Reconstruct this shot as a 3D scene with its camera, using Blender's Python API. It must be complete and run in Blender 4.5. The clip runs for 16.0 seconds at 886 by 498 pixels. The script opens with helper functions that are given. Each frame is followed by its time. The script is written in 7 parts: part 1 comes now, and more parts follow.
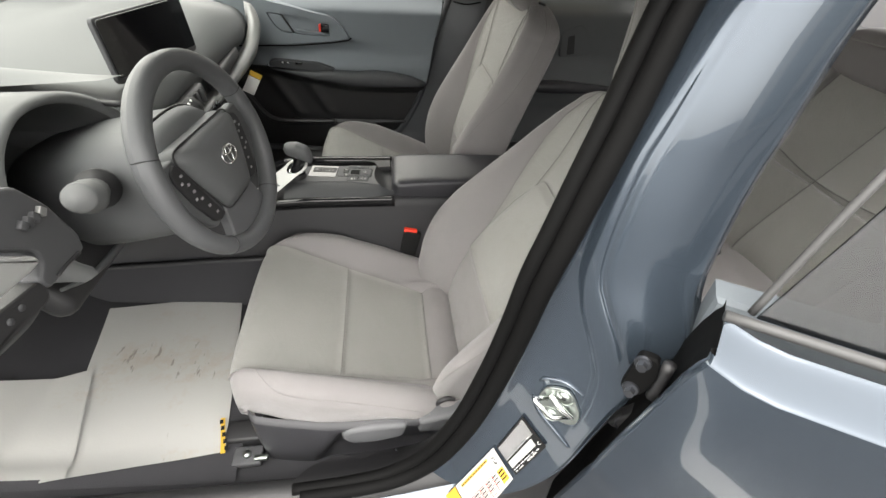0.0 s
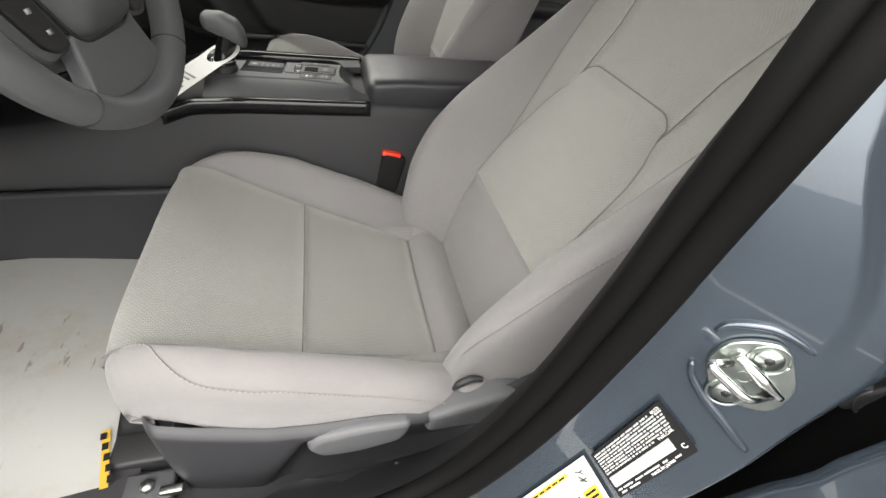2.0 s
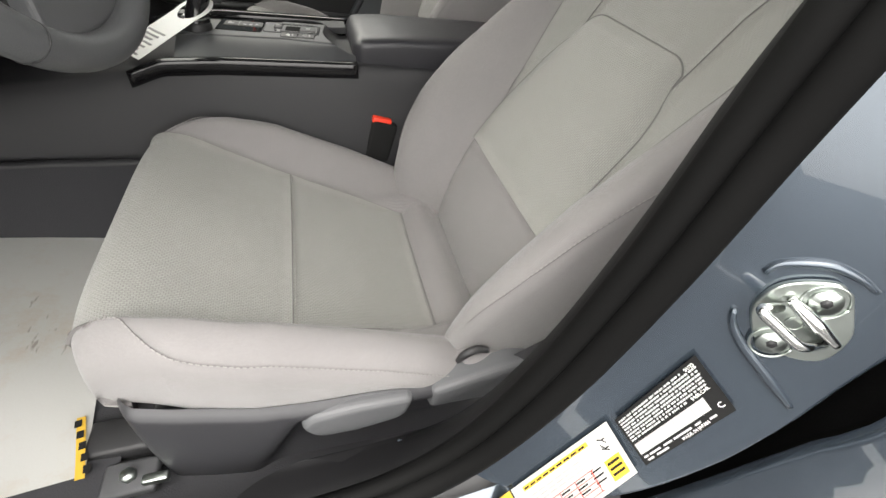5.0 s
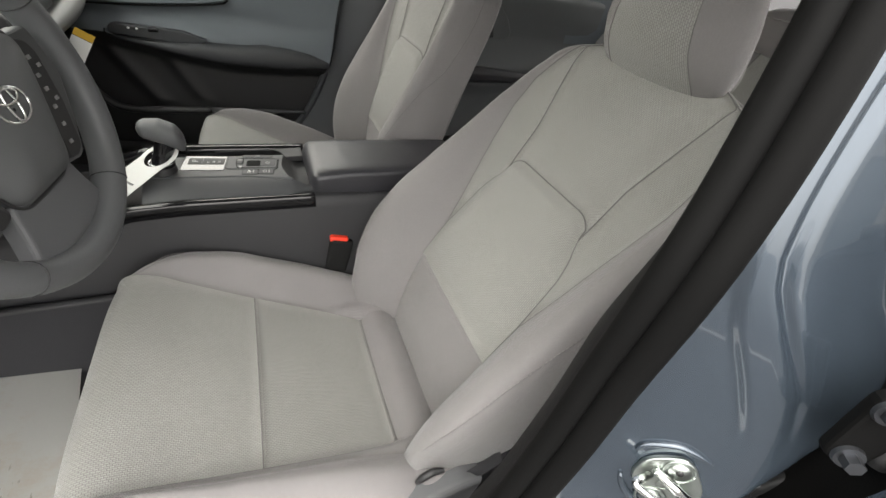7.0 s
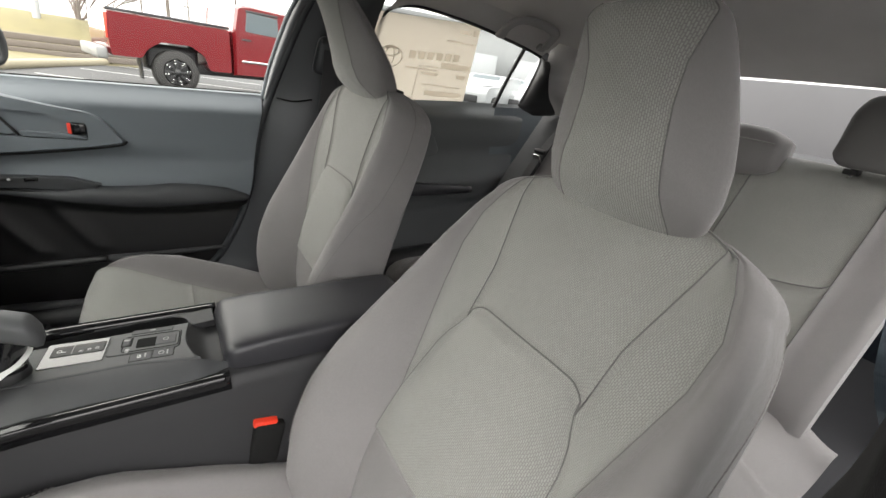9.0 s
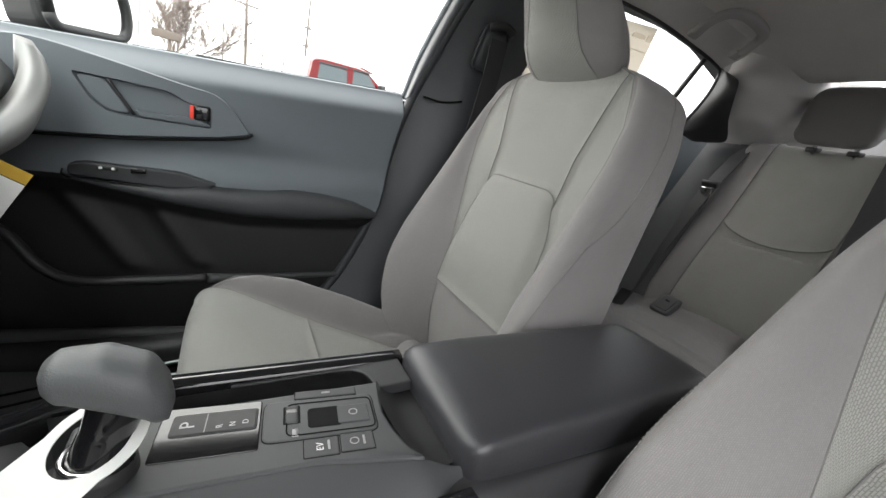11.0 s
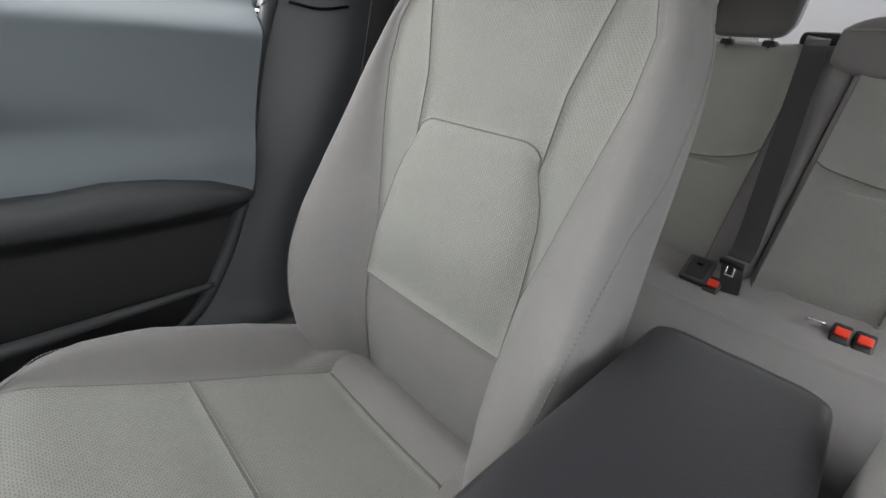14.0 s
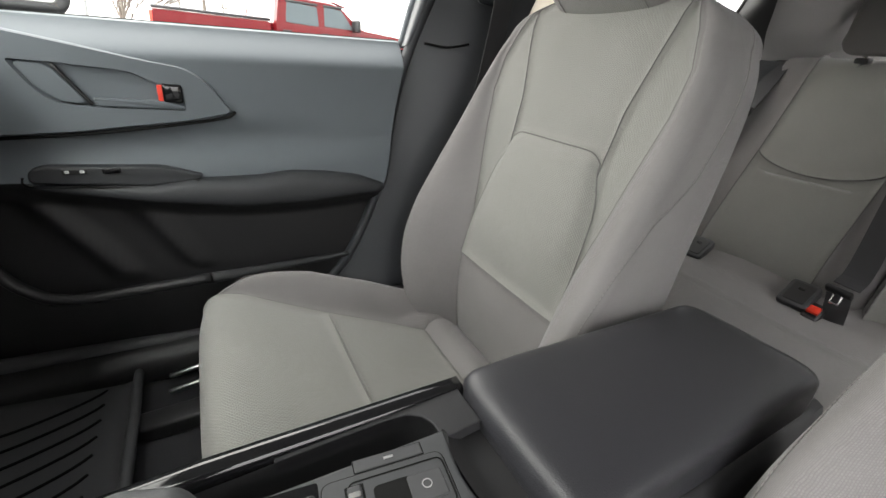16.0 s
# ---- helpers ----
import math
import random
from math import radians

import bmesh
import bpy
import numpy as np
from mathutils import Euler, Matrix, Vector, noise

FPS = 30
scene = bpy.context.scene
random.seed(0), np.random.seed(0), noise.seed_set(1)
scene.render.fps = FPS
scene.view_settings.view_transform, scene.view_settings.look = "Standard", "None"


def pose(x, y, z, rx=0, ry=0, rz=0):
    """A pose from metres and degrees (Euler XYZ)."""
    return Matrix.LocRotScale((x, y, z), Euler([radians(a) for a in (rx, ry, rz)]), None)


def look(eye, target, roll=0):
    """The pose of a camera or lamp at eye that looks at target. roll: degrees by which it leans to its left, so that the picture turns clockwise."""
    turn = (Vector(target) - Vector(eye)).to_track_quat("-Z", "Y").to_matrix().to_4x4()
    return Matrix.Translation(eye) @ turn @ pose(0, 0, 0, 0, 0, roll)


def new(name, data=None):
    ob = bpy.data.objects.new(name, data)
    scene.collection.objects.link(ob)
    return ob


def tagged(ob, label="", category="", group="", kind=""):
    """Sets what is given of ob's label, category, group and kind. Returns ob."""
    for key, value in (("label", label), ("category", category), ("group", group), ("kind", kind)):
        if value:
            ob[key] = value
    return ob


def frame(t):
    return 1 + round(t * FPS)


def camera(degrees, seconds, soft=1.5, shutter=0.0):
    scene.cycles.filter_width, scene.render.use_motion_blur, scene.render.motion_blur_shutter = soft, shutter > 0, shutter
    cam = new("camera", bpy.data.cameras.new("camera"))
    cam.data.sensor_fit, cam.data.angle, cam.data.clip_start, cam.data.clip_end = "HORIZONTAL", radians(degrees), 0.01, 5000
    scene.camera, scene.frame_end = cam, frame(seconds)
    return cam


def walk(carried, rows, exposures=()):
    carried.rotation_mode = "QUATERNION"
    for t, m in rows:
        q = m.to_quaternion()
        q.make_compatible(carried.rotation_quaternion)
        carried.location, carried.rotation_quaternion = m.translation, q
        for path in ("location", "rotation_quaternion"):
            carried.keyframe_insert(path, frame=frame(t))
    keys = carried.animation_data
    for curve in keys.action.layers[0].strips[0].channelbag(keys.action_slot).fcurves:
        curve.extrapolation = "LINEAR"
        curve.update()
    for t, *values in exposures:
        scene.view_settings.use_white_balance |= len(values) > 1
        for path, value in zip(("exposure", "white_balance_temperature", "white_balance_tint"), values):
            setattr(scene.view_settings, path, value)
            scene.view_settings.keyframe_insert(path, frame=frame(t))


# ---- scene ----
cam = camera(92.99, 16.0)
ROWS = [
    (0.0, 0.2303, -1.0695, 1.2949, 49.80, -1.42, -6.99),
    (0.5, 0.1931, -1.0223, 1.2135, 50.26, -2.19, -6.77),
    (1.0, 0.1945, -0.9983, 1.1418, 50.50, -2.60, -7.87),
    (1.5, 0.1666, -0.9256, 1.0325, 49.34, -4.41, -10.30),
    (2.0, 0.1574, -0.8906, 1.0002, 48.26, -5.72, -13.04),
    (2.5, 0.1434, -0.8818, 0.9759, 47.22, -5.94, -14.37),
    (3.0, 0.1420, -0.8700, 0.9532, 46.32, -6.39, -15.15),
    (3.5, 0.1550, -0.8537, 0.9298, 45.80, -7.13, -15.68),
    (5.8, 0.1429, -0.8883, 0.9907, 47.18, -5.28, -14.87),
    (6.0, 0.1410, -0.8627, 1.0113, 46.42, -5.08, -15.78),
    (6.5, 0.1392, -0.8826, 1.0484, 46.76, -4.97, -15.91),
    (7.0, 0.1599, -0.8518, 1.1095, 52.51, -6.59, -21.12),
    (7.5, 0.1898, -0.7978, 1.1585, 59.97, -6.45, -26.11),
    (8.0, 0.2136, -0.7791, 1.1733, 62.25, -6.71, -28.79),
    (8.2, 0.2146, -0.7769, 1.1702, 63.18, -6.67, -29.73),
    (10.3, 0.1529, -0.4070, 1.0454, 69.24, -2.32, -31.58),
    (10.5, 0.1221, -0.3666, 1.0271, 69.79, -1.57, -30.78),
    (11.0, 0.0618, -0.3088, 0.9541, 71.97, -6.46, -25.54),
    (11.5, 0.1361, -0.1024, 0.9883, 78.74, -10.50, -33.13),
    (12.0, 0.2159, 0.0238, 1.0894, 83.58, -8.81, -42.41),
    (12.5, 0.2276, 0.0623, 1.0937, 83.83, -8.60, -45.30),
    (13.0, 0.2071, 0.0619, 1.0723, 80.66, -7.10, -47.27),
    (13.5, 0.1633, 0.0201, 1.0135, 71.08, -4.75, -47.54),
    (14.0, 0.1263, -0.0136, 0.9600, 62.35, -3.09, -44.33),
    (14.5, 0.0781, -0.0480, 0.9480, 58.62, -2.26, -40.71),
    (15.0, 0.0474, -0.0812, 0.9366, 56.95, -2.86, -36.19),
    (15.5, 0.0597, -0.1033, 0.9518, 57.08, -2.16, -33.43),
    (16.0, 0.0582, -0.1824, 0.9856, 63.95, -1.43, -28.05),
]
walk(cam, [(t, pose(x, y, z, rx, ry, rz)) for t, x, y, z, rx, ry, rz in ROWS],
     [(0.0, 2.45, 6900, 10), (3.0, 2.42, 6900, 10), (6.5, 2.46, 6900, 10), (7.0, 2.40, 6900, 10), (8.2, 2.29, 6900, 10), (10.3, 2.62, 6550, 10), (11.0, 2.61, 6550, 10), (12.0, 2.35, 6750, 10), (12.8, 2.48, 6800, 10), (13.5, 2.35, 6600, 10), (14.0, 2.66, 6450, 10), (15.0, 3.15, 6450, 10), (15.5, 3.38, 6500, 10), (16.0, 2.70, 6700, 10)])

# ---- world: overcast daylight ----
world = bpy.data.worlds.new("overcast_sky")
scene.world = world
world.use_nodes = True
wn, wl = world.node_tree.nodes, world.node_tree.links
sky = wn.new("ShaderNodeTexSky")
sky.sky_type = "NISHITA"
sky.sun_disc = False
sky.sun_elevation, sky.sun_rotation = radians(60), radians(200)
sky.air_density, sky.dust_density, sky.ozone_density = 1.0, 1.0, 1.0
grey = wn.new("ShaderNodeHueSaturation")
grey.inputs["Saturation"].default_value = 0.05
wl.new(sky.outputs[0], grey.inputs["Color"])
co_ = wn.new("ShaderNodeTexCoord")
sep = wn.new("ShaderNodeSeparateXYZ")
wl.new(co_.outputs["Generated"], sep.inputs[0])
rise = wn.new("ShaderNodeMapRange")  # an overcast sky is brightest overhead
rise.inputs["To Min"].default_value, rise.inputs["To Max"].default_value = 0.70, 2.1
wl.new(sep.outputs["Z"], rise.inputs["Value"])
lift = wn.new("ShaderNodeVectorMath")
lift.operation = "SCALE"
wl.new(grey.outputs[0], lift.inputs[0])
wl.new(rise.outputs["Result"], lift.inputs["Scale"])
wl.new(lift.outputs[0], wn["Background"].inputs["Color"])
wn["Background"].inputs["Strength"].default_value = 0.14
sun = new("sun", bpy.data.lights.new("sun", "SUN"))
sun.data.energy, sun.data.angle, sun.data.color = 1.3, radians(85), (1.0, 0.97, 0.93)
sun.matrix_world = look((-3.0, 3.4, 4.2), (0.3, 0, 0.6))


# ---- building helpers ----
def thing(name, label, category, group="", kind="", at=(0, 0, 0)):
    ob = new(name)
    ob.empty_display_size = 0.05
    ob.location = at
    return tagged(ob, label, category, group, kind)


def part(name, data, material, parent=None, label=""):
    """Link a bmesh or a mesh as one mesh object."""
    if isinstance(data, bmesh.types.BMesh):
        me = bpy.data.meshes.new(name)
        data.to_mesh(me)
        data.free()
    else:
        me = data
    if not me.materials:
        me.materials.append(material)
    ob = new(name, me)
    if parent is not None:
        ob.parent = parent
    if label:
        tagged(ob, label)
    return ob


def mesh(verts, faces, smooth=True, uvs=None):
    me = bpy.data.meshes.new("m")
    me.from_pydata([tuple(map(float, v)) for v in verts], [], faces)
    if smooth:
        me.polygons.foreach_set("use_smooth", [True] * len(me.polygons))
    if uvs is not None:
        lay = me.uv_layers.new(name="UVMap")
        idx = np.empty(len(me.loops), dtype=np.int32)
        me.loops.foreach_get("vertex_index", idx)
        lay.data.foreach_set("uv", np.asarray(uvs, dtype=np.float32)[idx].ravel())
    me.validate()
    me.update()
    return me


def sheet(P, flip=False, wrap=False):
    """A mesh from an n x m grid of points, with UVs in metres."""
    P = np.asarray(P, float)
    n, m = P.shape[:2]
    du = np.r_[0, np.cumsum(np.linalg.norm(np.diff(P[n // 2], axis=0), axis=1))]
    dv = np.r_[0, np.cumsum(np.linalg.norm(np.diff(P[:, m // 2], axis=0), axis=1))]
    du = du - du[m // 2]
    uv = np.stack(np.meshgrid(du, dv), -1).reshape(-1, 2)
    faces = []
    for i in range(n - 1):
        for j in range(m - 1 if not wrap else m):
            a, b, c, d = i * m + j, i * m + (j + 1) % m, (i + 1) * m + (j + 1) % m, (i + 1) * m + j
            faces.append((a, d, c, b) if flip else (a, b, c, d))
    return mesh(P.reshape(-1, 3), faces, True, uv)


def loft(rings, caps=True, smooth=True):
    """A solid through closed rings of equally many points."""
    P = np.asarray(rings, float)
    n, m = P.shape[:2]
    faces = [(i * m + j, i * m + (j + 1) % m, (i + 1) * m + (j + 1) % m, (i + 1) * m + j) for i in range(n - 1) for j in range(m)]
    if caps:
        faces += [tuple(range(m - 1, -1, -1)), tuple((n - 1) * m + j for j in range(m))]
    me = mesh(P.reshape(-1, 3), faces, smooth)
    bm = bmesh.new()
    bm.from_mesh(me)
    bmesh.ops.recalc_face_normals(bm, faces=bm.faces)
    bm.to_mesh(me)
    bm.free()
    return me


def curve(points, n):
    """n points along a smooth curve through the given points."""
    p = np.asarray(points, float)
    k = np.r_[0, np.cumsum(np.linalg.norm(np.diff(p, axis=0), axis=1))]
    q = np.linspace(0, k[-1], n)
    seg = np.clip(np.searchsorted(k, q, side="right") - 1, 0, len(p) - 2)
    t = ((q - k[seg]) / (k[seg + 1] - k[seg]))[:, None]
    e = np.vstack([2 * p[0] - p[1], p, 2 * p[-1] - p[-2]])
    a, b, c, d = e[seg], e[seg + 1], e[seg + 2], e[seg + 3]
    return 0.5 * (2 * b + (c - a) * t + (2 * a - 5 * b + 4 * c - d) * t**2 + (3 * b - a - 3 * c + d) * t**3)


def tube(points, radius, n=40, sides=10, smooth_path=True, closed=False):
    p = curve(points, n) if smooth_path else np.asarray(points, float)
    r = np.broadcast_to(np.interp(np.linspace(0, 1, len(p)), np.linspace(0, 1, np.size(radius)), np.atleast_1d(radius)), len(p))
    rings = []
    up = np.array([0.13, 0.27, 0.95])
    for i in range(len(p)):
        t = p[min(i + 1, len(p) - 1)] - p[max(i - 1, 0)]
        t = t / np.linalg.norm(t)
        a = np.cross(t, up)
        a /= np.linalg.norm(a)
        b = np.cross(a, t)
        up = b
        th = np.linspace(0, 2 * np.pi, sides, endpoint=False)[:, None]
        rings.append(p[i] + r[i] * (np.cos(th) * a + np.sin(th) * b))
    return loft(rings, not closed)


def ribbon(points, width_dir, width, thick, n=40):
    """A flat strap along a smooth line."""
    p = curve(points, n)
    w = np.asarray(width_dir, float)
    rings = []
    for i in range(n):
        t = p[min(i + 1, n - 1)] - p[max(i - 1, 0)]
        t /= np.linalg.norm(t)
        a = w - t * (w @ t)
        a /= np.linalg.norm(a)
        b = np.cross(t, a)
        rings.append([p[i] + a * width / 2 + b * thick / 2, p[i] - a * width / 2 + b * thick / 2,
                      p[i] - a * width / 2 - b * thick / 2, p[i] + a * width / 2 - b * thick / 2])
    return loft(rings, True, False)


def box(size, m=None, bevel=0.004, segs=2):
    bm = bmesh.new()
    bmesh.ops.create_cube(bm, size=1.0, matrix=Matrix.Diagonal((*size, 1)))
    if bevel:
        bmesh.ops.bevel(bm, geom=bm.edges[:], offset=bevel, segments=segs, affect="EDGES", profile=0.5)
    if m is not None:
        bmesh.ops.transform(bm, matrix=m, verts=bm.verts)
    for f in bm.faces:
        f.smooth = True
    return bm


def slab(outline, frame_m, thick, bevel=0.002, segs=2):
    """A plate: a 2D outline in the frame's xy plane, thickened downwards along its z."""
    bm = bmesh.new()
    vs = [bm.verts.new((x, y, 0)) for x, y in outline]
    f = bm.faces.new(vs)
    if f.normal.z < 0 or sum(outline[i][0] * outline[(i + 1) % len(outline)][1] - outline[(i + 1) % len(outline)][0] * outline[i][1] for i in range(len(outline))) < 0:
        f.normal_flip()
    ret = bmesh.ops.extrude_face_region(bm, geom=[f])
    top = [v for v in ret["geom"] if isinstance(v, bmesh.types.BMVert)]
    bmesh.ops.translate(bm, verts=[v for v in bm.verts if v not in top], vec=(0, 0, -thick))
    bmesh.ops.recalc_face_normals(bm, faces=bm.faces)
    if bevel:
        rim = [e for e in bm.edges if all(v in top for v in e.verts)]
        bmesh.ops.bevel(bm, geom=rim, offset=bevel, segments=segs, affect="EDGES", profile=0.5)
    bmesh.ops.transform(bm, matrix=frame_m, verts=bm.verts)
    return bm


def rounded(points, r, n=5):
    """A polygon with its corners rounded."""
    out = []
    k = len(points)
    for i in range(k):
        p0, p1, p2 = (np.array(points[(i + d) % k], float) for d in (-1, 0, 1))
        a, b = p0 - p1, p2 - p1
        ra = min(r[i] if isinstance(r, (list, tuple)) else r, 0.49 * np.linalg.norm(a), 0.49 * np.linalg.norm(b))
        s, e = p1 + a / np.linalg.norm(a) * ra, p1 + b / np.linalg.norm(b) * ra
        for t in np.linspace(0, 1, n):
            out.append(tuple((1 - t) ** 2 * s + 2 * t * (1 - t) * p1 + t * t * e))
    return out


def axes(origin, xdir, ydir):
    """A frame from an origin, its x axis and a vector in its xy plane."""
    x = Vector(xdir).normalized()
    z = x.cross(Vector(ydir)).normalized()
    y = z.cross(x)
    m = Matrix((x, y, z)).transposed().to_4x4()
    m.translation = origin
    return m


def ss(a, b, x):
    t = np.clip((np.asarray(x, float) - a) / (b - a), 0, 1)
    return t * t * (3 - 2 * t)


def bump_at(x, c, w):
    return np.exp(-(((np.asarray(x, float) - c) / w) ** 2))


# ---- materials ----
def mat(name, base, rough=0.6, metal=0.0, grain=0.0, grain_scale=400.0, var=0.12, var_scale=6.0, coat=0.0, spec=0.5, sheen=0.0):
    """A surface with fine relief and slow, slight change of tone."""
    m = bpy.data.materials.new(name)
    m.use_nodes = True
    n, l = m.node_tree.nodes, m.node_tree.links
    b = n["Principled BSDF"]
    b.inputs["Metallic"].default_value = metal
    b.inputs["Specular IOR Level"].default_value = spec
    b.inputs["Coat Weight"].default_value = coat
    b.inputs["Coat Roughness"].default_value = 0.03
    b.inputs["Sheen Weight"].default_value = sheen
    b.inputs["Sheen Roughness"].default_value = 0.5
    co = n.new("ShaderNodeTexCoord")
    slow = n.new("ShaderNodeTexNoise")
    slow.inputs["Scale"].default_value, slow.inputs["Detail"].default_value = var_scale, 5
    l.new(co.outputs["Object"], slow.inputs["Vector"])
    mix = n.new("ShaderNodeMix")
    mix.data_type = "RGBA"
    mix.inputs["A"].default_value = (*[c * (1 - var) for c in base], 1)
    mix.inputs["B"].default_value = (*[min(1, c * (1 + var)) for c in base], 1)
    l.new(slow.outputs["Fac"], mix.inputs["Factor"])
    l.new(mix.outputs["Result"], b.inputs["Base Color"])
    mr = n.new("ShaderNodeMapRange")
    mr.inputs["To Min"].default_value, mr.inputs["To Max"].default_value = max(0.02, rough * 0.85), min(1, rough * 1.15)
    l.new(slow.outputs["Fac"], mr.inputs["Value"])
    l.new(mr.outputs["Result"], b.inputs["Roughness"])
    if grain:
        fine = n.new("ShaderNodeTexNoise")
        fine.inputs["Scale"].default_value, fine.inputs["Detail"].default_value = grain_scale, 3
        l.new(co.outputs["Object"], fine.inputs["Vector"])
        bp = n.new("ShaderNodeBump")
        bp.inputs["Strength"].default_value, bp.inputs["Distance"].default_value = grain, 0.0006
        l.new(fine.outputs["Fac"], bp.inputs["Height"])
        l.new(bp.outputs["Normal"], b.inputs["Normal"])
    return m


def knit(name, base, rib, dash, depth, dark):
    """Woven seat cloth: short raised dashes in rows, from the UVs in metres."""
    m = bpy.data.materials.new(name)
    m.use_nodes = True
    n, l = m.node_tree.nodes, m.node_tree.links
    b = n["Principled BSDF"]
    b.inputs["Roughness"].default_value = 0.9
    b.inputs["Specular IOR Level"].default_value = 0.2
    b.inputs["Sheen Weight"].default_value = 0.25
    b.inputs["Sheen Roughness"].default_value = 0.4
    uv = n.new("ShaderNodeTexCoord")
    br = n.new("ShaderNodeTexBrick")
    br.offset = 0.5
    br.inputs["Scale"].default_value = 1.0
    br.inputs["Brick Width"].default_value, br.inputs["Row Height"].default_value = dash, rib
    br.inputs["Mortar Size"].default_value, br.inputs["Mortar Smooth"].default_value = rib * 0.32, 0.9
    wob = n.new("ShaderNodeTexNoise")
    wob.inputs["Scale"].default_value = 40
    l.new(uv.outputs["UV"], wob.inputs["Vector"])
    turn = n.new("ShaderNodeSeparateXYZ")
    swap = n.new("ShaderNodeCombineXYZ")
    l.new(uv.outputs["UV"], turn.inputs[0])
    l.new(turn.outputs["X"], swap.inputs["Y"])
    l.new(turn.outputs["Y"], swap.inputs["X"])
    add = n.new("ShaderNodeMixRGB")
    add.blend_type = "ADD"
    add.inputs["Fac"].default_value = 0.004
    l.new(swap.outputs[0], add.inputs["Color1"])
    l.new(wob.outputs["Color"], add.inputs["Color2"])
    l.new(add.outputs[0], br.inputs["Vector"])
    br.inputs["Color1"].default_value = (*[c * 1.06 for c in base], 1)
    br.inputs["Color2"].default_value = (*[c * 0.95 for c in base], 1)
    br.inputs["Mortar"].default_value = (*[c * dark for c in base], 1)
    slow = n.new("ShaderNodeTexNoise")
    slow.inputs["Scale"].default_value, slow.inputs["Detail"].default_value = 9, 6
    l.new(uv.outputs["Object"], slow.inputs["Vector"])
    hue = n.new("ShaderNodeHueSaturation")
    mr = n.new("ShaderNodeMapRange")
    mr.inputs["To Min"].default_value, mr.inputs["To Max"].default_value = 0.9, 1.1
    l.new(slow.outputs["Fac"], mr.inputs["Value"])
    l.new(mr.outputs["Result"], hue.inputs["Value"])
    l.new(br.outputs["Color"], hue.inputs["Color"])
    l.new(hue.outputs[0], b.inputs["Base Color"])
    inv = n.new("ShaderNodeMath")
    inv.operation = "SUBTRACT"
    inv.inputs[0].default_value = 1.0
    l.new(br.outputs["Fac"], inv.inputs[1])
    bp = n.new("ShaderNodeBump")
    bp.inputs["Strength"].default_value, bp.inputs["Distance"].default_value = depth, 0.0008
    l.new(inv.outputs[0], bp.inputs["Height"])
    l.new(bp.outputs["Normal"], b.inputs["Normal"])
    return m


KNIT = knit("woven_cloth", (0.280, 0.277, 0.262), 0.0027, 0.0054, 0.6, 0.68)
PLAIN = knit("plain_cloth", (0.214, 0.204, 0.203), 0.0012, 0.0024, 0.35, 0.85)
SEAMDARK = mat("seam_thread", (0.132, 0.127, 0.124), 0.9)
PIPE = mat("seam_piping", (0.23, 0.222, 0.215), 0.85, grain=0.3, grain_scale=900)
# plain cloth at about half its tone: shade put into the colour
SHADEDCLOTH = knit("shaded_plain_cloth", (0.115, 0.111, 0.110), 0.0012, 0.0024, 0.35, 0.85)
THREAD = mat("pale_thread", (0.24, 0.228, 0.222), 0.8)
WHEELSKIN = mat("wheel_leather", (0.082, 0.085, 0.088), 0.5, grain=0.5, grain_scale=700)
PLASTIC = mat("charcoal_plastic", (0.058, 0.059, 0.062), 0.55, grain=0.35, grain_scale=900, spec=0.35)
SOFT = mat("slate_soft_plastic", (0.122, 0.139, 0.152), 0.68, grain=0.3, grain_scale=1100)
DASHTOP = mat("dash_top_plastic", (0.088, 0.092, 0.092), 0.7, grain=0.4, grain_scale=900, spec=0.3)
TOPPLATE = mat("console_plate", (0.046, 0.048, 0.051), 0.5, grain=0.25, grain_scale=900)
SHROUD = mat("shroud_plastic", (0.082, 0.085, 0.087), 0.6, grain=0.4, grain_scale=900)
DASH = mat("dash_plastic", (0.106, 0.110, 0.109), 0.6, grain=0.4, grain_scale=900)
DARK = mat("black_plastic", (0.018, 0.018, 0.019), 0.5, grain=0.3, grain_scale=800)
PIANO = mat("piano_black", (0.008, 0.008, 0.009), 0.08, coat=0.2, spec=0.4)
LEATHER = mat("black_leatherette", (0.027, 0.027, 0.031), 0.36, grain=0.5, grain_scale=700)
ARMPAD = mat("charcoal_armrest", (0.033, 0.035, 0.038), 0.55, grain=0.4, grain_scale=900)
CARPET = mat("black_carpet", (0.036, 0.036, 0.039), 0.95, grain=1.0, grain_scale=500, spec=0.1)
HEADLINER = mat("headliner_cloth", (0.58, 0.562, 0.55), 0.95, grain=0.5, grain_scale=900, spec=0.2)
PAINT = mat("slate_blue_paint", (0.053, 0.070, 0.090), 0.26, metal=0.6, coat=1.0, grain=0.03, grain_scale=2500, var=0.05)
# rubber seals, and the black that stands for shade in the door gap
RUBBER_AND_SHADE = mat("black_rubber_and_shade", (0.0045, 0.0045, 0.0045), 0.6, grain=0.3, grain_scale=500, spec=0.06)
CHROME = mat("bright_metal", (0.75, 0.76, 0.74), 0.18, metal=1.0)
STEEL = mat("zinc_steel", (0.40, 0.435, 0.41), 0.32, metal=1.0, var=0.2, var_scale=60)
SILVER = mat("satin_silver_trim", (0.24, 0.24, 0.235), 0.5, metal=0.5)
BRIGHTVENT = mat("bright_satin_trim", (0.50, 0.51, 0.50), 0.42, metal=0.6)
CONSOLE = mat("console_black", (0.024, 0.024, 0.026), 0.5, grain=0.35, grain_scale=900, spec=0.35)
RED = mat("red_plastic", (0.75, 0.045, 0.02), 0.4)
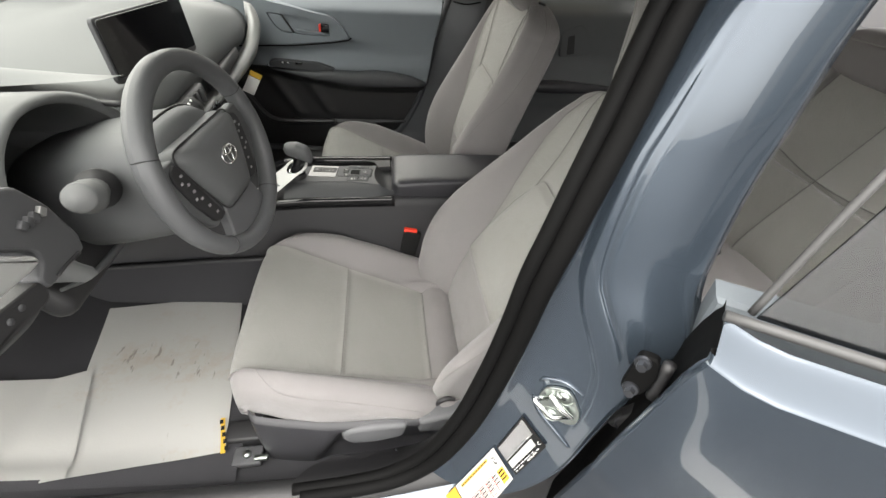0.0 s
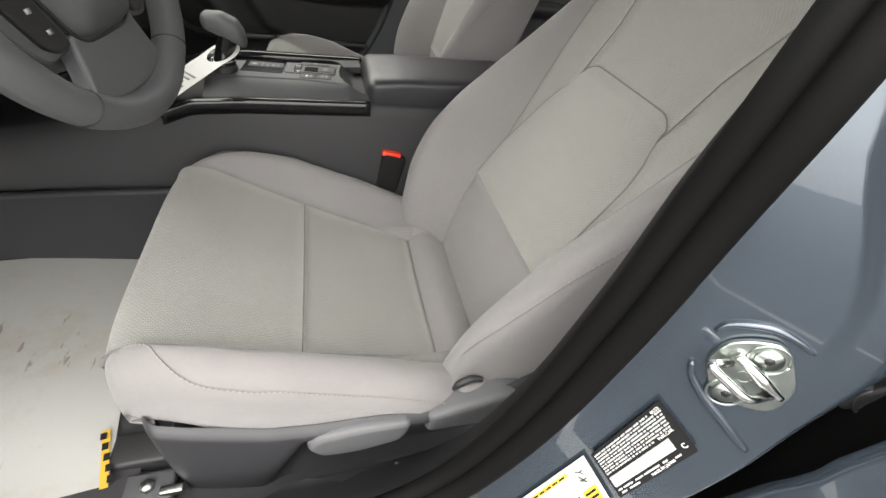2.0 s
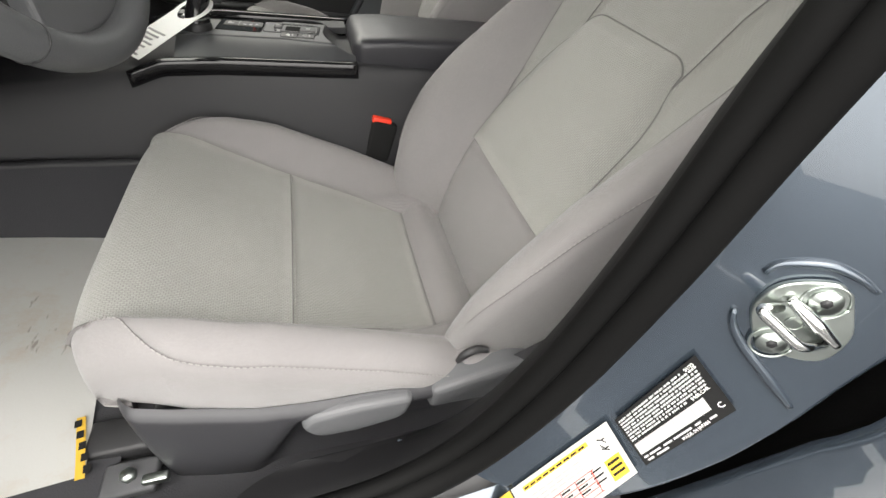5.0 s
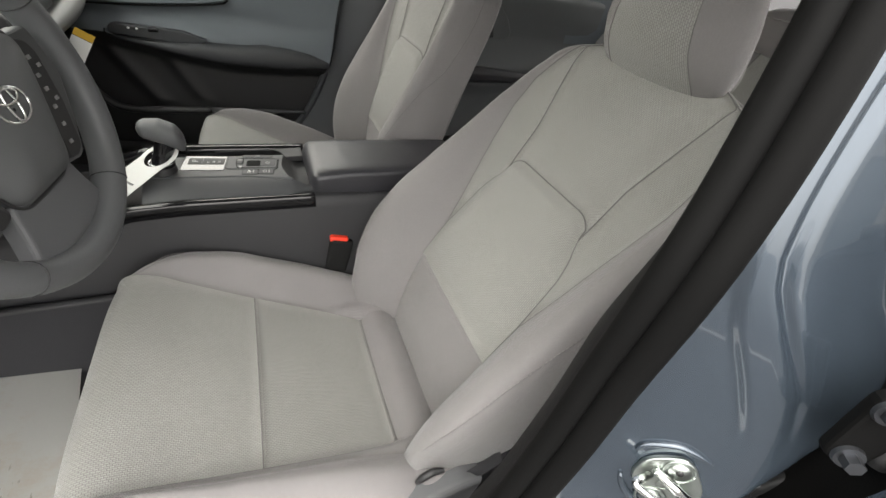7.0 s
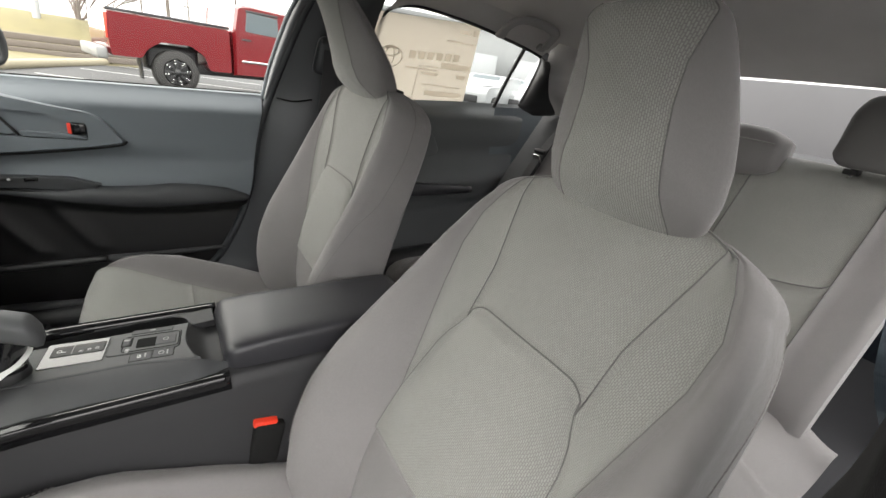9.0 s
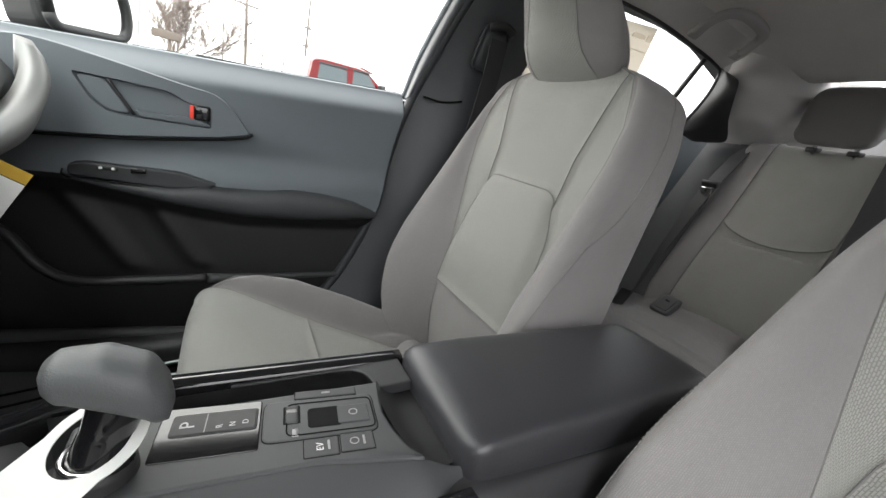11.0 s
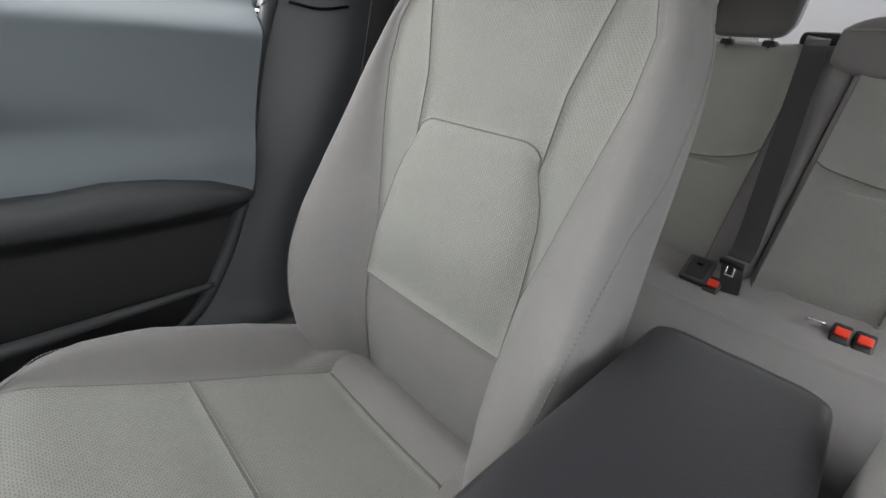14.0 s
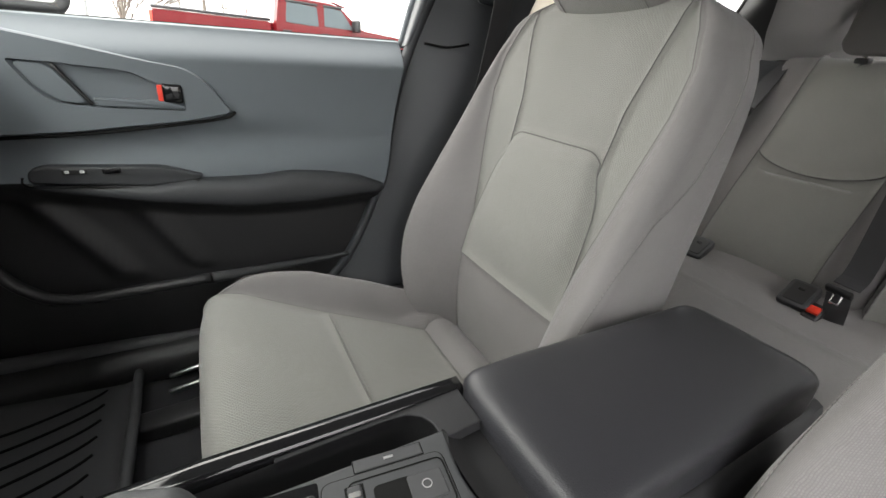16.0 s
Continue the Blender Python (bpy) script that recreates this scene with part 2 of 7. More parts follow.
WHITE = mat("white_print", (0.72, 0.72, 0.70), 0.7, var=0.05)
YELLOW = mat("yellow_print", (0.52, 0.32, 0.03), 0.6)
INK = mat("black_ink", (0.012, 0.012, 0.012), 0.9, spec=0.1)
GREYINK = mat("grey_ink", (0.3, 0.3, 0.3), 0.6)
WEB = mat("belt_webbing", (0.025, 0.025, 0.027), 0.7, grain=0.8, grain_scale=700)
SCREEN = mat("screen_glass", (0.006, 0.006, 0.007), 0.09, coat=0.3)


def paper_mat():
    m = mat("paper_mat", (0.33, 0.33, 0.314), 0.8, grain=0.3, grain_scale=200, var=0.05, var_scale=3)
    n, l = m.node_tree.nodes, m.node_tree.links
    b = n["Principled BSDF"]
    was = b.inputs["Base Color"].links[0].from_socket
    co = n.new("ShaderNodeTexCoord")
    a = n.new("ShaderNodeTexNoise")
    a.inputs["Scale"].default_value, a.inputs["Detail"].default_value, a.inputs["Roughness"].default_value = 22, 8, 0.75
    big = n.new("ShaderNodeTexNoise")
    big.inputs["Scale"].default_value, big.inputs["Detail"].default_value = 4.5, 2
    for q in (a, big):
        l.new(co.outputs["Object"], q.inputs["Vector"])
    mul = n.new("ShaderNodeMath")
    mul.operation = "MULTIPLY"
    l.new(a.outputs["Fac"], mul.inputs[0])
    l.new(big.outputs["Fac"], mul.inputs[1])
    def stain(value, lo, hi, colour, amount, was):
        mr_ = n.new("ShaderNodeMapRange")
        mr_.inputs["From Min"].default_value, mr_.inputs["From Max"].default_value = lo, hi
        mr_.inputs["To Max"].default_value = amount
        l.new(value, mr_.inputs["Value"])
        mx_ = n.new("ShaderNodeMix")
        mx_.data_type = "RGBA"
        mx_.inputs["B"].default_value = (*colour, 1)
        l.new(mr_.outputs["Result"], mx_.inputs["Factor"])
        l.new(was, mx_.inputs["A"])
        return mx_.outputs["Result"]

    stretch = n.new("ShaderNodeMapping")
    stretch.inputs["Rotation"].default_value = (0, 0, 0.9)
    stretch.inputs["Scale"].default_value = (90, 22, 20)
    l.new(co.outputs["Object"], stretch.inputs["Vector"])
    streak = n.new("ShaderNodeTexNoise")
    streak.inputs["Scale"].default_value, streak.inputs["Detail"].default_value = 1.0, 3
    l.new(stretch.outputs[0], streak.inputs["Vector"])
    near = n.new("ShaderNodeMath")
    near.operation = "MULTIPLY"
    l.new(streak.outputs["Fac"], near.inputs[0])
    l.new(big.outputs["Fac"], near.inputs[1])
    was = stain(mul.outputs[0], 0.27, 0.42, (0.30, 0.25, 0.19), 0.55, was)
    was = stain(near.outputs[0], 0.395, 0.425, (0.09, 0.075, 0.06), 0.55, was)
    l.new(was, b.inputs["Base Color"])
    return m


PAPER = paper_mat()


def glass_mat(name, tint, rough=0.0):
    m = bpy.data.materials.new(name)
    m.use_nodes = True
    n, l = m.node_tree.nodes, m.node_tree.links
    n.remove(n["Principled BSDF"])
    tr, gl, mx, fr = (n.new("ShaderNode" + k) for k in ("BsdfTransparent", "BsdfGlossy", "MixShader", "LayerWeight"))
    tr.inputs["Color"].default_value = (*tint, 1)
    gl.inputs["Roughness"].default_value = rough
    fr.inputs["Blend"].default_value = 0.5
    pw, sc = n.new("ShaderNodeMath"), n.new("ShaderNodeMath")
    pw.operation, sc.operation = "POWER", "MULTIPLY_ADD"
    pw.inputs[1].default_value, sc.inputs[1].default_value, sc.inputs[2].default_value = 5.0, 0.9, 0.045
    l.new(fr.outputs["Facing"], pw.inputs[0])
    l.new(pw.outputs[0], sc.inputs[0])
    l.new(sc.outputs[0], mx.inputs[0])
    l.new(tr.outputs[0], mx.inputs[1])
    l.new(gl.outputs[0], mx.inputs[2])
    l.new(mx.outputs[0], n["Material Output"].inputs["Surface"])
    return m


GLASS = glass_mat("clear_glass", (0.93, 0.95, 0.93))
LAMINATED = glass_mat("laminated_glass", (0.74, 0.77, 0.75))
TINT = glass_mat("tinted_glass", (0.34, 0.35, 0.36))
REARGLASS = glass_mat("rear_side_glass", (0.64, 0.66, 0.65))
# ---- front seats ----
def grooved(P, rows, cols, depth=0.004, reach=0.006):
    """Press seam lines into a grid of points: rows and cols are (index, from, to)."""
    gu = np.gradient(P, axis=1)
    gv = np.gradient(P, axis=0)
    N = np.cross(gu, gv)
    N /= np.linalg.norm(N, axis=2, keepdims=True) + 1e-12
    w = np.zeros(P.shape[:2])
    for r, a, b in rows:
        for i in range(max(0, r - 3), min(P.shape[0], r + 4)):
            d = np.linalg.norm(P[i, a:b + 1] - P[r, a:b + 1], axis=1)
            w[i, a:b + 1] = np.maximum(w[i, a:b + 1], np.exp(-(d / reach) ** 2))
    for c, a, b in cols:
        for j in range(max(0, c - 3), min(P.shape[1], c + 4)):
            d = np.linalg.norm(P[a:b + 1, j] - P[a:b + 1, c], axis=1)
            w[a:b + 1, j] = np.maximum(w[a:b + 1, j], np.exp(-(d / reach) ** 2))
    return P - N * (w * depth)[..., None]


def seam_line(pts, radius=0.0006):
    return tube(pts, radius, n=len(pts), sides=5, smooth_path=False)


def stitches(pts, off, step=0.0052, width=0.0011):
    """A row of thread stitches lying on the cloth beside a seam; off shifts it."""
    p = np.asarray(pts, float) + np.asarray(off, float)
    k = np.r_[0, np.cumsum(np.linalg.norm(np.diff(p, axis=0), axis=1))]
    v, f = [], []
    for d in np.arange(0, k[-1] - step, step):
        a, b = (np.array([np.interp(q, k, p[:, c]) for c in range(3)]) for q in (d, d + step * 0.62))
        t = (b - a) / (np.linalg.norm(b - a) + 1e-12)
        n1 = np.cross(t, (0.3, 0.2, 0.93))
        n1 /= np.linalg.norm(n1)
        n2 = np.cross(t, n1)
        o = len(v)
        for e in (a, b):
            v += [e + width * (n1 * c + n2 * s_) * 0.6 for c, s_ in ((1, 0), (0, 1), (-1, 0), (0, -1))]
        f += [(o + i, o + (i + 1) % 4, o + 4 + (i + 1) % 4, o + 4 + i) for i in range(4)] + [(o + 3, o + 2, o + 1, o), (o + 4, o + 5, o + 6, o + 7)]
    return mesh(v, f, False)


def join_cols(*spans):
    """Column positions 0..k in k spans with the given counts; gives positions and seam indices."""
    out, idx = [0.0], [0]
    for k, n in enumerate(spans):
        out += list(k + np.arange(1, n + 1) / n)
        idx.append(len(out) - 1)
    return np.array(out), idx


CUSH_PROFILE = [(-0.100, 0.470), (-0.122, 0.505), (-0.124, 0.545), (-0.104, 0.572), (-0.065, 0.571), (0.0, 0.542), (0.09, 0.497), (0.20, 0.447),
                (0.30, 0.402)]
CUSH_BACK = [(0.30, 0.402), (0.306, 0.415), (0.325, 0.425), (0.350, 0.420), (0.375, 0.40), (0.40, 0.37)]


def cushion_grid():
    front = curve(CUSH_PROFILE, 89)
    back = curve(CUSH_BACK, 15)[1:]
    prof = np.vstack([front, back])
    r_b = len(front) - 1
    r_a = int(np.argmin(np.abs(front[:, 0] - 0.09) + (np.arange(89) < 20)))
    c, idx = join_cols(22, 10, 8, 8)
    P = np.zeros((len(prof), 2 * len(c) - 1, 3))
    for i, (x, z) in enumerate(prof):
        w = np.interp(x, [-0.12, -0.05, 0.09, 0.30, 0.40], [0.192, 0.187, 0.172, 0.149, 0.140])
        rise = np.interp(x, [-0.125, -0.10, -0.05, 0.0, 0.08, 0.2, 0.30, 0.40], [0.0, 0.002, 0.024, 0.046, 0.066, 0.068, 0.062, 0.050])
        wide = np.interp(x, [-0.125, -0.10, -0.04, 0.05, 0.3, 0.4], [0.222, 0.230, 0.247, 0.260, 0.258, 0.25])
        crest = wide - 0.042
        hem = np.interp(x, [-0.1, 0.0, 0.10, 0.30, 0.4], [0.486, 0.474, 0.456, 0.446, 0.44]) - 0.012
        lip = i < 30
        for k, s in enumerate(c):
            if s <= 1:
                y, dz = w * s, -0.006 * np.cos(s * np.pi / 2) * ss(-0.11, 0.0, x) * ss(0.42, 0.28, x)
            elif s <= 2:
                t = s - 1
                y, dz = w + (crest - w) * t, rise * ss(0, 1, t) ** 0.8
            elif s <= 3:
                t = s - 2
                y, dz = crest + 0.042 * np.sin(t * np.pi / 2), rise - 0.045 * (1 - np.cos(t * np.pi / 2))
            else:
                t = s - 3
                y, dz = wide - 0.004 + 0.004 * np.cos(t * np.pi), None
            zz = z + dz if dz is not None else None
            if zz is None:
                ztop = max(z + rise - 0.045, hem + 0.004)
                zz = ztop + (hem - ztop) * t
            zz = max(zz, hem) if s > 1 else zz
            pull = 0.045 * (min(y, 0.26) / 0.26) ** 5 * ss(0.02, -0.09, x)
            xx = x + pull
            P[i, len(c) - 1 + k] = (xx, y, zz)
            P[i, len(c) - 1 - k] = (xx, -y, zz)
    mid = len(c) - 1
    return P, r_a, r_b, [mid - idx[4], mid - idx[3], mid - idx[2], mid - idx[1], mid, mid + idx[1], mid + idx[2], mid + idx[3], mid + idx[4]]


BACK_PROFILE = [(0.020, -0.02), (0.004, 0.03), (-0.010, 0.09), (-0.017, 0.166), (-0.014, 0.25), (-0.006, 0.34), (-0.001, 0.432), (0.000, 0.52),
                (0.000, 0.590), (0.004, 0.635), (0.022, 0.664), (0.066, 0.675), (0.118, 0.668), (0.146, 0.640), (0.158, 0.598)]


SHOULDER = 0.600  # above this height the backrest's outline rounds over to its crest


def back_grid():
    """The backrest's cloth, row by row up to the crest, from rear edge to rear edge."""
    prof = curve(BACK_PROFILE, 400)
    it = int(np.argmax(prof[:, 1]))
    fz, fx = prof[:it + 1, 1], prof[:it + 1, 0]
    levels = np.r_[np.linspace(-0.02, SHOULDER, 94), SHOULDER + 0.0748 * np.sin(np.linspace(0, np.pi / 2, 29)[1:])]
    n = len(levels)
    r_bl, r_tl = (int(np.argmin(np.abs(levels - q))) for q in (0.167, 0.434))
    c, idx = join_cols(20, 10, 10, 10, 12, 6)
    m = len(c) - 1
    P = np.zeros((n, 2 * m + 1, 3))
    zs = [-0.02, 0.05, 0.10, 0.167, 0.25, 0.34, 0.433, 0.50, 0.545, 0.575, 0.600]
    side = curve(list(zip(zs, [0.222, 0.235, 0.246, 0.257, 0.258, 0.252, 0.246, 0.240, 0.233, 0.225, 0.214])), 120)
    tz = [-0.02, 0.05, 0.10, 0.167, 0.25, 0.34, 0.433, 0.50, 0.56, 0.61, 0.648]
    for i, z in enumerate(levels):
        x = float(np.interp(z, fz, fx))
        k = min(z, 0.648)
        over_top = max(0.0, (z - SHOULDER) / 0.075)
        wide = float(np.interp(z, side[:, 0], side[:, 1])) * (1 - over_top**2.2) ** 0.4545
        w1 = min(np.interp(k, tz, [0.130, 0.135, 0.140, 0.145, 0.142, 0.133, 0.112, 0.117, 0.132, 0.144, 0.150]), 0.84 * wide)
        w2 = min(np.interp(k, tz, [0.132, 0.137, 0.142, 0.147, 0.150, 0.168, 0.186, 0.198, 0.198, 0.181, 0.161]), 0.90 * wide)
        fwd = np.interp(k, tz, [0.095, 0.098, 0.100, 0.098, 0.090, 0.074, 0.052, 0.036, 0.020, 0.010, 0.003])
        rear = np.interp(min(z, SHOULDER), tz, [0.050, 0.052, 0.054, 0.058, 0.064, 0.072, 0.082, 0.092, 0.102, 0.112, 0.118])
        rear = 0.072 + (rear - 0.072) * math.sqrt(max(0.0, 1 - over_top**2))
        deep = max(0.002, rear - x)
        cr = min(0.02 + 0.018 * float(ss(0.50, 0.62, z)), 0.5 * (wide - w2) + 0.002)
        ease = min(0.028, 0.35 * (fwd + deep))
        f2 = fwd * 0.62 * ((w2 - w1) / (wide - w1 + 1e-6)) ** 1.3
        for q, s in enumerate(c):
            if s <= 1:
                y, f = w1 * s, (0.015 * ss(0.165, 0.29, k) * ss(0.436, 0.418, k) if 0.16 < k < 0.44 else 0.0) * (1 - s**10) + 0.006 * bump_at(k, 0.3, 0.12) * (1 - s * s)
            elif s <= 2:
                y = w1 + (w2 - w1) * (s - 1)
                f = fwd * 0.62 * ((y - w1) / (wide - w1 + 1e-6)) ** 1.3
            elif s <= 3:
                t = s - 2
                y = w2 + (wide - cr - w2) * t
                f = f2 + (fwd - f2) * np.sin(t * np.pi / 2) ** 0.9
            elif s <= 4:
                t = s - 3
                y = wide - cr + cr * np.sin(t * np.pi / 2)
                f = fwd - ease * (1 - np.cos(t * np.pi / 2))
            elif s <= 5:
                t = s - 4
                y = wide + 0.006 * np.sin(t * np.pi) * (1 - over_top)
                f = fwd - ease - (fwd - ease + deep * 0.75) * t
            else:
                t = s - 5
                y = wide - min(0.03, 0.3 * wide) * (1 - np.cos(t * np.pi / 2))
                f = -deep * 0.75 - deep * 0.25 * np.sin(t * np.pi / 2)
            zq = z
            if s <= 1 and abs(i - r_tl) < 16:
                over = max(0.0, abs(y) - (w1 - 0.034)) / 0.034
                zq = z - 0.030 * (1 - math.sqrt(max(0, 1 - over**2))) * bump_at(i, r_tl, 7.0)
            P[i, m + q] = (x - f, y, zq)
            P[i, m - q] = (x - f, -y, zq)
    cols = [m - j for j in idx[::-1]] + [m + j for j in idx[1:]]
    return P, r_bl, r_tl, cols, m, idx


def smooth_line(z, zs, vs):
    """Values along a height, with the bends of the given line eased."""
    fine = np.linspace(zs[0], zs[-1], 200)
    v = np.interp(fine, zs, vs)
    for _ in range(3):
        v[2:-2] = (v[:-4] + v[1:-3] + v[2:-2] + v[3:-1] + v[4:]) / 5
    return np.interp(z, fine, v)


def headrest_meshes():
    """A head restraint: knitted face, two leaf-shaped cheeks, a back and its underside."""
    z = np.r_[0.634 + 0.024 * (1 - np.cos(np.linspace(0, np.pi / 2, 12))), np.linspace(0.662, 0.812, 42), 0.812 + 0.026 * np.sin(np.linspace(0, np.pi / 2, 16)[1:])]
    xf = smooth_line(z, [0.634, 0.642, 0.655, 0.668, 0.69, 0.706, 0.762, 0.80, 0.82, 0.832, 0.838], [0.012, -0.012, -0.042, -0.060, -0.077, -0.084, -0.115, -0.138, -0.150, -0.151, -0.140])
    xr = smooth_line(z, [0.634, 0.645, 0.66, 0.68, 0.72, 0.785, 0.82, 0.833, 0.838], [0.030, 0.045, 0.046, 0.040, 0.012, -0.052, -0.095, -0.118, -0.132])
    ws = smooth_line(z, [0.634, 0.642, 0.655, 0.668, 0.706, 0.75, 0.785, 0.81, 0.825, 0.838], [0.078, 0.084, 0.080, 0.075, 0.067, 0.061, 0.063, 0.073, 0.079, 0.064])
    wt = smooth_line(z, [0.634, 0.645, 0.66, 0.69, 0.72, 0.75, 0.79, 0.815, 0.828, 0.835, 0.838], [0.088, 0.106, 0.118, 0.125, 0.124, 0.118, 0.104, 0.094, 0.086, 0.077, 0.068])
    face, back, cheeks = [], [], {-1: [], 1: []}
    for zz, a, b, s1, s2 in zip(z, xf, xr, ws, wt):
        dome = min(0.015, 0.35 * (b - a))
        face.append([(a + dome * j * j, s1 * j, zz) for j in np.linspace(-1, 1, 33)])
        rim = s2 - min(0.022, 0.25 * (b - a))
        for sg in (-1, 1):
            row = []
            for u in np.linspace(0, 1, 17):
                y = s1 + (s2 - s1) * math.sin(min(1.0, u / 0.5) * math.pi / 2) - (s2 - rim) * float(ss(0.5, 1.1, u)) / float(ss(0.5, 1.1, 1.0))
                row.append((a + dome + (b - a - dome) * u, sg * y, zz))
            cheeks[sg].append(row)
        back.append([(b + 0.006 * (1 - j * j) * min(1.0, (b - a) / 0.04), rim * j, zz) for j in np.linspace(-1, 1, 17)])
    out = [("cover", sheet(np.array(face)), KNIT)]
    out += [("cheek", sheet(np.array(cheeks[sg]), flip=sg < 0), PLAIN) for sg in (-1, 1)]
    out.append(("rear_cover", sheet(np.array(back), flip=True), PLAIN))
    for k, name in ((0, "underside"), (-1, "crest")):
        loop = face[k] + cheeks[1][k][1:] + back[k][::-1][1:] + cheeks[-1][k][::-1][1:-1]
        out.append((name, mesh(loop, [tuple(range(len(loop)))], False), PLAIN))
    lines = [[r[-1] for r in face], [r[0] for r in face]]
    rears = [[r[0] for r in back], [r[-1] for r in back]]
    return out, lines, rears


SHIELD = mat("shield_plastic", (0.030, 0.030, 0.033), 0.42, grain=0.3, grain_scale=900)
LEVER = mat("grey_lever_plastic", (0.088, 0.090, 0.094), 0.55, grain=0.35, grain_scale=900)
CUSH = cushion_grid()
BACK = back_grid()


def front_seat(yc, slide, recline, label, outer):
    """A bucket seat: outer is -1 or 1, the side of the nearer door."""
    seat = thing("front_seat", label, "car seat", "front seats", at=(slide, yc, 0))
    P, ra, rb, c = CUSH
    last = P.shape[0] - 1
    top = P.shape[1] - 1
    G = grooved(P, [(rb, c[3], c[5]), (ra, c[3], c[5])], [(c[3], 14, rb), (c[5], 14, rb)])
    G = grooved(G, [(rb, c[3], c[5])], [], 0.006, 0.010)
    cushion = new("seat_cushion")
    cushion.parent = seat
    part("thigh_panel", sheet(G[:ra + 1, c[3]:c[5] + 1]), KNIT, cushion)
    part("rear_panel", sheet(G[ra:rb + 1, c[3]:c[5] + 1]), KNIT, cushion)
    part("roll_panel", sheet(G[rb:, c[3]:c[5] + 1]), PLAIN, cushion)
    part("cushion_bolster", sheet(G[:, c[0]:c[3] + 1]), PLAIN, cushion)
    part("cushion_bolster", sheet(G[:, c[5]:c[8] + 1]), PLAIN, cushion)
    for k, r in ((ra, 0.0007), (rb, 0.0010)):
        part("cushion_seam", seam_line(G[k, c[3]:c[5] + 1], r), SEAMDARK, cushion)
    for k in (c[3], c[5]):
        part("cushion_seam", seam_line(G[16:rb + 1, k]), SEAMDARK, cushion)
    for sg, c0, c1 in ((-1, c[3], 0.66 * c[1] + 0.34 * c[2]), (1, c[5], 0.34 * c[6] + 0.66 * c[7])):
        path = []
        for i in range(19, rb + 4):
            col = c0 + (c1 - c0) * (1 - (1 - min(1.0, max(0.0, (i - 18) / 22))) ** 3)
            lo = int(math.floor(col))
            path.append(G[i, lo] + (G[i, lo + 1] - G[i, lo]) * (col - lo))
        path = np.array(path)
        part("cushion_seam", seam_line(path, 0.0007), SEAMDARK, cushion)
        part("stitching", stitches(path, (0, 0.0016 * sg, 0.0022), 0.006, 0.0014), THREAD, cushion)
    for k, dx in ((ra, 0.004), (rb, -0.004)):
        part("stitching", stitches(G[k, c[3]:c[5] + 1], (dx, 0, 0.0022)), THREAD, cushion)
    # backrest in its own frame, turned about the hinge
    hinge = pose(0.36, 0, 0.42, 0, recline, 0)
    B, rbl, rtl, cols, m, idx = BACK
    top_row = B.shape[0]
    k1, k2, k3, k4, k5, k6 = idx[1:]
    back = new("backrest")
    back.parent = seat
    back.matrix_basis = hinge
    Q = grooved(B, [(rbl, m - k1, m + k1), (rtl, m - k1, m + k1)],
                [(m - k1, rbl, top_row - 1), (m + k1, rbl, top_row - 1), (m - k2, 0, top_row - 1), (m + k2, 0, top_row - 1)], 0.0046)
    a, b = m - k1, m + k1
    part("centre_pad", sheet(Q[rbl:rtl + 1, a:b + 1]), KNIT, back)
    part("lower_panel", sheet(Q[:rbl + 1, a:b + 1]), PLAIN, back)
    part("upper_panel", sheet(Q[rtl:, a:b + 1]), KNIT, back)
    for s in (-1, 1):
        def cut(i0, i1, j0, j1):
            return Q[i0:i1, m + j0:m + j1 + 1] if s > 0 else Q[i0:i1, m - j1:m - j0 + 1]
        part("shoulder_panel", sheet(cut(rbl, top_row, k1, k2)), KNIT, back)
        part("lower_side", sheet(cut(0, rbl + 1, k1, k2)), PLAIN, back)
        part("bolster", sheet(cut(0, top_row, k2, k5)), PLAIN, back)
        part("gusset", sheet(cut(0, top_row, k5, k6)), PLAIN, back)
        part("bolster_seam", seam_line(Q[rbl:, m + s * k2], 0.0008), SEAMDARK, back)
        rim = []
        for i in range(12, top_row - 10):
            q = float(np.interp(B[i, m, 2], [0.05, 0.167, 0.233, 0.30, 0.34, 0.433, 0.52, 0.60], [3.2, 3.35, 3.45, 3.65, 3.85, 4.3, 4.45, 4.5]))
            col = idx[int(q)] + (q - int(q)) * (idx[int(q) + 1] - idx[int(q)])
            lo = int(col)
            rim.append(Q[i, m + s * lo] * (1 - col + lo) + Q[i, m + s * (lo + 1)] * (col - lo))
        rim = np.array(rim)
        part("bolster_seam", seam_line(rim, 0.0008), SEAMDARK, back)
        part("pad_seam", seam_line(Q[rbl:, m + s * k1], 0.0010), SEAMDARK, back)
        part("stitching", stitches(B[rbl:top_row - 2, m + s * (k2 - 1)], (-0.0006, 0, 0)), THREAD, back)
        part("stitching", stitches(rim, (-0.0016, s * 0.0004, 0), 0.006, 0.0009), THREAD, back)
    part("pad_seam", seam_line(Q[rtl, a:b + 1], 0.0012), SEAMDARK, back)
    part("pad_seam", seam_line(Q[rbl, a:b + 1]), PIPE, back)
    # rear shell closes the backrest
    rows = []
    for left, right in zip(Q[:, 0], Q[:, -1]):
        half = right[1]
        swell = 0.022 * min(1.0, half / 0.12)
        rows.append([(right[0] + swell * (1 - abs(j) ** 2.5), half * j, right[2]) for j in np.linspace(-1, 1, 25)])
    part("back_panel", sheet(np.array(rows), flip=True), PLAIN, back, "grey cloth rear of the backrest")
    head = new("headrest")
    head.parent = seat
    head.matrix_basis = hinge
    pieces, lines, rears = headrest_meshes()
    for name, me, ma in pieces:
        part(name, me, ma, head)
